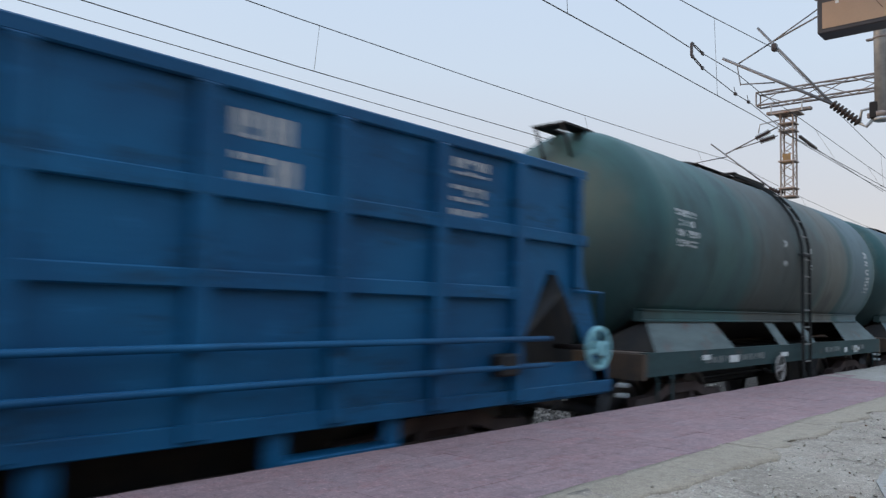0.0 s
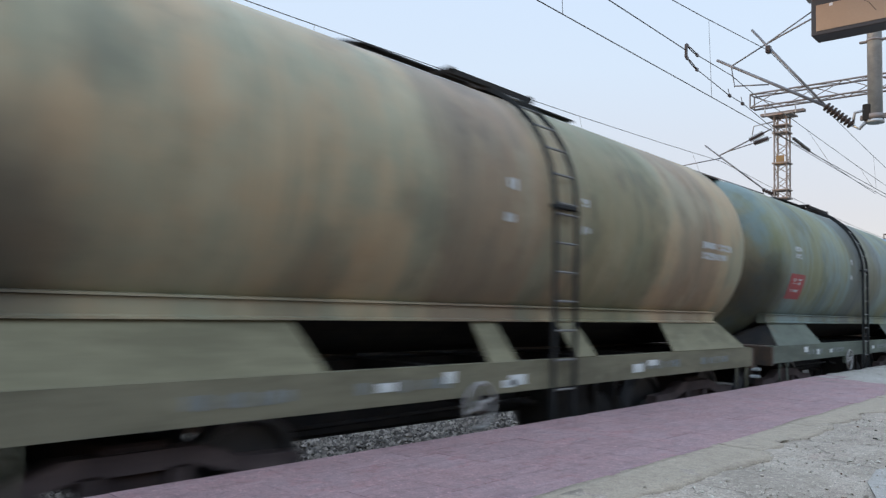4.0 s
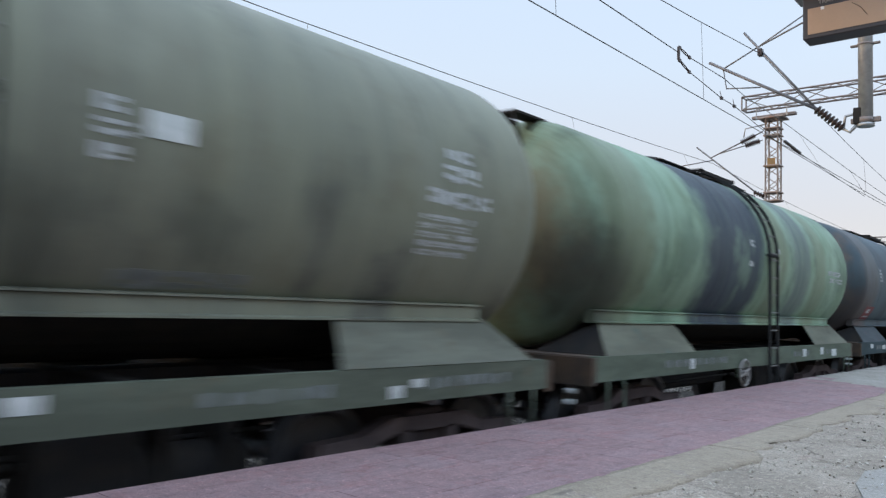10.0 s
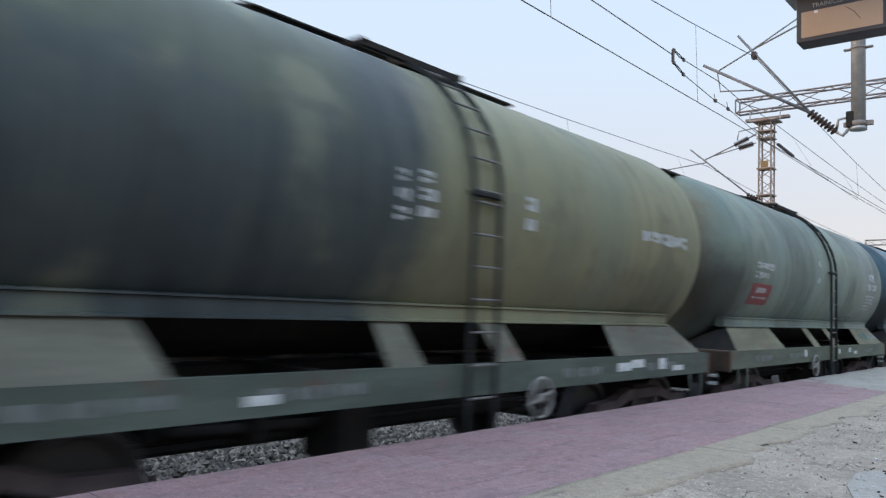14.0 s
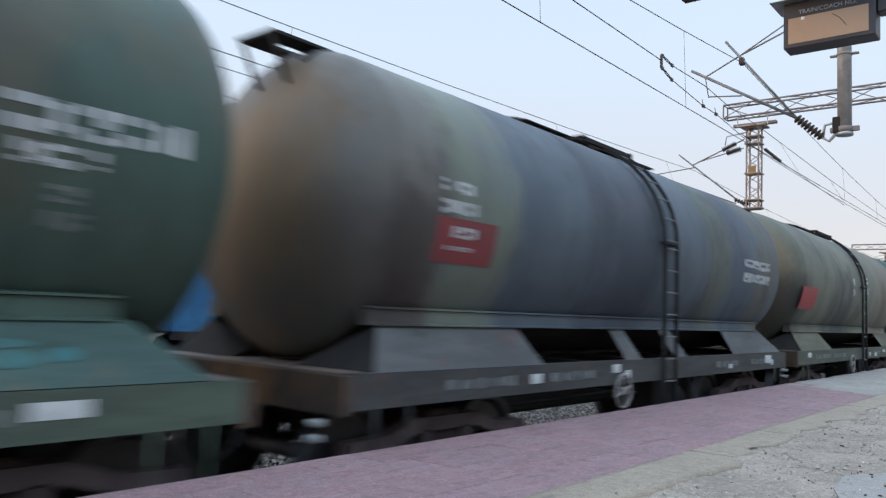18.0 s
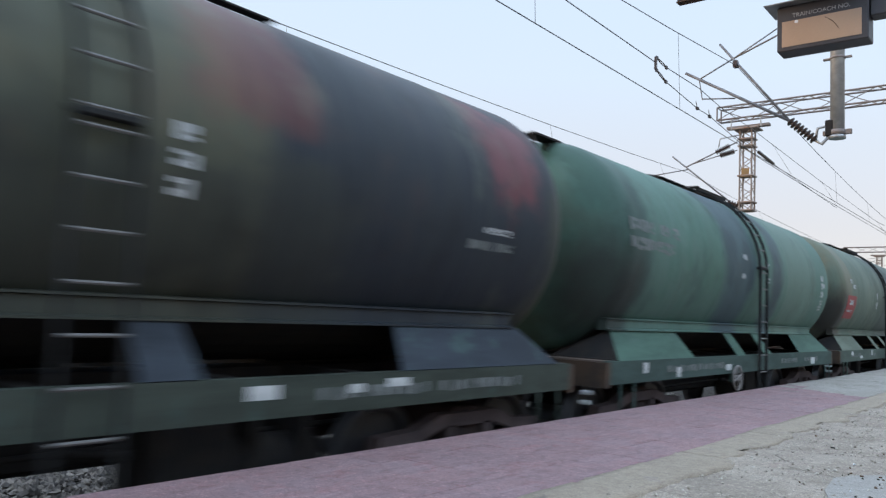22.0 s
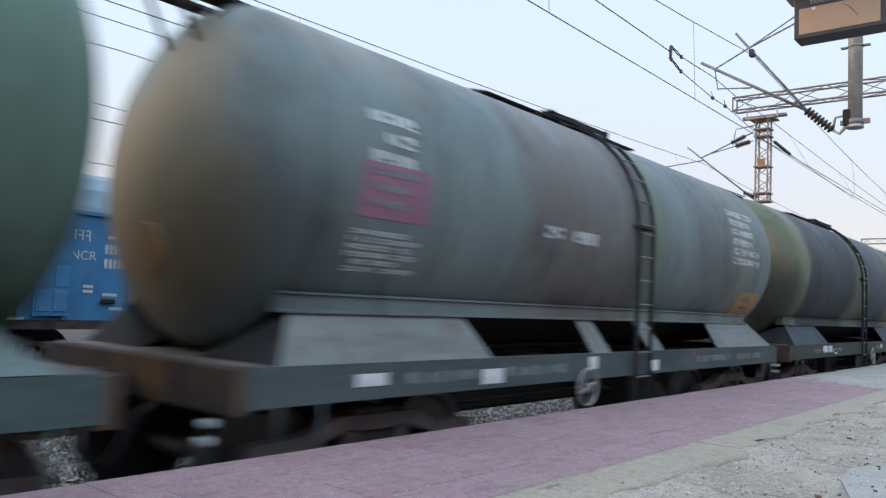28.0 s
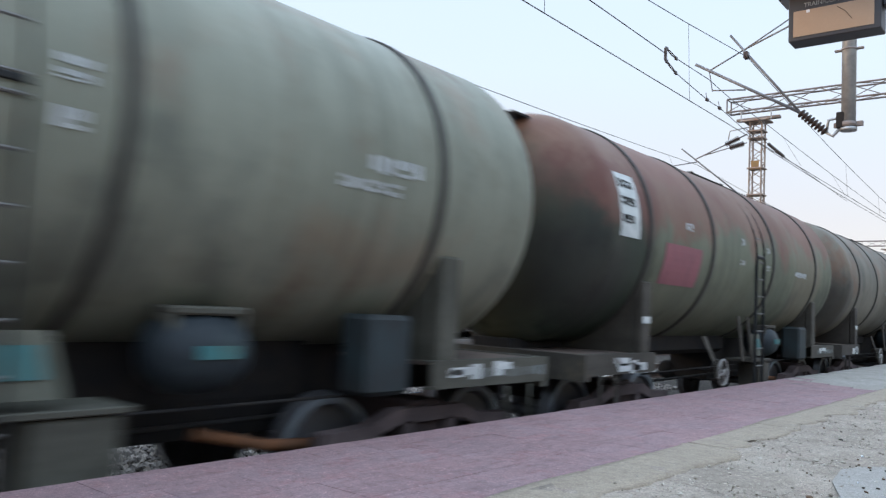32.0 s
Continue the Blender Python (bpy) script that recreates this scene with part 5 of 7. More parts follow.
tank_car("tan and brown tank wagon with broad dark spill bands", (0.05, 0.06, 0.058), (0.04, 0.046, 0.053), (0.092, 0.094, 0.068),
         bands=[(-3.2, 2.0, (0.028, 0.037, 0.042), 0.85), (-5.2, 0.5, (0.16, 0.12, 0.07), 0.6), (-0.8, 0.4, (0.13, 0.095, 0.07), 0.75), (2.9, 0.8, (0.03, 0.036, 0.052), 0.8), (4.65, 0.95, (0.21, 0.14, 0.08), 0.95)],
         marks=[("text", -0.74, 3.08, 1, 0.43, 0.22), ("faint", -0.75, 2.75, 1, 0.43, 0.16), ("faint", 0.81, 3.01, 2, 0.22, 0.163), ("faint", 3.92, 2.76, 1, 1.39, 0.105)], skirt=(0.12, 0.11, 0.085), dust=(0.205, 0.152, 0.087), wheel=1.17)
tank_car("grey-green tank wagon with a red hazard board", (0.05, 0.095, 0.095), (0.045, 0.083, 0.085), (0.049, 0.103, 0.092),
         bands=[(0.0, 0.9, (0.043, 0.071, 0.067), 0.4)],
         marks=[("redsmall", -4.98, -4.17, 2.36, 2.75, 2), ("text", 4.02, 3.0, 1, 1.29, 0.186), ("text", 4.36, 2.8, 1, 0.48, 0.136), ("faint", 4.19, 2.29, 3, 0.79, 0.072), ("soledisc", 4.35)], skirt=(0.065, 0.115, 0.11), dust=(0.205, 0.152, 0.087))
tank_car("khaki tank wagon with a faded red board", (0.202, 0.205, 0.141), (0.167, 0.182, 0.124), (0.119, 0.129, 0.1),
         bands=[(2.0, 0.8, (0.105, 0.121, 0.101), 0.5)],
         marks=[("text", -4.28, 2.96, 3, 0.6, 0.087), ("maroon", -4.47, -3.56, 2.11, 2.51, 2), ("text", 3.58, 3.11, 3, 1.26, 0.123)], rust=0.06, skirt=(0.143, 0.145, 0.114), dust=(0.25, 0.16, 0.09), soot_shade=0.4)
tank_car("streaked tan and olive tank wagon", (0.321, 0.236, 0.143), (0.238, 0.228, 0.158), (0.144, 0.135, 0.095),
         bands=[(-1.0, 0.8, (0.156, 0.111, 0.079), 0.7), (1.5, 1.0, (0.121, 0.126, 0.073), 0.7), (3.6, 0.7, (0.156, 0.111, 0.079), 0.6)],
         marks=[("text", 3.8, 2.85, 2, 1.2, 0.1)], rust=0.1, skirt=(0.162, 0.15, 0.099), dust=(0.205, 0.152, 0.087))
tank_car("dull grey-olive tank wagon", (0.139, 0.189, 0.187), (0.166, 0.174, 0.101), (0.103, 0.119, 0.099),
         bands=[(0.5, 1.4, (0.073, 0.066, 0.062), 0.6)],
         marks=[("red", -4.7, -3.9, 2.15, 2.6, 2), ("text", -4.5, 3.1, 2, 0.5, 0.09), ("text", 3.8, 2.85, 2, 1.2, 0.1)], dust=(0.205, 0.152, 0.087))
tank_car("faded steel-blue tank wagon with a brown stain", (0.148, 0.249, 0.322), (0.133, 0.212, 0.273), (0.105, 0.161, 0.189),
         bands=[(-1.0, 0.7, (0.101, 0.137, 0.135), 0.5), (1.8, 0.9, (0.079, 0.093, 0.111), 0.75), (3.4, 0.7, (0.079, 0.093, 0.111), 0.5)],
         marks=[("text", 3.8, 2.85, 2, 1.2, 0.1)], rust=0.05, skirt=(0.125, 0.17, 0.202), dust=(0.205, 0.152, 0.087))
tank_car("bright green tank wagon with a grey spill band past the ladder", (0.082, 0.188, 0.116), (0.111, 0.218, 0.14), (0.089, 0.156, 0.111),
         bands=[(2.6, 1.3, (0.053, 0.075, 0.095), 0.85), (4.3, 0.5, (0.094, 0.056, 0.054), 0.6, -0.85, -0.35)],
         marks=[("text", -3.85, 2.78, 4, 0.23, 0.043), ("faint", -3.98, 2.14, 1, 0.52, 0.176), ("faint", -2.85, 2.12, 1, 0.52, 0.152), ("faint", -2.11, 2.13, 1, 0.6, 0.152), ("faint", -1.26, 2.11, 1, 0.31, 0.14), ("faint", -0.69, 2.12, 1, 0.27, 0.14)], rust=0.04, skirt=(0.135, 0.189, 0.136), dust=(0.205, 0.152, 0.087), soot_shade=0.9, wheel=1.17)
tank_car("brownish grey tank wagon with a red hazard board", (0.143, 0.15, 0.127), (0.133, 0.125, 0.103), (0.093, 0.102, 0.087),
         bands=[(3.4, 2.2, (0.133, 0.115, 0.098), 0.6), (-1.3, 1.5, (0.198, 0.126, 0.083), 0.5, 0.7, 1.8), (3.2, 1.2, (0.188, 0.111, 0.078), 0.5, 0.8, 1.8), (-2.0, 1.6, (0.043, 0.045, 0.045), 0.6, -1.7, -0.85)],
         marks=[("text", -0.75, 3.06, 1, 0.47, 0.176), ("text", -0.63, 2.67, 1, 0.22, 0.14), ("text", 0.67, 3.07, 1, 0.28, 0.25), ("text", 0.7, 2.72, 1, 0.21, 0.16), ("text", 3.8, 2.79, 1, 1.34, 0.149), ("red", -5.06, -4.12, 2.55, 2.87, 2)], rust=0.3, skirt=(0.162, 0.155, 0.12), dust=(0.205, 0.152, 0.087), wheel=1.17)
tank_car("green tank wagon with a dark grey spill in the middle", (0.05, 0.129, 0.081), (0.059, 0.139, 0.092), (0.067, 0.095, 0.078),
         bands=[(-4.6, 0.45, (0.072, 0.1, 0.06), 0.7), (-1.9, 1.7, (0.048, 0.056, 0.06), 0.95), (2.8, 2.3, (0.135, 0.199, 0.136), 0.85), (-4.1, 0.35, (0.15, 0.051, 0.045), 0.6, -0.3, 0.25)],
         marks=[("text", 3.94, 2.9, 1, 0.38, 0.12), ("text", 3.65, 2.75, 1, 1.09, 0.174), ("text", 3.9, 2.49, 4, 0.59, 0.047), ("text", 3.95, 2.03, 1, 0.44, 0.08)], skirt=(0.101, 0.122, 0.106), dust=(0.205, 0.152, 0.087))
tank_car("deep sea-green tank wagon with a red hazard board", (0.041, 0.143, 0.112), (0.058, 0.165, 0.125), (0.038, 0.112, 0.087),
         bands=[(0.6, 0.8, (0.031, 0.047, 0.05), 0.4)],
         marks=[("text", -4.41, 3.08, 4, 0.33, 0.054), ("red", -4.91, -3.74, 2.01, 2.58, 2), ("text", 3.41, 2.87, 2, 1.38, 0.131)], skirt=(0.064, 0.134, 0.102), dust=(0.205, 0.152, 0.087))
tank_car("olive tank wagon mottled with rust and green patches", (0.148, 0.174, 0.12), (0.135, 0.179, 0.13), (0.088, 0.113, 0.077),
         bands=[(3.0, 0.7, (0.095, 0.08, 0.07), 0.5), (-4.4, 0.9, (0.046, 0.158, 0.113), 0.9, -0.72, 0.1), (1.0, 5.5, (0.073, 0.129, 0.097), 0.7, -1.7, -0.5), (2.0, 5, (0.15, 0.076, 0.056), 0.35, 0.5, 1.1)],
         marks=[("faint", -4.58, 2.92, 5, 0.85, 0.072), ("faint", 3.74, 2.84, 2, 1.01, 0.208)], rust=(0.95, (0.085, 0.055, 0.05), 0.24), skirt=(0.152, 0.14, 0.093), dust=(0.205, 0.152, 0.087), soot_shade=0.5)
tank_car("khaki tank wagon with a red hazard board", (0.177, 0.187, 0.139), (0.16, 0.17, 0.132), (0.098, 0.113, 0.088),
         bands=[(1.0, 0.6, (0.148, 0.15, 0.119), 0.5), (2.6, 0.16, (0.048, 0.052, 0.054), 0.7, -1.0, -0.05), (3.4, 0.22, (0.043, 0.045, 0.048), 0.8, -1.7, -0.75), (-2.4, 1.2, (0.067, 0.072, 0.065), 0.5, -1.7, -0.85)],
         marks=[("maroon", -4.73, -3.54, 2.17, 2.55, 2), ("text", -4.36, 2.98, 2, 1.05, 0.143), ("text", 0.93, 3.01, 3, 0.25, 0.1), ("white", 1.24, 1.54, 2.8, 2.97, 0), ("text", 4.05, 3.25, 1, 0.47, 0.12), ("text", 4.0, 3.09, 1, 0.62, 0.152), ("text", 3.79, 2.86, 1, 1.11, 0.149), ("text", 3.74, 2.63, 5, 0.84, 0.052), ("faint", 1.21, 2.01, 1, 1.3, 0.124), ("disc", 4.95)], rust=0.06, skirt=(0.134, 0.14, 0.114), dust=(0.205, 0.152, 0.087))
tank_car("pale green tank wagon with broad black spill bands", (0.214, 0.316, 0.232), (0.176, 0.268, 0.181), (0.104, 0.129, 0.099),
         bands=[(-5.0, 0.6, (0.126, 0.132, 0.076), 0.6), (-1.5, 1.25, (0.024, 0.034, 0.058), 0.97), (0.6, 0.5, (0.126, 0.132, 0.076), 0.6), (2.0, 0.5, (0.083, 0.098, 0.116), 0.7), (3.2, 0.4, (0.126, 0.132, 0.076), 0.5)],
         marks=[("text", 3.8, 2.85, 2, 1.2, 0.1)], skirt=(0.134, 0.14, 0.109), dust=(0.205, 0.152, 0.087))
tank_car("dark navy tank wagon with a low red board", (0.051, 0.084, 0.102), (0.048, 0.068, 0.085), (0.034, 0.058, 0.067),
         bands=[(-4.7, 0.7, (0.123, 0.1, 0.087), 0.4), (-5.2, 0.9, (0.113, 0.061, 0.044), 0.4, -1.7, -0.4), (4.9, 0.4, (0.096, 0.13, 0.118), 0.6)],
         marks=[("text", -3.74, 3.16, 4, 0.4, 0.058), ("dullred", -4.5, -3.72, 1.83, 2.2, 2), ("text", 3.71, 3.18, 3, 1.09, 0.19), ("text", 2.81, 2.79, 2, 0.56, 0.151)], skirt=(0.058, 0.075, 0.087), dust=(0.2, 0.135, 0.085), soot_shade=0.5, wheel=1.17)
tank_car("blackened navy tank wagon with dusty brown end", (0.033, 0.05, 0.066), (0.039, 0.052, 0.066), (0.025, 0.042, 0.053),
         bands=[(-2.6, 2.6, (0.019, 0.027, 0.036), 0.9), (1.4, 0.8, (0.077, 0.085, 0.091), 0.7), (3.4, 0.8, (0.021, 0.03, 0.049), 0.7)],
         marks=[("red_faint", -1.57, 2.54, 1, 0.45, 0.25), ("red_faint", -0.65, 2.55, 1, 0.59, 0.168), ("red_faint", 1.61, 2.53, 1, 0.39, 0.18), ("text", 4.28, 3.7, 1, 0.47, 0.176), ("text", 4.26, 3.44, 1, 0.42, 0.16), ("text", 3.68, 3.17, 1, 1.23, 0.155), ("text", 3.99, 2.9, 7, 0.89, 0.073)], skirt=(0.035, 0.056, 0.08), dust=(0.143, 0.096, 0.053))
tank_car("grey-green tank wagon with pink and amber boards", (0.117, 0.174, 0.147), (0.096, 0.159, 0.154), (0.068, 0.102, 0.104),
         bands=[(-1.2, 0.8, (0.105, 0.11, 0.106), 0.5), (3.2, 0.9, (0.054, 0.093, 0.1), 0.6)],
         marks=[("text", -4.39, 3.34, 2, 0.85, 0.122), ("pink", -4.43, -3.63, 2.6, 2.97, 3), ("amber", -5.14, -4.25, 1.92, 2.38, 5), ("amber", -4.52, -3.39, 1.94, 2.46, 6), ("text", 4.2, 3.87, 1, 0.7, 0.288), ("text", 4.19, 3.47, 1, 0.68, 0.168), ("text", 3.83, 3.25, 1, 1.29, 0.254), ("text", 4.16, 2.95, 1, 0.65, 0.144), ("text", 3.95, 2.7, 1, 0.94, 0.118), ("text", 3.99, 2.52, 6, 0.99, 0.054), ("smear", -4.6, -3.7, "navy")], skirt=(0.087, 0.115, 0.123), dust=(0.205, 0.152, 0.087))
tank_car("slate-grey tank wagon with pink and amber boards", (0.108, 0.142, 0.141), (0.096, 0.132, 0.134), (0.067, 0.084, 0.094),
         bands=[(-4.6, 0.7, (0.184, 0.131, 0.093), 0.35), (-2.0, 0.5, (0.038, 0.058, 0.062), 0.6), (1.4, 0.9, (0.056, 0.071, 0.096), 0.7), (3.8, 0.7, (0.093, 0.104, 0.125), 0.6)],
         marks=[("text", -4.14, 3.42, 2, 0.79, 0.159), ("pink", -4.19, -3.34, 2.57, 2.98, 3), ("amber", -4.93, -4.19, 1.99, 2.38, 5), ("amber", -4.33, -3.24, 1.92, 2.46, 6), ("text", 3.11, 3.83, 7, 1.4, 0.143), ("faint", -1.65, 2.48, 1, 0.56, 0.2)], skirt=(0.091, 0.105, 0.112), dust=(0.24, 0.17, 0.11), soot_shade=0.2)
tank_car("mustard-olive tank wagon with a dark spill in the middle", (0.181, 0.175, 0.105), (0.157, 0.16, 0.104), (0.083, 0.102, 0.087),
         bands=[(-2.9, 2.3, (0.031, 0.044, 0.051), 0.97), (-3.4, 1.9, (0.072, 0.085, 0.06), 0.75, 0.45, 1.7), (-5.0, 0.4, (0.058, 0.08, 0.049), 0.6), (2.6, 0.5, (0.143, 0.165, 0.12), 0.5)],
         marks=[("text", -0.97, 2.98, 3, 0.18, 0.11), ("text", -0.69, 3.01, 3, 0.22, 0.108), ("text", 0.9, 2.99, 2, 0.26, 0.143), ("text", 3.52, 2.93, 1, 1.7, 0.161)], rust=0.06, skirt=(0.124, 0.12, 0.098), dust=(0.205, 0.152, 0.087), wheel=1.17)
tank_car("khaki tank wagon with dark patches and a pink board", (0.165, 0.2, 0.16), (0.14, 0.18, 0.165), (0.108, 0.124, 0.097),
         bands=[(4.0, 1.0, (0.19, 0.2, 0.19), 0.6), (2.15, 0.3, (0.06, 0.065, 0.06), 0.7, -0.7, 0.15), (2.2, 0.4, (0.075, 0.08, 0.07), 0.6, 0.9, 1.8), (-2.0, 0.9, (0.07, 0.08, 0.07), 0.6), (2.0, 0.7, (0.06, 0.065, 0.065), 0.6, -1.7, -0.75)],
         marks=[("text", -4.55, 2.83, 2, 0.95, 0.114), ("dullred", -4.6, -3.59, 2.1, 2.46, 2), ("faint", 1.98, 2.0, 1, 1.33, 0.112), ("text", 3.97, 3.1, 1, 0.59, 0.192), ("text", 3.74, 2.84, 1, 1.16, 0.161), ("text", 3.68, 2.55, 5, 0.93, 0.055), ("disc", 4.87), ("smear", 3.35, 4.2, "teal"), ("smear", 4.25, 5.1, "pale")], rust=0.15, skirt=(0.155, 0.15, 0.105), dust=(0.16, 0.12, 0.07))
tank_car("blue-teal tank wagon with a small red board", (0.125, 0.225, 0.265), (0.12, 0.205, 0.24), (0.059, 0.092, 0.103),
         bands=[(-5.5, 0.55, (0.03, 0.06, 0.085), 0.9), (-4.5, 0.5, (0.17, 0.17, 0.19), 0.7, 0.2, 1.8), (-3.9, 0.45, (0.06, 0.11, 0.135), 0.7), (3.9, 1.6, (0.18, 0.2, 0.195), 0.6)],
         marks=[("text", -4.53, 2.98, 2, 0.89, 0.11), ("dullred", -4.57, -3.56, 2.15, 2.63, 2), ("text", 3.29, 2.8, 2, 1.44, 0.171)], skirt=(0.09, 0.105, 0.115), dust=(0.03, 0.055, 0.075), soot_shade=0.8)
tank_car("light green tank wagon with a grey band", (0.114, 0.205, 0.099), (0.133, 0.213, 0.135), (0.084, 0.14, 0.094),
         bands=[(1.6, 1.2, (0.072, 0.085, 0.101), 0.55)],
         marks=[("text", 3.8, 2.85, 2, 1.2, 0.1)], dust=(0.205, 0.152, 0.087))
tank_car("plain grey tank wagon", (0.139, 0.189, 0.187), (0.109, 0.129, 0.154), (0.093, 0.119, 0.127),
         bands=[(-1.0, 0.9, (0.107, 0.175, 0.256), 0.4)],
         marks=[("red", -4.7, -3.9, 2.15, 2.6, 2), ("text", -4.5, 3.1, 2, 0.5, 0.09), ("text", 3.8, 2.85, 2, 1.2, 0.1)], dust=(0.205, 0.152, 0.087))
tank_car("olive green tank wagon with brown stains and a red board", (0.053, 0.089, 0.071), (0.048, 0.08, 0.067), (0.078, 0.105, 0.082),
         bands=[(-2.0, 0.9, (0.029, 0.033, 0.032), 0.7), (-0.5, 0.6, (0.071, 0.056, 0.037), 0.6), (1.6, 0.6, (0.043, 0.061, 0.037), 0.5)],
         marks=[("text", 4.06, 2.94, 1, 1.14, 0.205), ("text", 4.13, 2.69, 1, 0.56, 0.128), ("faint", 4.35, 2.47, 2, 0.28, 0.102), ("smear", 3.6, 4.8, "teal")], rust=(0.45, (0.095, 0.068, 0.045)), skirt=(0.058, 0.099, 0.091), dust=(0.205, 0.152, 0.087))
tank_car("brown tank wagon with navy and olive patches", (0.072, 0.094, 0.115), (0.065, 0.084, 0.106), (0.062, 0.065, 0.065),
         bands=[(-5.2, 0.6, (0.143, 0.13, 0.108), 0.8), (-4.25, 0.6, (0.143, 0.165, 0.13), 0.85), (-5.0, 0.4, (0.047, 0.035, 0.037), 0.7, -1.5, 0.1), (-1.0, 1.0, (0.033, 0.042, 0.059), 0.7), (2.2, 0.5, (0.086, 0.1, 0.081), 0.8), (3.3, 0.4, (0.044, 0.065, 0.1), 0.7), (4.5, 0.5, (0.095, 0.095, 0.081), 0.8)],
         marks=[("text", -4.71, 3.05, 2, 0.68, 0.131), ("pinkred", -4.74, -3.84, 2.29, 2.7, 2), ("text", 3.4, 2.95, 2, 1.76, 0.163), ("bare", 0)], rust=0.12, skirt=(0.095, 0.1, 0.102), dust=(0.17, 0.115, 0.065), soot_shade=0.5)
tank_car("olive-brown tank wagon with a black oil stain", (0.117, 0.13, 0.102), (0.124, 0.124, 0.098), (0.088, 0.095, 0.077),
         bands=[(-1.55, 0.8, (0.034, 0.04, 0.046), 0.9, -1.8, 0.3), (-2.6, 0.3, (0.048, 0.055, 0.059), 0.8, -1.8, -0.1), (-4.4, 0.8, (0.096, 0.105, 0.086), 0.5), (3.6, 1.6, (0.142, 0.115, 0.089), 0.6)],
         marks=[("redsmall", -5.34, -4.18, 2.2, 2.67, 0), ("text", -0.79, 3.09, 2, 0.23, 0.184), ("text", 0.81, 3.19, 2, 0.26, 0.192), ("text", 3.75, 2.92, 2, 1.28, 0.135)], rust=0.12, skirt=(0.114, 0.115, 0.087), dust=(0.205, 0.152, 0.087))
tank_car("sea-green tank wagon with grey spill bands", (0.078, 0.151, 0.097), (0.061, 0.13, 0.101), (0.063, 0.123, 0.099),
         bands=[(-4.7, 0.7, (0.03, 0.074, 0.059), 0.7), (1.4, 1.4, (0.029, 0.04, 0.046), 0.95), (-1.6, 0.5, (0.048, 0.07, 0.064), 0.5)],
         marks=[("text", -4.75, 3.19, 3, 0.86, 0.1), ("red", -4.81, -3.87, 2.05, 2.66, 2), ("text", 4.28, 2.95, 1, 0.37, 0.14), ("text", 3.92, 2.73, 1, 1.05, 0.155), ("text", 3.89, 2.52, 1, 0.4, 0.08), ("text", 4.47, 2.54, 1, 0.46, 0.072), ("text", 3.86, 2.34, 1, 0.75, 0.056), ("text", 3.94, 2.23, 2, 1.07, 0.114), ("faint", 2.31, 2.33, 1, 0.94, 0.149)], skirt=(0.106, 0.159, 0.129), dust=(0.205, 0.152, 0.087))
tank_car("dull green tank wagon with a red board", (0.085, 0.124, 0.089), (0.07, 0.107, 0.086), (0.088, 0.108, 0.082),
         bands=[(-4.9, 0.7, (0.114, 0.105, 0.066), 0.6), (-1.4, 0.7, (0.043, 0.065, 0.064), 0.7), (2.7, 2.2, (0.106, 0.139, 0.108), 0.65), (0.6, 0.3, (0.048, 0.07, 0.064), 0.6)],
         marks=[("text", -4.65, 3.02, 2, 0.61, 0.102), ("red", -5.05, -4.02, 2.21, 2.67, 2), ("text", -0.84, 3.04, 2, 0.27, 0.2), ("text", 3.64, 2.64, 2, 1.44, 0.09)], rust=0.08, skirt=(0.133, 0.135, 0.108), dust=(0.17, 0.12, 0.065))
tank_car("grey-brown tank wagon with a navy band", (0.124, 0.145, 0.119), (0.106, 0.135, 0.118), (0.088, 0.102, 0.091),
         bands=[(-1.2, 0.45, (0.048, 0.06, 0.056), 0.7), (2.6, 1.45, (0.025, 0.042, 0.079), 1.0)],
         marks=[("text", -4.65, 2.98, 1, 0.26, 0.14), ("text", -4.42, 2.9, 1, 0.39, 0.16), ("dullred", -4.99, -4.06, 2.2, 2.7, 2), ("text", -0.78, 3.04, 2, 0.28, 0.192), ("text", 3.81, 2.81, 2, 1.3, 0.127)], rust=0.05, skirt=(0.096, 0.13, 0.118), dust=(0.205, 0.152, 0.087), wheel=1.17)
tank_car("rusty olive tank wagon with a dark spill and red patches", (0.084, 0.083, 0.051), (0.069, 0.077, 0.056), (0.048, 0.06, 0.05),
         bands=[(-4.6, 0.7, (0.16, 0.071, 0.045), 0.7), (-2.6, 0.8, (0.038, 0.045, 0.048), 0.8), (3.3, 2.1, (0.017, 0.024, 0.034), 1.0), (0, 2.4, (0.033, 0.038, 0.034), 0.75, -1.7, -0.1), (1.2, 0.5, (0.131, 0.046, 0.044), 0.6, 0.3, 1.5), (4.5, 0.5, (0.159, 0.042, 0.05), 0.7, 0.15, 1.1)],
         marks=[("text", 0.63, 2.98, 3, 0.23, 0.123), ("text", 4.0, 2.69, 1, 0.52, 0.072), ("faint", 3.78, 2.55, 1, 0.99, 0.093), ("text", -4.82, 2.85, 3, 1.55, 0.151)], rust=0.1, skirt=(0.038, 0.048, 0.062), dust=(0.143, 0.096, 0.053))
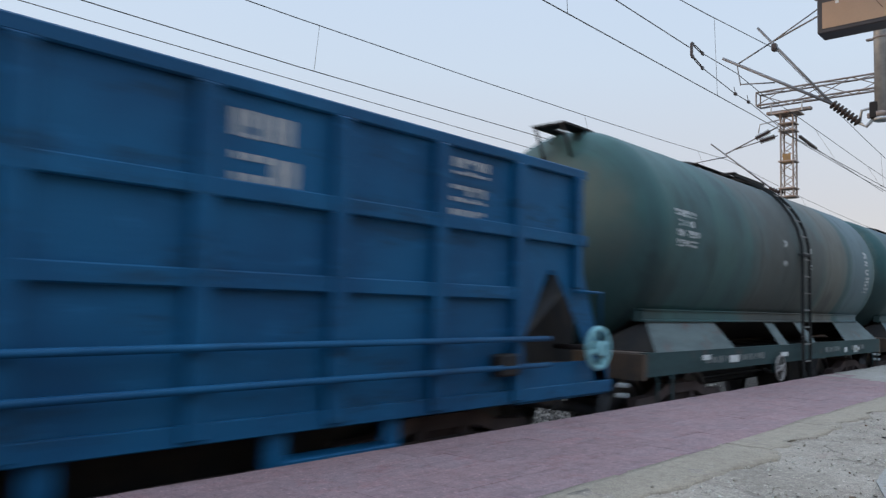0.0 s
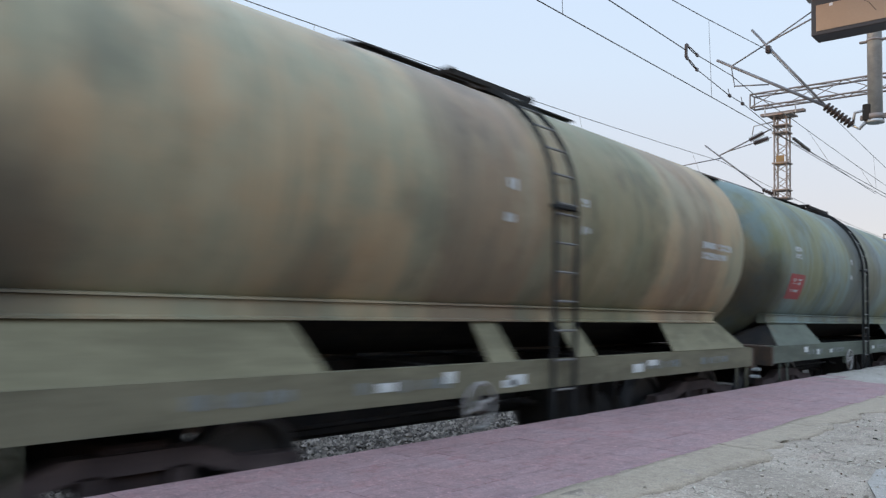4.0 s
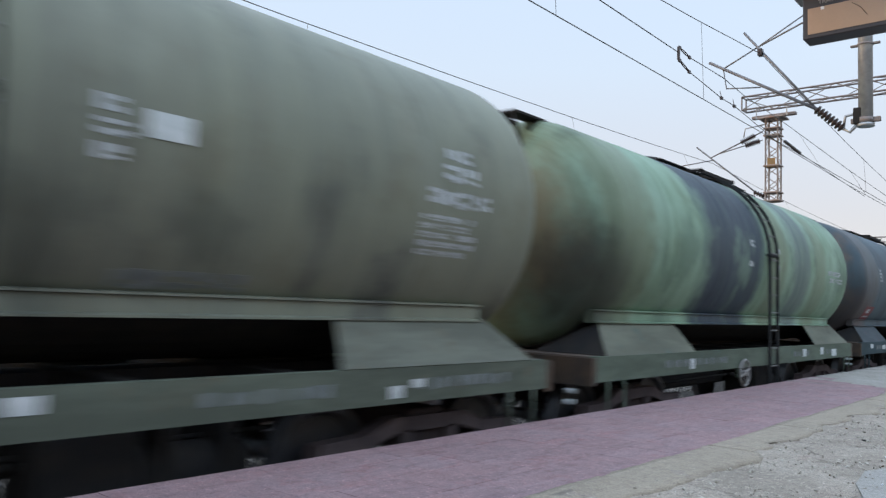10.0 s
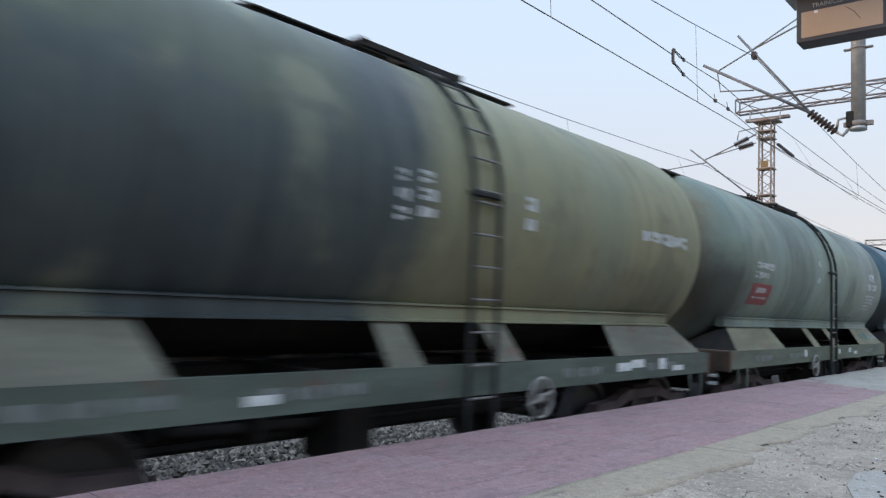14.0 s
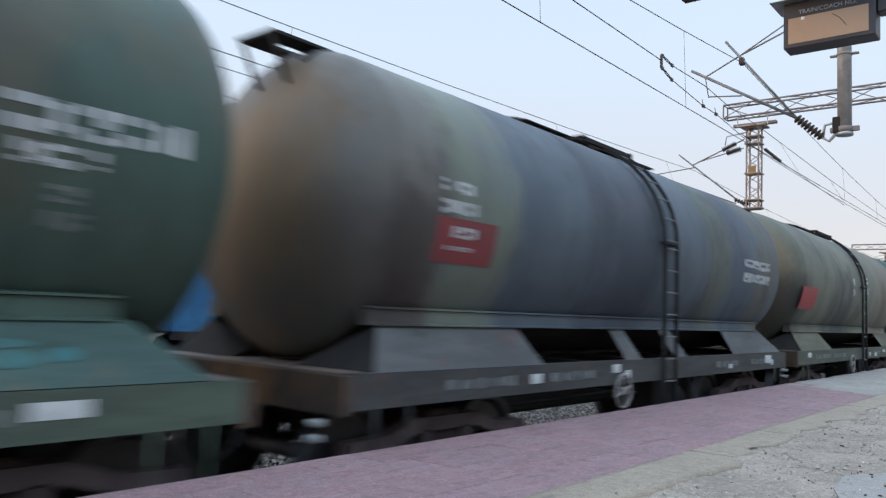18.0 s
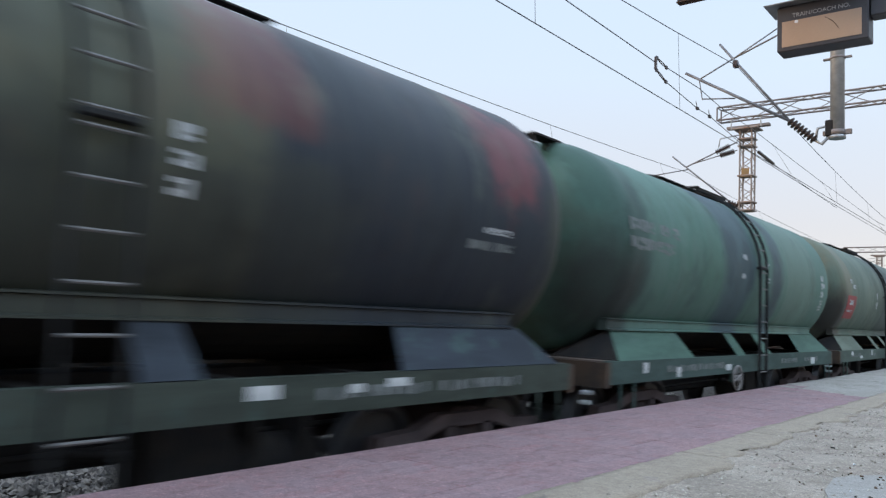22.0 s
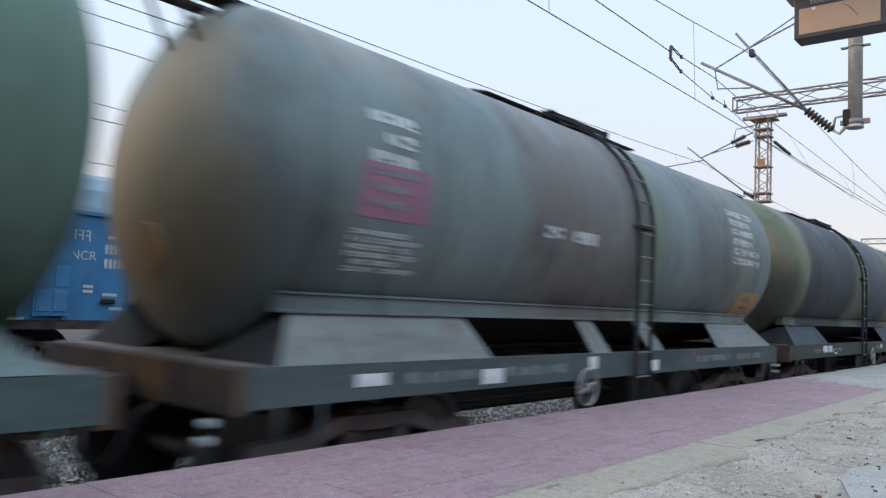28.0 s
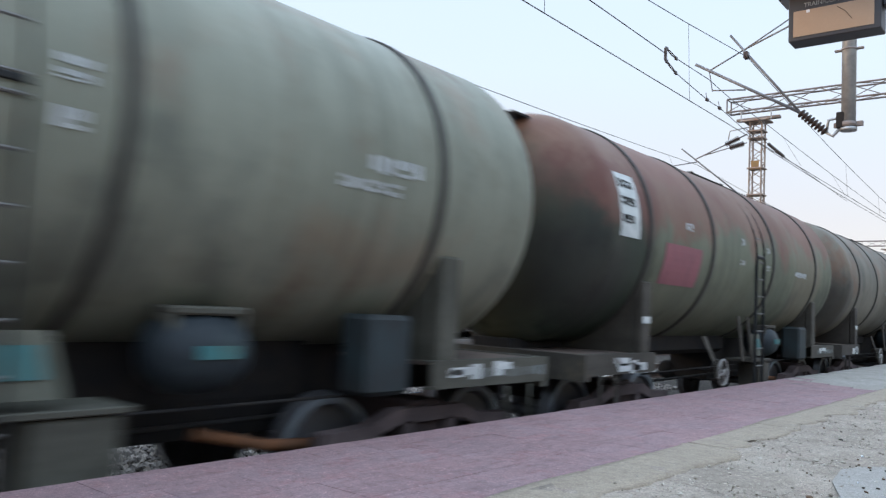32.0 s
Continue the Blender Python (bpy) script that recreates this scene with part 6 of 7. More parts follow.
tank_car("bright sea-green tank wagon with dark blue stains", (0.054, 0.129, 0.099), (0.083, 0.154, 0.129), (0.053, 0.085, 0.077),
         bands=[(-5.2, 0.5, (0.029, 0.055, 0.048), 0.6), (-1.0, 0.8, (0.044, 0.07, 0.09), 0.85), (1.2, 0.35, (0.053, 0.075, 0.095), 0.8), (2.9, 1.2, (0.116, 0.174, 0.145), 0.7)],
         marks=[("faint", -5.22, 3.2, 2, 1.65, 0.171), ("text", 4.67, 3.05, 1, 0.27, 0.13), ("text", 4.69, 2.89, 1, 0.39, 0.14), ("text", 4.71, 2.7, 1, 0.31, 0.15), ("text", 4.76, 2.49, 4, 0.29, 0.042)], skirt=(0.068, 0.129, 0.102), dust=(0.05, 0.07, 0.05))
tank_car("grey-green tank wagon with a bright red board", (0.101, 0.139, 0.106), (0.085, 0.124, 0.099), (0.073, 0.102, 0.087),
         bands=[(-5.0, 0.5, (0.157, 0.143, 0.097), 0.6), (1.0, 1.3, (0.051, 0.068, 0.064), 0.8), (3.6, 0.9, (0.058, 0.075, 0.065), 0.7)],
         marks=[("text", -4.53, 3.18, 1, 0.36, 0.11), ("text", -4.39, 3.05, 1, 0.49, 0.12), ("red", -4.88, -3.86, 2.15, 2.75, 2), ("text", -1.1, 2.97, 2, 0.29, 0.188), ("text", 3.8, 2.8, 2, 1.41, 0.127)], skirt=(0.13, 0.164, 0.13), dust=(0.205, 0.152, 0.087), soot_shade=0.9, wheel=1.17)
tank_car("pale green tank wagon with olive streaks", (0.101, 0.144, 0.113), (0.077, 0.121, 0.102), (0.073, 0.113, 0.091),
         bands=[(-2.3, 0.35, (0.039, 0.06, 0.064), 0.7), (1.35, 0.28, (0.048, 0.075, 0.073), 0.6), (3.45, 0.78, (0.029, 0.048, 0.059), 0.95), (-1.0, 1.3, (0.128, 0.11, 0.092), 0.6, 0.6, 1.8), (-4.9, 0.7, (0.039, 0.06, 0.059), 0.7), (0.4, 2.6, (0.048, 0.06, 0.06), 0.6, -1.7, -0.8), (4.75, 0.3, (0.125, 0.164, 0.135), 0.6)],
         marks=[("text", 3.8, 2.85, 2, 1.2, 0.1), ("bare", 0)], skirt=(0.096, 0.105, 0.097), dust=(0.205, 0.152, 0.087), wheel=1.17)
tank_car("slate tank wagon with a rust-red front and white lettering", (0.075, 0.082, 0.097), (0.087, 0.088, 0.097), (0.072, 0.078, 0.083),
         bands=[(-5.3, 1.1, (0.117, 0.043, 0.036), 0.9), (-3.7, 0.6, (0.094, 0.062, 0.06), 0.6), (0.8, 0.4, (0.086, 0.08, 0.075), 0.6), (4.7, 0.35, (0.171, 0.15, 0.12), 0.7)],
         marks=[("text", -4.77, 3.4, 2, 0.84, 0.122), ("redwhite", -4.59, -3.7, 2.45, 3.0, 2), ("amber", -4.68, -3.58, 1.96, 2.23, 3), ("text", -3.07, 3.0, 1, 3.14, 0.267), ("text", 2.53, 3.74, 5, 2.68, 0.141)], rust=0.25, skirt=(0.095, 0.09, 0.091), dust=(0.143, 0.096, 0.053))
tank_car("rust-brown tank wagon with steel belts", (0.129, 0.084, 0.067), (0.101, 0.091, 0.085), (0.059, 0.053, 0.048),
         bands=[(-1.0, 1.0, (0.063, 0.064, 0.048), 0.5)],
         marks=[("red", -4.7, -3.9, 2.15, 2.6, 2), ("text", -4.5, 3.1, 2, 0.5, 0.09), ("text", 3.8, 2.85, 2, 1.2, 0.1)], rust=0.6, dust=(0.105, 0.04, 0.022), wheel=-1.55, belted=True)
tank_car("dark slate tank wagon with pale blue skirt plates", (0.109, 0.129, 0.154), (0.087, 0.106, 0.137), (0.125, 0.172, 0.218),
         bands=[(0.0, 1.2, (0.023, 0.033, 0.056), 0.5)],
         marks=[("text", 3.8, 2.85, 2, 1.2, 0.1)], skirt=(0.144, 0.19, 0.223), dust=(0.205, 0.152, 0.087))
tank_car("khaki tank wagon with white numbering", (0.233, 0.22, 0.164), (0.204, 0.19, 0.142), (0.098, 0.099, 0.076),
         bands=[(0.5, 0.6, (0.097, 0.096, 0.072), 0.5), (3.0, 0.7, (0.137, 0.114, 0.085), 0.5)],
         marks=[("text", 0.9, 3.11, 1, 0.27, 0.25), ("text", 0.87, 2.75, 1, 0.28, 0.19), ("text", 3.88, 2.89, 1, 1.31, 0.155), ("text", 4.33, 2.7, 1, 0.56, 0.12)], rust=0.12, skirt=(0.171, 0.155, 0.104), dust=(0.205, 0.152, 0.087))
tank_car("dark green tank wagon with a red board", (0.066, 0.114, 0.092), (0.078, 0.129, 0.102), (0.058, 0.088, 0.086),
         bands=[(-4.9, 0.5, (0.044, 0.084, 0.065), 0.6), (-1.1, 1.0, (0.062, 0.06, 0.06), 0.85), (1.3, 0.35, (0.097, 0.149, 0.103), 0.6), (3.4, 0.9, (0.106, 0.149, 0.108), 0.6)],
         marks=[("text", -4.58, 3.03, 1, 0.44, 0.14), ("red", -4.94, -3.95, 2.26, 2.73, 2), ("text", 3.54, 2.71, 1, 1.47, 0.118)], rust=0.06, skirt=(0.111, 0.15, 0.145), dust=(0.205, 0.152, 0.087))
tank_car("grey-brown tank wagon with mottled patches and a pink board", (0.12, 0.155, 0.155), (0.106, 0.135, 0.139), (0.062, 0.078, 0.081),
         bands=[(-0.9, 1.6, (0.109, 0.095, 0.092), 0.8), (0.6, 0.3, (0.115, 0.159, 0.109), 0.6), (2.6, 0.8, (0.091, 0.095, 0.102), 0.6), (3.9, 0.5, (0.143, 0.14, 0.109), 0.6), (-4.4, 0.8, (0.16, 0.101, 0.067), 0.4, 0.9, 1.8)],
         marks=[("text", -4.65, 3.39, 3, 0.67, 0.121), ("pinkpurple", -4.75, -3.94, 2.49, 2.94, 3), ("text", -4.77, 2.39, 6, 0.93, 0.041), ("text", -2.06, 2.7, 1, 1.58, 0.136), ("text", 3.53, 3.57, 6, 1.22, 0.109), ("amber", 4.19, 5.17, 1.86, 2.24, 2), ("enddisc", 0)], rust=0.12, skirt=(0.153, 0.165, 0.161), dust=(0.205, 0.152, 0.087), soot_shade=0.5)
tank_car("mustard-olive tank wagon with a wide black spill", (0.091, 0.092, 0.065), (0.072, 0.075, 0.057), (0.043, 0.05, 0.043),
         bands=[(-3.0, 2.5, (0.011, 0.018, 0.031), 1.0), (2.3, 1.5, (0.015, 0.026, 0.048), 0.97), (-5.5, 0.95, (0.129, 0.145, 0.093), 0.9)],
         marks=[("text", 3.89, 2.85, 2, 0.9, 0.135), ("bare", 0)], rust=0.1, skirt=(0.048, 0.06, 0.074), dust=(0.205, 0.152, 0.087), wheel=1.17)
tank_car("pale sea-green tank wagon with dark smears and a red board", (0.11, 0.166, 0.128), (0.085, 0.136, 0.105), (0.063, 0.107, 0.09),
         bands=[(-5.0, 0.5, (0.037, 0.066, 0.059), 0.7), (0.6, 0.7, (0.043, 0.064, 0.065), 0.7), (2.4, 0.6, (0.045, 0.066, 0.07), 0.6), (4.0, 0.8, (0.053, 0.093, 0.071), 0.5)],
         marks=[("red", -4.79, -3.94, 2.13, 2.53, 2), ("faint", 3.95, 2.85, 1, 1.25, 0.174), ("faint", 3.34, 2.68, 3, 0.76, 0.087), ("faint", 4.58, 2.63, 2, 0.32, 0.069), ("soledisc", 4.35), ("smear", 4.2, 4.9, "pale"), ("smear", 3.8, 4.5, "teal")], rust=0.08, skirt=(0.107, 0.184, 0.14), dust=(0.205, 0.152, 0.087))
tank_car("dull sea-green tank wagon with a red board", (0.12, 0.173, 0.143), (0.096, 0.145, 0.131), (0.063, 0.099, 0.09),
         bands=[(-4.9, 0.5, (0.123, 0.1, 0.071), 0.5), (-0.6, 0.5, (0.048, 0.065, 0.07), 0.8), (2.6, 0.8, (0.058, 0.08, 0.085), 0.6)],
         marks=[("text", -4.85, 3.17, 2, 0.7, 0.114), ("red", -5.14, -3.94, 2.1, 2.74, 2), ("text", 3.8, 2.81, 2, 1.31, 0.122)], skirt=(0.11, 0.135, 0.113), dust=(0.205, 0.152, 0.087), soot_shade=1.0)
tank_car("earth-brown tank wagon with steel belts", (0.163, 0.14, 0.09), (0.138, 0.118, 0.079), (0.095, 0.09, 0.072),
         bands=[(-3.9, 0.8, (0.151, 0.076, 0.076), 0.5), (0.6, 0.6, (0.085, 0.075, 0.065), 0.6), (0, 6.5, (0.095, 0.082, 0.063), 0.5, 0.75, 1.9)],
         marks=[("text", -4.77, 3.28, 5, 0.23, 0.053), ("red_faint", -3.4, 3.26, 3, 0.59, 0.106), ("fadedpink", -3.53, -2.58, 2.34, 2.79, 3), ("amber", -3.63, -3.01, 1.96, 2.14, 0), ("faint", -1.09, 2.45, 1, 0.5, 0.177), ("text", 2.55, 2.84, 1, 1.69, 0.12), ("text", -0.72, 3.02, 3, 0.18, 0.085)], rust=0.25, dust=(0.093, 0.062, 0.04), wheel=-1.55, belted=True)
tank_car("pale khaki tank wagon with steel belts and rust spots", (0.212, 0.222, 0.179), (0.181, 0.19, 0.152), (0.081, 0.08, 0.067),
         bands=[(-5.0, 0.6, (0.127, 0.112, 0.08), 0.5), (-1.5, 0.7, (0.16, 0.146, 0.121), 0.5), (3.2, 1.0, (0.189, 0.131, 0.088), 0.5, -1.0, -0.55)],
         marks=[("text", 0.52, 3.05, 2, 0.27, 0.06), ("text", 0.52, 2.76, 1, 0.24, 0.118), ("text", 2.64, 2.93, 1, 1.33, 0.142), ("text", 2.64, 2.73, 1, 1.05, 0.103)], rust=0.3, dust=(0.143, 0.096, 0.053), wheel=-1.55, belted=True)
tank_car("dark olive tank wagon with steel belts, rusty on top", (0.134, 0.145, 0.104), (0.11, 0.12, 0.087), (0.067, 0.062, 0.054),
         bands=[(-5.2, 1.2, (0.025, 0.037, 0.028), 0.97, -1.8, 0.75), (-3.2, 1.0, (0.151, 0.086, 0.071), 0.4, 0.7, 1.8), (1.5, 0.5, (0.077, 0.09, 0.065), 0.6), (3.4, 0.9, (0.156, 0.12, 0.088), 0.5)],
         marks=[("whiteboard", -5.15, -4.63, 2.72, 3.5, 3), ("pink", -3.78, -2.5, 2.22, 2.76, 0), ("text", -3.1, 3.1, 1, 0.3, 0.11), ("text", 2.31, 2.75, 1, 1.3, 0.102)], rust=(0.55, (0.18, 0.055, 0.045), 0.36), dust=(0.05, 0.045, 0.03), wheel=-1.55, belted=True)
tank_car("dark brown tank wagon with steel belts", (0.159, 0.144, 0.115), (0.123, 0.118, 0.099), (0.059, 0.053, 0.048),
         bands=[(0.0, 1.0, (0.084, 0.072, 0.054), 0.6)],
         marks=[("text", 3.8, 2.85, 2, 1.2, 0.1)], rust=0.45, dust=(0.093, 0.062, 0.04), wheel=-1.55, belted=True)
tank_car("brown tank wagon with steel belts", (0.215, 0.152, 0.109), (0.101, 0.091, 0.085), (0.059, 0.053, 0.048),
         bands=[(1.0, 1.0, (0.079, 0.093, 0.111), 0.5)],
         marks=[("text", 3.8, 2.85, 2, 1.2, 0.1)], rust=0.5, dust=(0.093, 0.062, 0.04), wheel=-1.55, belted=True)
tank_car("dull brown tank wagon with steel belts", (0.215, 0.152, 0.109), (0.101, 0.091, 0.085), (0.059, 0.053, 0.048),
         bands=[(0.0, 1.0, (0.121, 0.126, 0.073), 0.5)],
         marks=[("text", 3.8, 2.85, 2, 1.2, 0.1)], rust=0.5, dust=(0.093, 0.062, 0.04), wheel=-1.55, belted=True)


# ---- the blue open wagon ahead of the tanks ----
def open_wagon():
    w = empty("open_wagon", "bright blue high-sided open goods wagon with ribbed steel sides", "goods wagon")
    p = MAT["boxn"]
    H, X0, X1, Y = 3.30, -4.98, 4.98, 1.56
    for s, nm in ((-1, "near"), (1, "far")):
        part("side_sheet", box(X0, 3.85, s * Y - 0.006, s * Y + 0.006, 0.98, H - 0.06), p, w)
        part("side_sheet", prism([(3.85, 2.22), (4.98, 2.22), (4.98, H - 0.06), (3.85, H - 0.06)], "y", s * Y - 0.006, s * Y + 0.006), p, w)
        part("end_knee", prism([(3.85, 1.3), (3.92, 1.3), (3.95, 1.55), (4.34, 2.22), (3.85, 2.22)], "y", s * Y - 0.006, s * Y + 0.006), p, w)
        part("end_knee", prism([(4.46, 2.22), (4.98, 2.22), (5.56, 0.98), (5.25, 0.98), (5.2, 1.2), (4.9, 1.65)], "y", s * Y - 0.006, s * Y + 0.006), p, w)
        part("sill_plate", box(3.85, 5.5, s * Y - 0.006, s * Y + 0.006, 0.93, 1.3), p, w)
        part("top_rail", box(X0, X1, s * Y - 0.05, s * Y + 0.05, H - 0.1, H, 0.012), p, w)
        for z in (2.55, 1.97):
            part("waist_rail", box(X0, 3.85 if z < 2 else X1, s * (Y + 0.03) - 0.035, s * (Y + 0.03) + 0.035, z - 0.06, z + 0.06, 0.01), p, w)
        part("sole_rail", box(X0, 5.55, s * (Y + 0.02) - 0.02, s * (Y + 0.02) + 0.02, 0.95, 1.08, 0.008), p, w)
        for x in (3.78, 2.68, 1.6, 0.5, -0.6, -1.7, -2.8, -3.9, -4.93):
            part("side_stanchion", box(x - 0.07, x + 0.07, s * (Y + 0.045) - 0.045, s * (Y + 0.045) + 0.045, 0.98, H - 0.1, 0.012), p, w)
        part("side_stanchion", box(4.75, 4.85, s * (Y + 0.045) - 0.04, s * (Y + 0.045) + 0.04, 2.05, H - 0.1, 0.012), p, w)
    for e in (-1, 1):
        part("end_wall", box(e * 4.95 - 0.02, e * 4.95 + 0.02, -1.55, 1.55, 2.2, H), p, w)
        # the slope sheet's black carries the shade inside the end opening
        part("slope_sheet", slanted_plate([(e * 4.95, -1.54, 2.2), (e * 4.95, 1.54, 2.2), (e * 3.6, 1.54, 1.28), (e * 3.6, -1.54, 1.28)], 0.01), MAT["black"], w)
        part("headstock", box(e * 5.5 - 0.05, e * 5.5 + 0.05, -1.55, 1.55, 0.98, 1.25), p, w)
        part("coupler", box(e * 5.8 - 0.26, e * 5.8 + 0.26, -0.14, 0.14, 0.95, 1.2, 0.03), MAT["bogie"], w)
    part("floor", box(-4.95, 4.95, -1.5, 1.5, 1.22, 1.28), MAT["bogie"], w)
    for z in (1.55, 1.30):
        part("hand_rail", polyline([(-4.9, -Y - 0.13, z), (-2.0, -Y - 0.13, z - 0.01), (1.0, -Y - 0.13, z), (4.2, -Y - 0.13, z)], 0.028), p, w)
    wheel = place("hand_brake_wheel", mesh_of(torus(0.205, 0.03, 24, 8, 4), "hand_brake_wheel"), w, MAT["brakeblue"], (5.02, -1.74, 1.44), "light blue hand brake wheel")
    part("brake_shaft", tube((5.02, -1.73, 1.44), (5.02, -1.2, 1.44), 0.03), MAT["bogie"], w)
    part("end_rail", polyline([(4.75, -1.62, 2.02), (5.3, -1.6, 2.02), (5.3, -1.6, 1.25)], 0.022), p, w)
    rr = random.Random(8)
    for x, z, heights in ((0.70, 3.0, (0.2, 0.2)), (2.85, 3.05, (0.15, 0.15, 0.13))):
        for i, h in enumerate(heights):
            u = rr.uniform(0.0, 0.06)
            for _ in range(5):
                ww = rr.choice((0.06, 0.08, 0.09))
                for c0, hh in rr.choice((((0.0, 0.9),), ((0.36, 0.24), (-0.34, 0.28)), ((0.2, 0.55), (-0.4, 0.16)))):
                    place("stencil", stencil(ww, round(h * hh, 3)), w, MAT["letter"], (x + u + ww / 2, -Y - 0.007, z - (h + 0.09) * i + h * c0))
                u += ww + 0.03
    place("stencil", stencil(0.55, 0.12), w, MAT["white"], (-1.5, -Y - 0.007, 1.14))
    # added dark block below the floor, hiding the bright ballast beyond
    part("hopper_chute", prism([(-1.35, 0.96), (1.35, 0.96), (1.0, 0.36), (-1.0, 0.36)], "x", -1.9, 1.9), MAT["black"], w)
    # added black plate for the shade seen through the knee's opening
    part("end_bulkhead", box(3.95, 5.35, -1.22, -1.16, 1.06, 2.2), MAT["black"], w, "added dark plate behind the end knee, standing in for shade")
    part("rail_bracket", box(3.42, 3.7, -Y - 0.15, -Y - 0.02, 1.22, 1.42, 0.02), MAT["black"], w)
    for x in (-0.34, 1.17, 2.26):
        part("step_post", box(x - 0.09, x + 0.09, -1.55, -1.49, 0.62, 0.98, 0.01), p, w)
    part("foot_step", box(1.2, 2.3, -1.58, -1.38, 0.70, 0.76, 0.01), p, w)
    part("brake_pull_rod", polyline([(-4.4, -1.3, 0.62), (3.6, -1.3, 0.66)], 0.03), MAT["bogie"], w)
    for x in (-3.2, 3.2):
        bogie(w, x, 0)
    return w


GONDOLA = open_wagon()
GONDOLA_X = LEAD - 12.29
place_gondola = pose(GONDOLA_X, TRACK[0], 0)
GONDOLA.matrix_basis = place_gondola


# ---- parked blue covered wagons on the third track ----
def covered_wagon():
    w = empty("covered_wagon", "parked blue covered goods wagon with a pale rounded roof", "goods wagon", "parked covered wagons")
    p = MAT["bcn"]
    X0, X1, Y = -7.2, 7.2, 1.58
    EAVE = 3.32
    roof = [(-1.62, EAVE), (-1.6, EAVE + 0.12), (-1.45, EAVE + 0.48), (-1.15, EAVE + 0.74), (-0.6, EAVE + 0.9), (0, EAVE + 0.94), (0.6, EAVE + 0.9), (1.15, EAVE + 0.74), (1.45, EAVE + 0.48), (1.6, EAVE + 0.12), (1.62, EAVE)]
    part("roof", prism(roof, "x", X0 + 0.04, X1 - 0.04), MAT["bcnroof"], w, "pale rounded sheet roof")
    part("eave", box(X0, X1, -Y - 0.06, -Y + 0.02, EAVE - 0.06, EAVE + 0.03, 0.01), p, w)
    for a, b in ((X0, -4.9), (-3.6, 3.55), (5.0, X1)):
        part("side_sheet", box(a, b, -Y - 0.005, -Y + 0.005, 1.18, EAVE - 0.06), p, w)
    part("side_sheet", box(X0, X1, Y - 0.005, Y + 0.005, 1.18, EAVE), p, w)
    for e in (X0, X1):
        part("end_wall", box(e - 0.02, e + 0.02, -Y, Y, 1.18, EAVE + 0.5), p, w)
    part("floor", box(X0, X1, -Y, Y, 1.12, 1.2), MAT["bogie"], w)
    # added black box that closes the view to bright ground between the bogies
    part("brake_gear", box(-3.5, 3.5, -1.1, 1.1, 0.36, 1.12, 0.05), MAT["black"], w)
    # black sheet inside, in place of the shade beyond the open door
    part("interior", box(X0 + 0.1, X1 - 0.1, -0.2, -0.15, 1.2, EAVE), MAT["black"], w)
    for x in (X0 + 0.04, -6.1, -5.0, -3.55, -2.2, -0.8, 0.6, 2.0, 3.5, 5.05, 5.85, X1 - 0.05):
        part("stanchion", box(x - 0.05, x + 0.05, -Y - 0.06, -Y, 1.18, EAVE - 0.06, 0.01), p, w)
    part("sole_bar", box(X0, X1, -Y - 0.03, -Y + 0.06, 1.0, 1.17), MAT["bogie"], w)
    # the door stands open: its two leaves are folded back beside the doorway
    for x in (4.28, 5.58):
        d = part("door", box(x - 0.33, x + 0.33, -Y - 0.10, -Y - 0.065, 1.26, EAVE - 0.1), p, w, "open blue steel door leaf with raised panels")
        for c in (-0.16, 0.16):
            for r in range(4):
                z = 1.34 + r * 0.48
                part("door_panel", box(x + c - 0.13, x + c + 0.13, -Y - 0.118, -Y - 0.1, z, z + 0.4, 0.008), p, d)
    part("door", box(-4.9, -3.6, -Y - 0.03, -Y, 1.2, EAVE - 0.08), p, w)
    part("door_sill", box(3.5, 5.1, -Y - 0.12, -Y, 1.18, 1.23), MAT["galv"], w)
    part("hinge_plate", box(5.02, 5.4, -Y - 0.12, -Y - 0.06, EAVE - 0.16, EAVE - 0.1), MAT["galv"], w)
    # lettering
    for i, (x, z, ww, hh) in enumerate(((5.95, 2.86, 0.11, 0.2), (6.09, 2.86, 0.11, 0.2), (6.23, 2.86, 0.1, 0.22))):
        place("stencil", stencil(ww, 0.03), w, MAT["white"], (x, -Y - 0.012, z + 0.09))
        place("stencil", stencil(0.03, hh), w, MAT["white"], (x + 0.03, -Y - 0.012, z))
        place("stencil", stencil(ww * 0.8, 0.03), w, MAT["white"], (x - 0.01, -Y - 0.012, z))
    letters(w, "NCR", 0.25, (5.90, -Y - 0.012, 2.38), MAT["white"])
    for r in range(2):
        for k in range(6 - r):
            place("stencil", stencil(0.07, 0.19), w, MAT["white"], (6.62 + k * 0.095, -Y - 0.012, 2.62 - r * 0.29))
    for x, z, ww in ((6.75, 2.86, 0.25), (6.3, 1.85, 0.2), (6.3, 1.75, 0.2), (6.75, 1.7, 0.3), (6.9, 1.42, 0.3)):
        place("stencil", stencil(ww, 0.06), w, MAT["white"], (x, -Y - 0.012, z))
    place("stencil", stencil(0.3, 0.32), w, MAT["letter"], (7.03, -Y - 0.062, 3.02))
    part("lever", box(6.55, 6.85, -Y - 0.09, -Y - 0.03, 1.52, 1.62, 0.02), MAT["black"], w)
    for x in (-4.8, 4.8):
        bogie(w, x, -1)
    for e in (-1, 1):
        part("coupler", box(e * 7.45 - 0.25, e * 7.45 + 0.25, -0.14, 0.14, 0.95, 1.2, 0.03), MAT["bogie"], w)
    return w


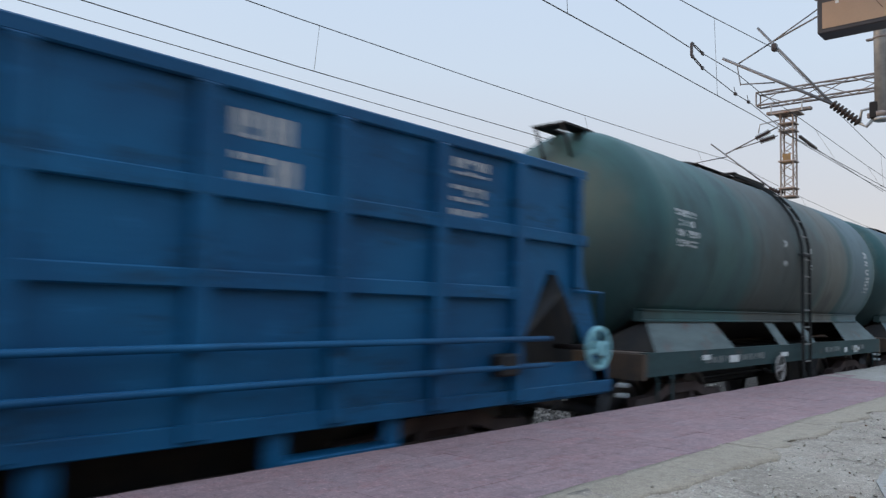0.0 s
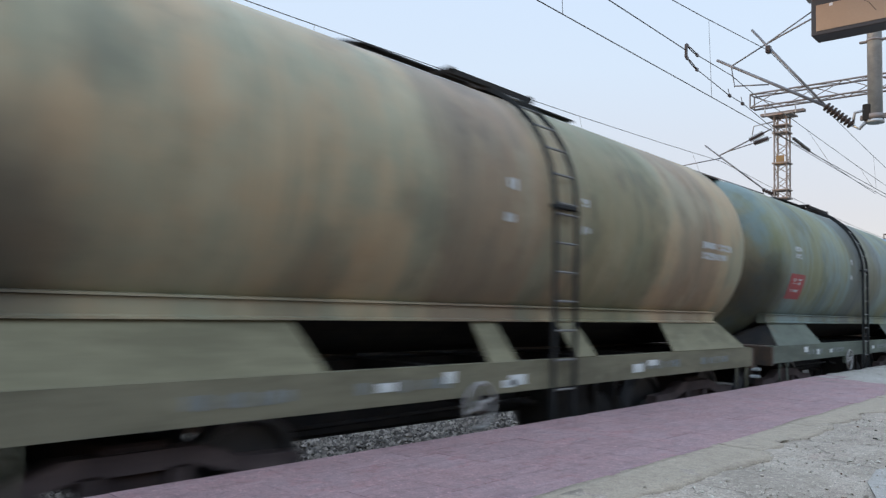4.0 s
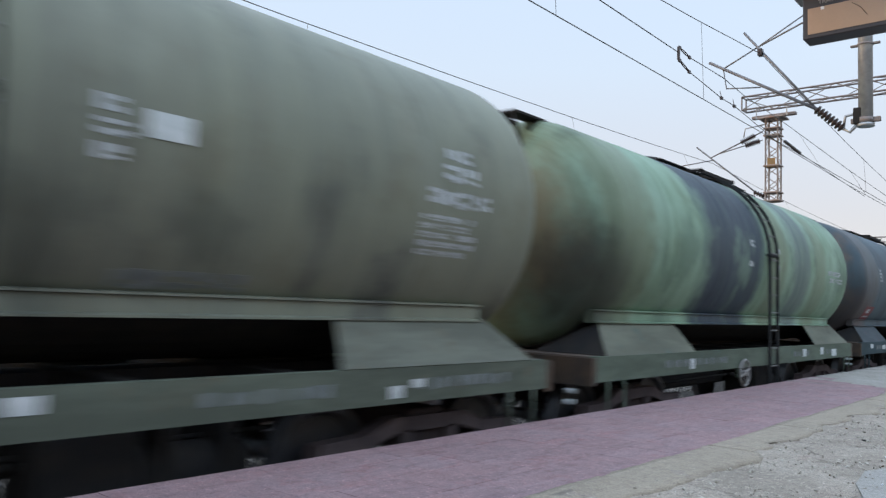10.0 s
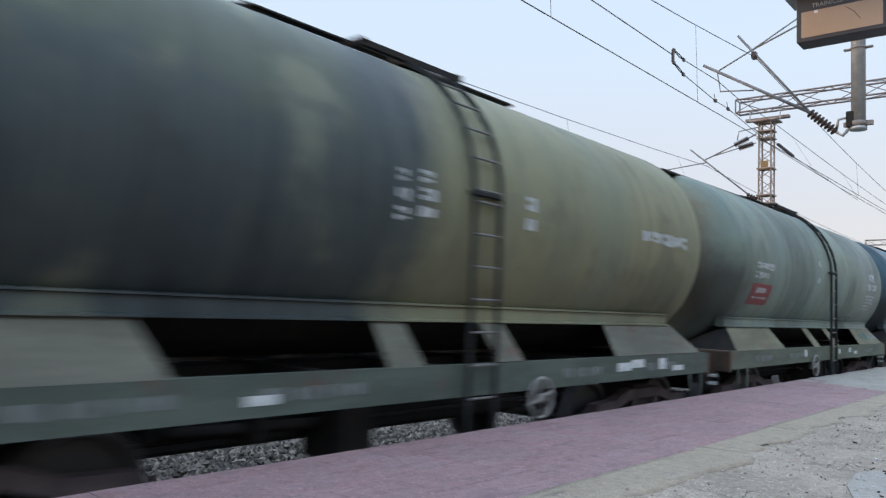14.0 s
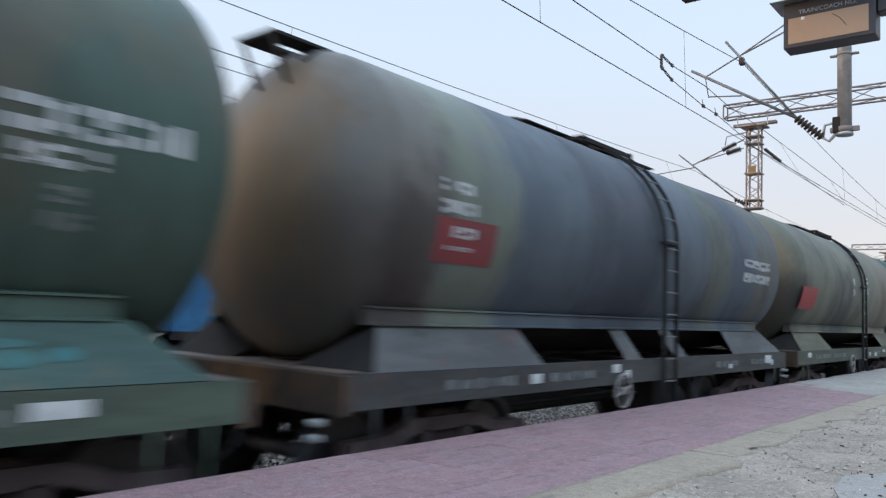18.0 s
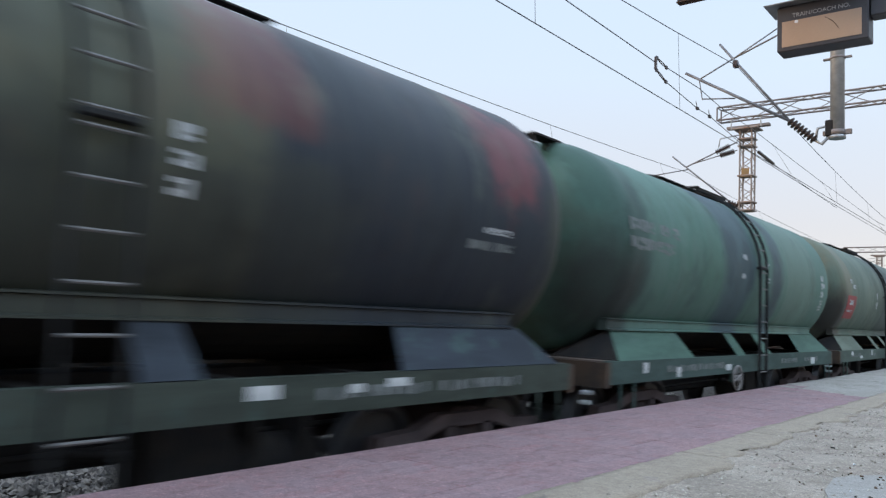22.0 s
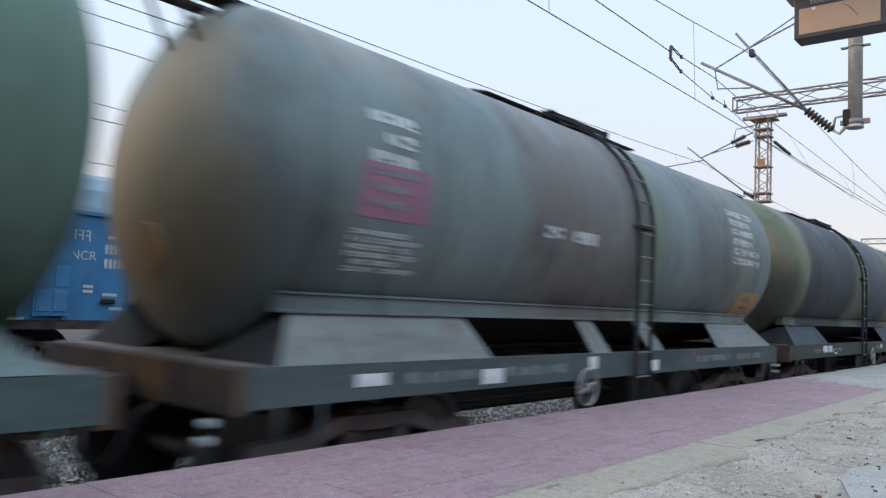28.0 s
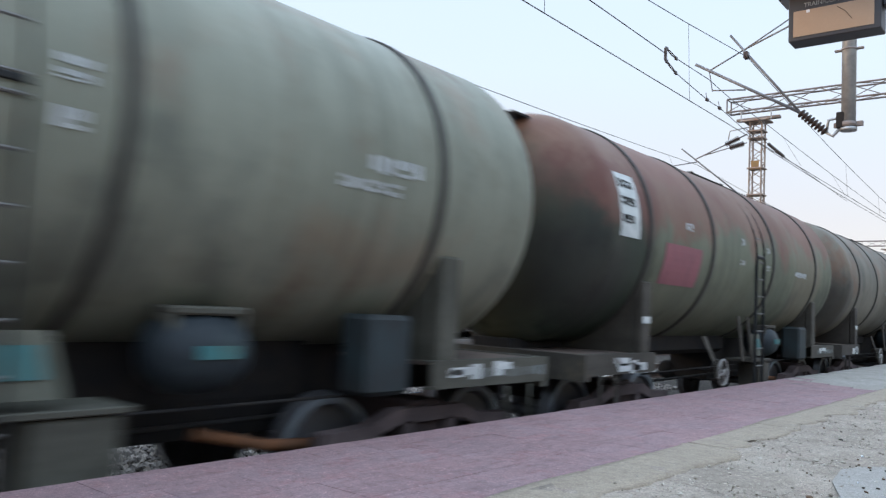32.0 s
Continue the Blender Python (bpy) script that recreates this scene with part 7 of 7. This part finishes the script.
def letters(parent, text, size, at, mat, m=None):
    """Raised lettering in the built-in font, facing the platform."""
    cu = bpy.data.curves.new("lettering", "FONT")
    cu.body, cu.size, cu.extrude = text, size, 0.002
    tmp = bpy.data.objects.new("lettering", cu)
    scene.collection.objects.link(tmp)
    bpy.context.view_layer.update()
    me = bpy.data.meshes.new_from_object(tmp.evaluated_get(bpy.context.evaluated_depsgraph_get()))
    bpy.data.objects.remove(tmp)
    me.name = "lettering"
    me.materials.clear()
    return place("lettering", me, parent, mat, m=m if m is not None else pose(*at, 90, 0, 0))


parked = covered_wagon()
parked.location = (0.75, TRACK[2], 0)
for x in (-14.75, 16.3):
    copy_thing(parked, pose(x, TRACK[2], 0))

# ---- overhead line ----
def wire(name, pts, r, label, group="overhead wires"):
    return thing(name, sweep(pts, r, 5), MAT["wire"], label, "wire", group)


def sagged(a, b, sag, n=12):
    a, b = Vector(a), Vector(b)
    return [a.lerp(b, i / n) - Vector((0, 0, 4 * sag * (i / n) * (1 - i / n))) for i in range(n + 1)]


SUPPORT = 16.9                          # where the near bracket holds the wires of the first track
Y1 = 5.62
cat_z, con_z = 7.62, 5.83
for x0, x1 in ((-41.1, SUPPORT), (SUPPORT, 74.9)):
    top = sagged((x0, Y1, cat_z), (x1, Y1, cat_z), 1.42, 16)
    wire("catenary_wire", top, 0.0085, "thin dark catenary wire above the first track")
    wire("contact_wire", [(x0, Y1 - 0.06, con_z), (x1, Y1 - 0.06, con_z)], 0.0085, "thin dark contact wire above the first track")
for x in (-11.6, -6.6, -1.6, 3.5, 8.55, 13.6, 26.3, 31.4, 36.4, 41.4, 46.4, 51.4, 56.4):
    u = ((x - SUPPORT) / 58.0) % 1.0
    wire("dropper", [(x, Y1, cat_z - 4 * 1.42 * u * (1 - u)), (x, Y1 - 0.06, con_z)], 0.004, "thin dropper between the two wires")
Y2 = 10.6
for x0, x1 in ((-30.2, 26.8), (26.8, 78.5)):
    top = sagged((x0, Y2, 7.3), (x1, Y2, 7.3), 0.62)
    wire("catenary_wire", top, 0.009, "thin dark catenary wire above the second track")
for x in (-9.0, -0.5, 8.3, 17.2, 24.3, 35.0, 43.5, 52.0):
    u = (x + 30.2) / 57.0 if x < 26.8 else (x - 26.8) / 51.7
    y = 10.72 if x < 8 else 10.72 - (x - 8) * 0.037 if x < 27 else 10.02 + (x - 26.8) * 0.013
    wire("dropper", [(x, Y2, 7.3 - 4 * 0.62 * u * (1 - u)), (x, y, 5.95)], 0.004, "thin dropper between the two wires")
wire("contact_wire", [(-30.2, 10.72, 5.95), (8.0, 10.72, 5.95), (26.8, 10.02, 5.95), (78.5, 10.7, 5.95)], 0.009, "thin dark contact wire above the second track")
for y, z, sag, zc in ((16.8, 7.25, 0.45, 5.57), (22.6, 7.4, 0.45, 5.55)):
    for x0, x1 in ((-49.0, 8.0), (8.0, 66.0)):
        top = sagged((x0, y, z), (x1, y, z), sag)
        wire("catenary_wire", top, 0.012, "thin dark catenary wire beyond the parked wagons")
        wire("contact_wire", [(x0, y, zc), (x1, y, zc)], 0.012, "thin dark contact wire beyond the parked wagons")
        for i in range(1, 12, 2):
            wire("dropper", [top[i], (top[i].x, y, zc)], 0.006, "thin dropper between the two wires")
wire("feeder_wire", sagged((-49.0, 14.5, 7.3), (66.0, 14.5, 7.3), 0.25), 0.010, "thin dark feeder wire beside the third track")


def lattice(parent, a, b, wide, deep, leg, bays, mat, up):
    """A braced lattice of four legs from a to b: each leg, and each side's bracing, a part."""
    a, b = Vector(a), Vector(b)
    d = (b - a).normalized()
    u = Vector(up)
    v = d.cross(u).normalized()
    cor = [u * wide / 2 * s1 + v * deep / 2 * s2 for s1, s2 in ((-1, -1), (1, -1), (1, 1), (-1, 1))]
    for c in cor:
        part("leg", tube(a + c, b + c, leg, 4), mat, parent)
    for k in range(4):
        bm = bmesh.new()
        c0, c1 = cor[k], cor[(k + 1) % 4]
        for i in range(bays):
            p, q = a.lerp(b, i / bays), a.lerp(b, (i + 1) / bays)
            tube_into(bm, p + (c0 if i % 2 else c1), q + (c1 if i % 2 else c0), leg * 0.45, 4)
        tube_into(bm, a + c0, a + c1, leg * 0.8, 4)
        tube_into(bm, b + c0, b + c1, leg * 0.8, 4)
        tagged(part("bracing", bm, mat, parent), kind="stuff")


def insulator(parent, a, b, r, sheds):
    """A ribbed rod insulator, turned in one piece and laid from a to b."""
    a, b = Vector(a), Vector(b)
    n = (b - a).length
    prof = [(0.0, 0.0), (0.0, r * 0.4)]
    for i in range(sheds):
        x = n * (i + 0.5) / sheds
        w = n / sheds
        prof += [(x - w * 0.42, r * 0.42), (x - w * 0.12, r), (x + w * 0.05, r), (x + w * 0.3, r * 0.42)]
    prof += [(n, r * 0.4), (n, 0.0)]
    bm = lathe_x(prof, 14)
    bm.transform(Matrix.Translation(a) @ (b - a).to_track_quat("X", "Z").to_matrix().to_4x4())
    part("insulator", bm, MAT["insul"], parent, "dark ribbed insulator")


def gantry(x, y_drop, y_end, label):
    """A lattice beam over the tracks with a lattice drop arm; the beam's own mast stands on the platform."""
    g = empty("portal_mast", label, "overhead mast", "overhead line masts")
    lattice(g, (x, y_drop, 5.78), (x, y_drop, 8.62), 0.40, 0.36, 0.03, 10, MAT["mast"], (0, 1, 0))
    for z in (5.80, 6.08, 7.0, 8.05, 8.3):
        part("collar", box(x - 0.24, x + 0.24, y_drop - 0.27, y_drop + 0.27, z - 0.025, z + 0.025, 0.01), MAT["mast"], g)
    part("cap_plate", box(x - 0.35, x + 0.35, y_drop - 0.42, y_drop + 0.42, 8.62, 8.68, 0.015), MAT["mast"], g)
    part("cap_beam", box(x - 0.1, x + 0.1, y_drop - 0.75, y_drop + 0.7, 8.70, 8.80, 0.015), MAT["truss"], g)
    for s in (-0.5, 0.5):
        part("tie", tube((x - 0.2, y_drop + s, 8.66), (x - 0.2, y_drop + s, 9.06), 0.02, 6), MAT["galv"], g)
    lattice(g, (x, y_end, 9.28), (x, -6.5, 9.28), 0.46, 0.42, 0.034, int((y_end + 6.5) / 0.95), MAT["truss"], (0, 0, 1))
    part("mast_plate", box(x - 0.22, x - 0.205, y_drop - 0.13, y_drop + 0.13, 6.95, 7.25), MAT["amber"], g, "yellow mast plate")
    part("side_rod", polyline([(x, y_drop + 1.0, 8.12), (x, y_drop + 0.95, 8.42), (x, y_drop + 0.2, 8.5)], 0.022), MAT["galv"], g)
    lattice(g, (x, -6.3, 0.6), (x, -6.3, 9.0), 0.34, 0.30, 0.03, 26, MAT["mast"], (0, 1, 0))
    return g


def far_bracket(g, x, y):
    """The bracket of the second track, on the far side of the mast."""
    for (a, b, r) in (((x, y + 0.35, 8.25), (x, y + 2.2, 7.50), 0.025), ((x, y + 0.35, 7.95), (x, y + 1.9, 7.62), 0.02), ((x, y + 0.3, 5.9), (x, y + 2.7, 7.95), 0.028), ((x, y + 2.05, 7.42), (x, y + 3.6, 7.28), 0.02), ((x, y + 0.6, 6.0), (x, y + 3.6, 7.28), 0.02)):
        part("bracket_tube", tube(a, b, r, 8), MAT["tubing"], g)
    insulator(g, (x, y + 0.62, 8.14), (x, y + 1.1, 7.945), 0.10, 8)
    insulator(g, (x, y + 0.45, 7.93), (x, y + 0.95, 7.82), 0.10, 8)
    insulator(g, (x, y + 0.2, 5.95), (x, y + 0.65, 6.15), 0.085, 5)


m1 = gantry(26.8, 8.5, 9.5, "rusty lattice drop arm under a galvanised lattice beam")
far_bracket(m1, 26.8, 8.5)
m2 = gantry(78.5, 13.1, 16.0, "distant lattice beam with a drop arm over the tracks")
far_bracket(m2, 78.5, 13.1)

# a bracket over the far track, on a mast beyond the parked wagons
fb = empty("overhead_bracket", "tubular overhead bracket on a mast behind the parked wagons", "overhead bracket")
FY, FS = 22.6, 22.6 / 16.8
lattice(fb, (6.3, FY, -0.6), (6.3, FY, 8.6), 0.36, 0.32, 0.035, 26, MAT["mast"], (0, 1, 0))


def fp(x, z):
    return (x * FS, FY, EYE[2] + (z - EYE[2]) * FS)


for a, b, r in ((fp(4.7, 4.85), fp(6.31, 5.68), 0.035), (fp(5.53, 4.65), fp(6.53, 4.94), 0.03), (fp(6.10, 5.47), fp(6.46, 4.98), 0.015), (fp(6.13, 4.63), fp(6.54, 4.87), 0.025), (fp(4.7, 5.9), fp(6.13, 5.57), 0.025)):
    part("bracket_tube", tube(a, b, r, 8), MAT["tubing"], fb)
insulator(fb, fp(5.0, 4.5), fp(5.53, 4.65), 0.10, 6)

# the drop post and its bracket over the first track
dp = empty("drop_post", "galvanised drop post with a tubular bracket holding the first track's wires", "overhead bracket")
PX, PY = SUPPORT, 3.57
part("post", tube((PX, PY, 5.77), (PX, PY, 11.2), 0.135, 20), MAT["galv"], dp, "round grey galvanised post")
part("post_foot", tube((PX, PY, 5.73), (PX, PY, 5.79), 0.16, 20), MAT["galv"], dp)
lattice(dp, (PX, PY + 3, 11.4), (PX, -6.3, 11.4), 0.46, 0.42, 0.034, 16, MAT["galv"], (0, 0, 1))
lattice(dp, (PX, -6.3, 0.6), (PX, -6.3, 11.2), 0.34, 0.3, 0.03, 30, MAT["mast"], (0, 1, 0))
for z in (5.86, 7.42):
    bm = bmesh.new()
    h = 0.05 if z < 7 else 0.02
    tube_into(bm, (PX, PY, z - h), (PX, PY, z + h), 0.152, 16)
    box_into(bm, PX - 0.04, PX + 0.04, PY - 0.27, PY + 0.27, z - h, z + h, 0.008)
    part("clamp", bm, MAT["truss"], dp)


def xp(y, z):
    return (PX - 0.05, y, z)


BR = {}
BR["tub_a"] = xp(5.98, 8.16)
BR["tub_b"] = xp(6.76, 7.62)
BR["joint"] = xp(5.675, 7.775)
BR["ins_a"] = xp(4.48, 6.21)
BR["ins_b"] = xp(3.97, 5.73)
BR["joint2"] = xp(6.44, 7.42)
for a, b, r in (("tub_a", "ins_a", 0.028), ("tub_b", "ins_a", 0.034)):
    part("bracket_tube", tube(BR[a], BR[b], r, 10), MAT["tubing"], dp)
part("bracket_tube", tube(BR["joint2"], BR["joint"], 0.018, 8), MAT["tubing"], dp)
part("bracket_tube", tube(BR["joint"], xp(4.7, 8.3), 0.016, 8), MAT["tubing"], dp)
part("bracket_tube", tube(BR["joint"], (PX - 0.05, 3.6, 8.55), 0.02, 8), MAT["tubing"], dp)
insulator(dp, BR["ins_a"], BR["ins_b"], 0.10, 8)
part("yoke", polyline([BR["ins_b"], xp(3.85, 5.64), xp(3.66, 5.84)], 0.035), MAT["galv"], dp)
part("yoke", polyline([BR["ins_b"], xp(3.93, 5.98), xp(3.66, 6.02)], 0.03), MAT["galv"], dp)
part("yoke_plate", box(PX - 0.12, PX + 0.02, 3.6, 3.78, 5.78, 6.12, 0.02), MAT["black"], dp)
part("registration_drop", tube(BR["joint2"], xp(6.36, 6.93), 0.012, 6), MAT["tubing"], dp)
part("steady_arm", polyline([xp(6.36, 6.95), xp(5.62, 6.86)], 0.016), MAT["tubing"], dp)
part("catenary_clamp", box(PX - 0.12, PX + 0.02, Y1 - 0.05, Y1 + 0.05, cat_z - 0.06, cat_z + 0.1, 0.01), MAT["insul"], dp)

# the out-of-running wires with their cut-in insulators, drawn off past the drop arm
j = Vector((13.0, 5.79, 6.60))
wire("crossover_wire", [(-30.0, 5.9, 6.85), (6.0, 5.86, 6.72), j], 0.0095, "dark crossover wire running to a strain joint")
joint = empty("strain_joint", "dark strain joint with two ribbed insulators in the crossover wire", "insulator")
part("yoke_plate", box(j.x - 0.035, j.x + 0.035, j.y - 0.02, j.y + 0.02, j.z - 0.14, j.z + 0.11, 0.01), MAT["insul"], joint)
def link(a, b, wide):
    """An open strain link: two bowed bars between clamps."""
    a, b = Vector(a), Vector(b)
    side = Vector((0.2, 0, 1)).normalized() * wide
    for s in (-1, 1):
        part("link_bar", sweep([a, a.lerp(b, 0.25) + side * s * 0.8, a.lerp(b, 0.5) + side * s, a.lerp(b, 0.75) + side * s * 0.8, b], 0.011, 6), MAT["insul"], joint)
    for p in (a, b):
        part("link_clamp", box(p.x - 0.045, p.x + 0.045, p.y - 0.02, p.y + 0.02, p.z - 0.035, p.z + 0.035, 0.01), MAT["insul"], joint)


link((13.04, 5.79, 6.70), (13.5, 5.80, 6.65), 0.022)
link((13.02, 5.78, 6.46), (13.40, 5.76, 6.34), 0.022)
wire("crossover_wire", [(13.5, 5.80, 6.65), (15.17, 5.8, 6.68), (16.5, 5.82, 6.60), (20.57, 6.3, 6.97), (27.46, 6.3, 6.76), (36.84, 6.3, 6.58), (78.0, 6.3, 7.3)], 0.0085, "dark upper crossover wire")
wire("crossover_wire", [(13.40, 5.76, 6.34), (14.96, 5.75, 6.2), (15.66, 5.75, 6.2), (18.53, 5.76, 5.95), (25.06, 5.8, 5.9), (78.0, 5.8, 5.85)], 0.0085, "dark lower crossover wire")
wire("crossover_wire", [(17.2, 5.75, 6.1), (19.69, 6.0, 6.26), (21.19, 6.0, 6.17), (28.05, 5.95, 5.93)], 0.0075, "short dark wire with a cut-in insulator")
for x, y, z in ((14.96, 5.75, 6.2), (15.66, 5.75, 6.19)):
    cl = empty("wire_clamp", "small dark clamp on the crossover wire", "wire clamp", "clamps on the crossover wire")
    part("jaw", box(x - 0.05, x + 0.05, y - 0.025, y + 0.025, z - 0.03, z + 0.035, 0.01), MAT["insul"], cl)
    part("stud", tube((x, y, z), (x - 0.08, y, z + 0.13), 0.007, 6), MAT["insul"], cl)
cut = empty("cut_in_insulator", "short dark ribbed insulator in a wire past the drop arm", "insulator")
insulator(cut, (19.75, 6.0, 6.26), (21.1, 6.0, 6.175), 0.045, 9)
for x, y, z0, z1 in ((27.4, 6.28, 6.76, 5.9), (36.8, 6.28, 6.58, 5.9), (22.0, 6.3, 6.92, 6.05)):
    wire("dropper", [(x, y, z0), (x, 5.8, z1)], 0.004, "thin dropper between the two wires")

# ---- the train indicator over the platform ----
SX = 7.4
sign = empty("platform_indicator", "dark hanging train and coach indicator with an unlit tan screen", "sign")
y_l, y_r = SX * 0.2818, SX * 0.1775
z_b, z_t = EYE[2] + SX * 0.3500, EYE[2] + SX * 0.4085
part("casing", box(SX, SX + 0.22, y_r, y_l, z_b, z_t, 0.008), MAT["signframe"], sign)
part("screen", box(SX - 0.004, SX + 0.002, SX * 0.1848, SX * 0.2757, EYE[2] + SX * 0.3555, EYE[2] + SX * 0.3885), MAT["signface"], sign, "unlit tan display screen")
part("screen_crack", polyline([(SX - 0.006, SX * 0.225, EYE[2] + SX * 0.385), (SX - 0.006, SX * 0.216, EYE[2] + SX * 0.378), (SX - 0.006, SX * 0.209, EYE[2] + SX * 0.367)], 0.002, 4), MAT["black"], sign)
part("sticker", box(SX - 0.008, SX - 0.004, SX * 0.2565, SX * 0.2605, EYE[2] + SX * 0.3845, EYE[2] + SX * 0.388), MAT["paper"], sign, "small white sticker")
bm = bmesh.new()
box_into(bm, SX - 0.10, SX + 0.3, y_r - 0.05, y_l + 0.10, z_t + 0.002, z_t + 0.014, 0.004)
part("hood", bm, MAT["galv"], sign, "grey sheet hood")
part("support_arm", box(SX + 0.04, SX + 0.2, -3.0, y_r - 0.004, EYE[2] + SX * 0.378, EYE[2] + SX * 0.400, 0.01), MAT["signframe"], sign)
part("column", tube((SX + 0.12, -3.0, PLAT - 0.1), (SX + 0.12, -3.0, z_t + 0.4), 0.08, 14), MAT["galv"], sign)
letters(sign, "TRAIN/COACH NO.", 0.055, (0, 0, 0), MAT["letter"], pose(SX - 0.004, SX * 0.2635, EYE[2] + SX * 0.3925, 90, 0, -90))
board2 = empty("hanging_board", "brown-edged board hanging high over the platform", "sign")
part("panel", box(6.4, 6.47, 6.4 * 0.24, 6.4 * 0.416, EYE[2] + 6.4 * 0.4485, EYE[2] + 6.4 * 0.54, 0.006), MAT["signframe"], board2)
part("lower_edge", box(6.392, 6.478, 6.4 * 0.24, 6.4 * 0.4165, EYE[2] + 6.4 * 0.4465, EYE[2] + 6.4 * 0.4480), MAT["rail"], board2)
part("hanger_pipe", tube((6.435, 6.4 * 0.3, EYE[2] + 6.4 * 0.54), (6.435, 6.4 * 0.3, 8.6), 0.03, 10), MAT["galv"], board2)
part("hanger_pipe", tube((6.435, 6.4 * 0.3, 8.6), (6.435, -3.2, 8.6), 0.05, 10), MAT["galv"], board2)
part("hanger_pipe", tube((6.435, -3.2, 0.6), (6.435, -3.2, 8.65), 0.07, 10), MAT["galv"], board2)

# ---- litter on the platform ----
rl = random.Random(21)


def scrap(name, x, y, size, mat, label, category, seed, group=""):
    r = random.Random(seed)
    bm = bmesh.new()
    n = 7
    top = [bm.verts.new((size * math.cos(6.283 * i / n) * r.uniform(0.6, 1.1), size * 0.38 * math.sin(6.283 * i / n) * r.uniform(0.6, 1.1), r.uniform(0.001, 0.006))) for i in range(n)]
    mid = bm.verts.new((0, 0, 0.007))
    low = [bm.verts.new((v.co.x * 0.9, v.co.y * 0.9, -0.004)) for v in top]
    for i in range(n):
        bm.faces.new((mid, top[i], top[(i + 1) % n]))
        bm.faces.new((low[i], low[(i + 1) % n], top[(i + 1) % n], top[i]))
    bmesh.ops.recalc_face_normals(bm, faces=bm.faces)
    ob = thing(name, bm, mat, label, category, group, at=(x, y, PLAT + 0.004))
    ob.rotation_euler[2] = r.uniform(0, 6.28)
    return ob


scrap("paper_scrap", 3.98, 1.58, 0.05, MAT["paper"], "crumpled white paper scrap on the broken concrete", "litter", 1)
scrap("paper_scrap", 7.0, 1.35, 0.03, MAT["paper"], "small white paper scrap", "litter", 2)
scrap("dry_leaf", 5.07, 1.26, 0.06, MAT["leaf"], "curled brown dry leaf", "leaf", 3, "dry leaves on the platform")
scrap("dry_leaf", 7.80, 1.68, 0.045, MAT["black"], "dark dry leaf beside the crack", "leaf", 4, "dry leaves on the platform")
for i in range(44):
    x = rl.uniform(4, 15)
    scrap("dry_leaf", x, rl.uniform(0.2, 0.27 * x if 0.27 * x < 2.0 else 2.0), rl.uniform(0.007, 0.018), rl.choice((MAT["leaf"], MAT["soil"], MAT["soil"], MAT["paper"] if i % 3 == 0 else MAT["leaf"])), "small curled dry leaf or scrap", "leaf", 50 + i, "dry leaves on the platform")
for i in range(26):
    scrap("dry_leaf", rl.gauss(6.45, 0.3), rl.gauss(1.02, 0.12), rl.uniform(0.008, 0.02), rl.choice((MAT["leaf"], MAT["soil"])), "brown leaf in a drift of leaf litter", "leaf", 150 + i, "dry leaves on the platform")
for nm, count, size, seed in (("gravel", 9000, 0.0065, 8), ("gravel", 1500, 0.014, 9)):
    grit = stones(nm, 3.2, 16, 0.0, 2.25, lambda y: PLAT - 0.012, count, size, seed)
    grit.material_slots[0].material = MAT["chip"]
    tagged(grit, "loose grit and broken chips on the concrete", "gravel", kind="stuff")


# a pale smooth patch where the concrete has been made good
bm = bmesh.new()
rp = random.Random(3)
rim = [bm.verts.new((x + rp.uniform(-0.05, 0.05), y + rp.uniform(-0.03, 0.03), PLAT - 0.0005)) for x, y in ((5.2, 1.10), (5.75, 1.28), (6.25, 1.37), (6.55, 1.24), (6.85, 1.02), (6.5, 0.8), (6.0, 0.62), (5.4, 0.7), (5.1, 0.9))]
top = bm.faces.new(rim)
low = bmesh.ops.extrude_face_region(bm, geom=[top])
bmesh.ops.translate(bm, verts=[v for v in low["geom"] if isinstance(v, bmesh.types.BMVert)], vec=(0, 0, -0.05))
bmesh.ops.recalc_face_normals(bm, faces=bm.faces)
thing("concrete_patch", bm, MAT["mended"], "smooth pale patch of mended concrete", "paving", kind="structure")


# ---- what moves ----
def motions():
    times = [2.0 * i for i in range(17)]
    for w, k in WAGONS:
        walk(w, [(t, pose(wagon_x(k, t), TRACK[0], 0)) for t in times])
    walk(GONDOLA, [(t, pose(GONDOLA_X - run(t), TRACK[0], 0)) for t in times])
    for ws, k, lx in WHEELS:
        if k < 0:
            continue
        x_at = (lambda t: GONDOLA_X + lx - run(t)) if k == 0 else (lambda t: wagon_x(k, t) + lx)
        t_in, t_out = (x_at(0) - 13.0) / SPEED, (x_at(0) + 1.0) / SPEED
        f0, f1 = max(0, math.floor(t_in * FPS)), min(32 * FPS, math.ceil(t_out * FPS))
        home = ws.location.copy()

        def turned(t):
            return Matrix.Translation(home) @ Matrix.Rotation(-SPEED * t / 0.5, 4, "Y")
        rows = []
        if f1 > f0:
            if f0 > 0:
                rows.append((0.0, turned(f0 / FPS)))
            rows += [(f / FPS, turned(f / FPS)) for f in range(f0, f1 + 1)]
            if f1 < 32 * FPS:
                rows.append((32.0, turned(f1 / FPS)))
            walk(ws, rows)


motions()
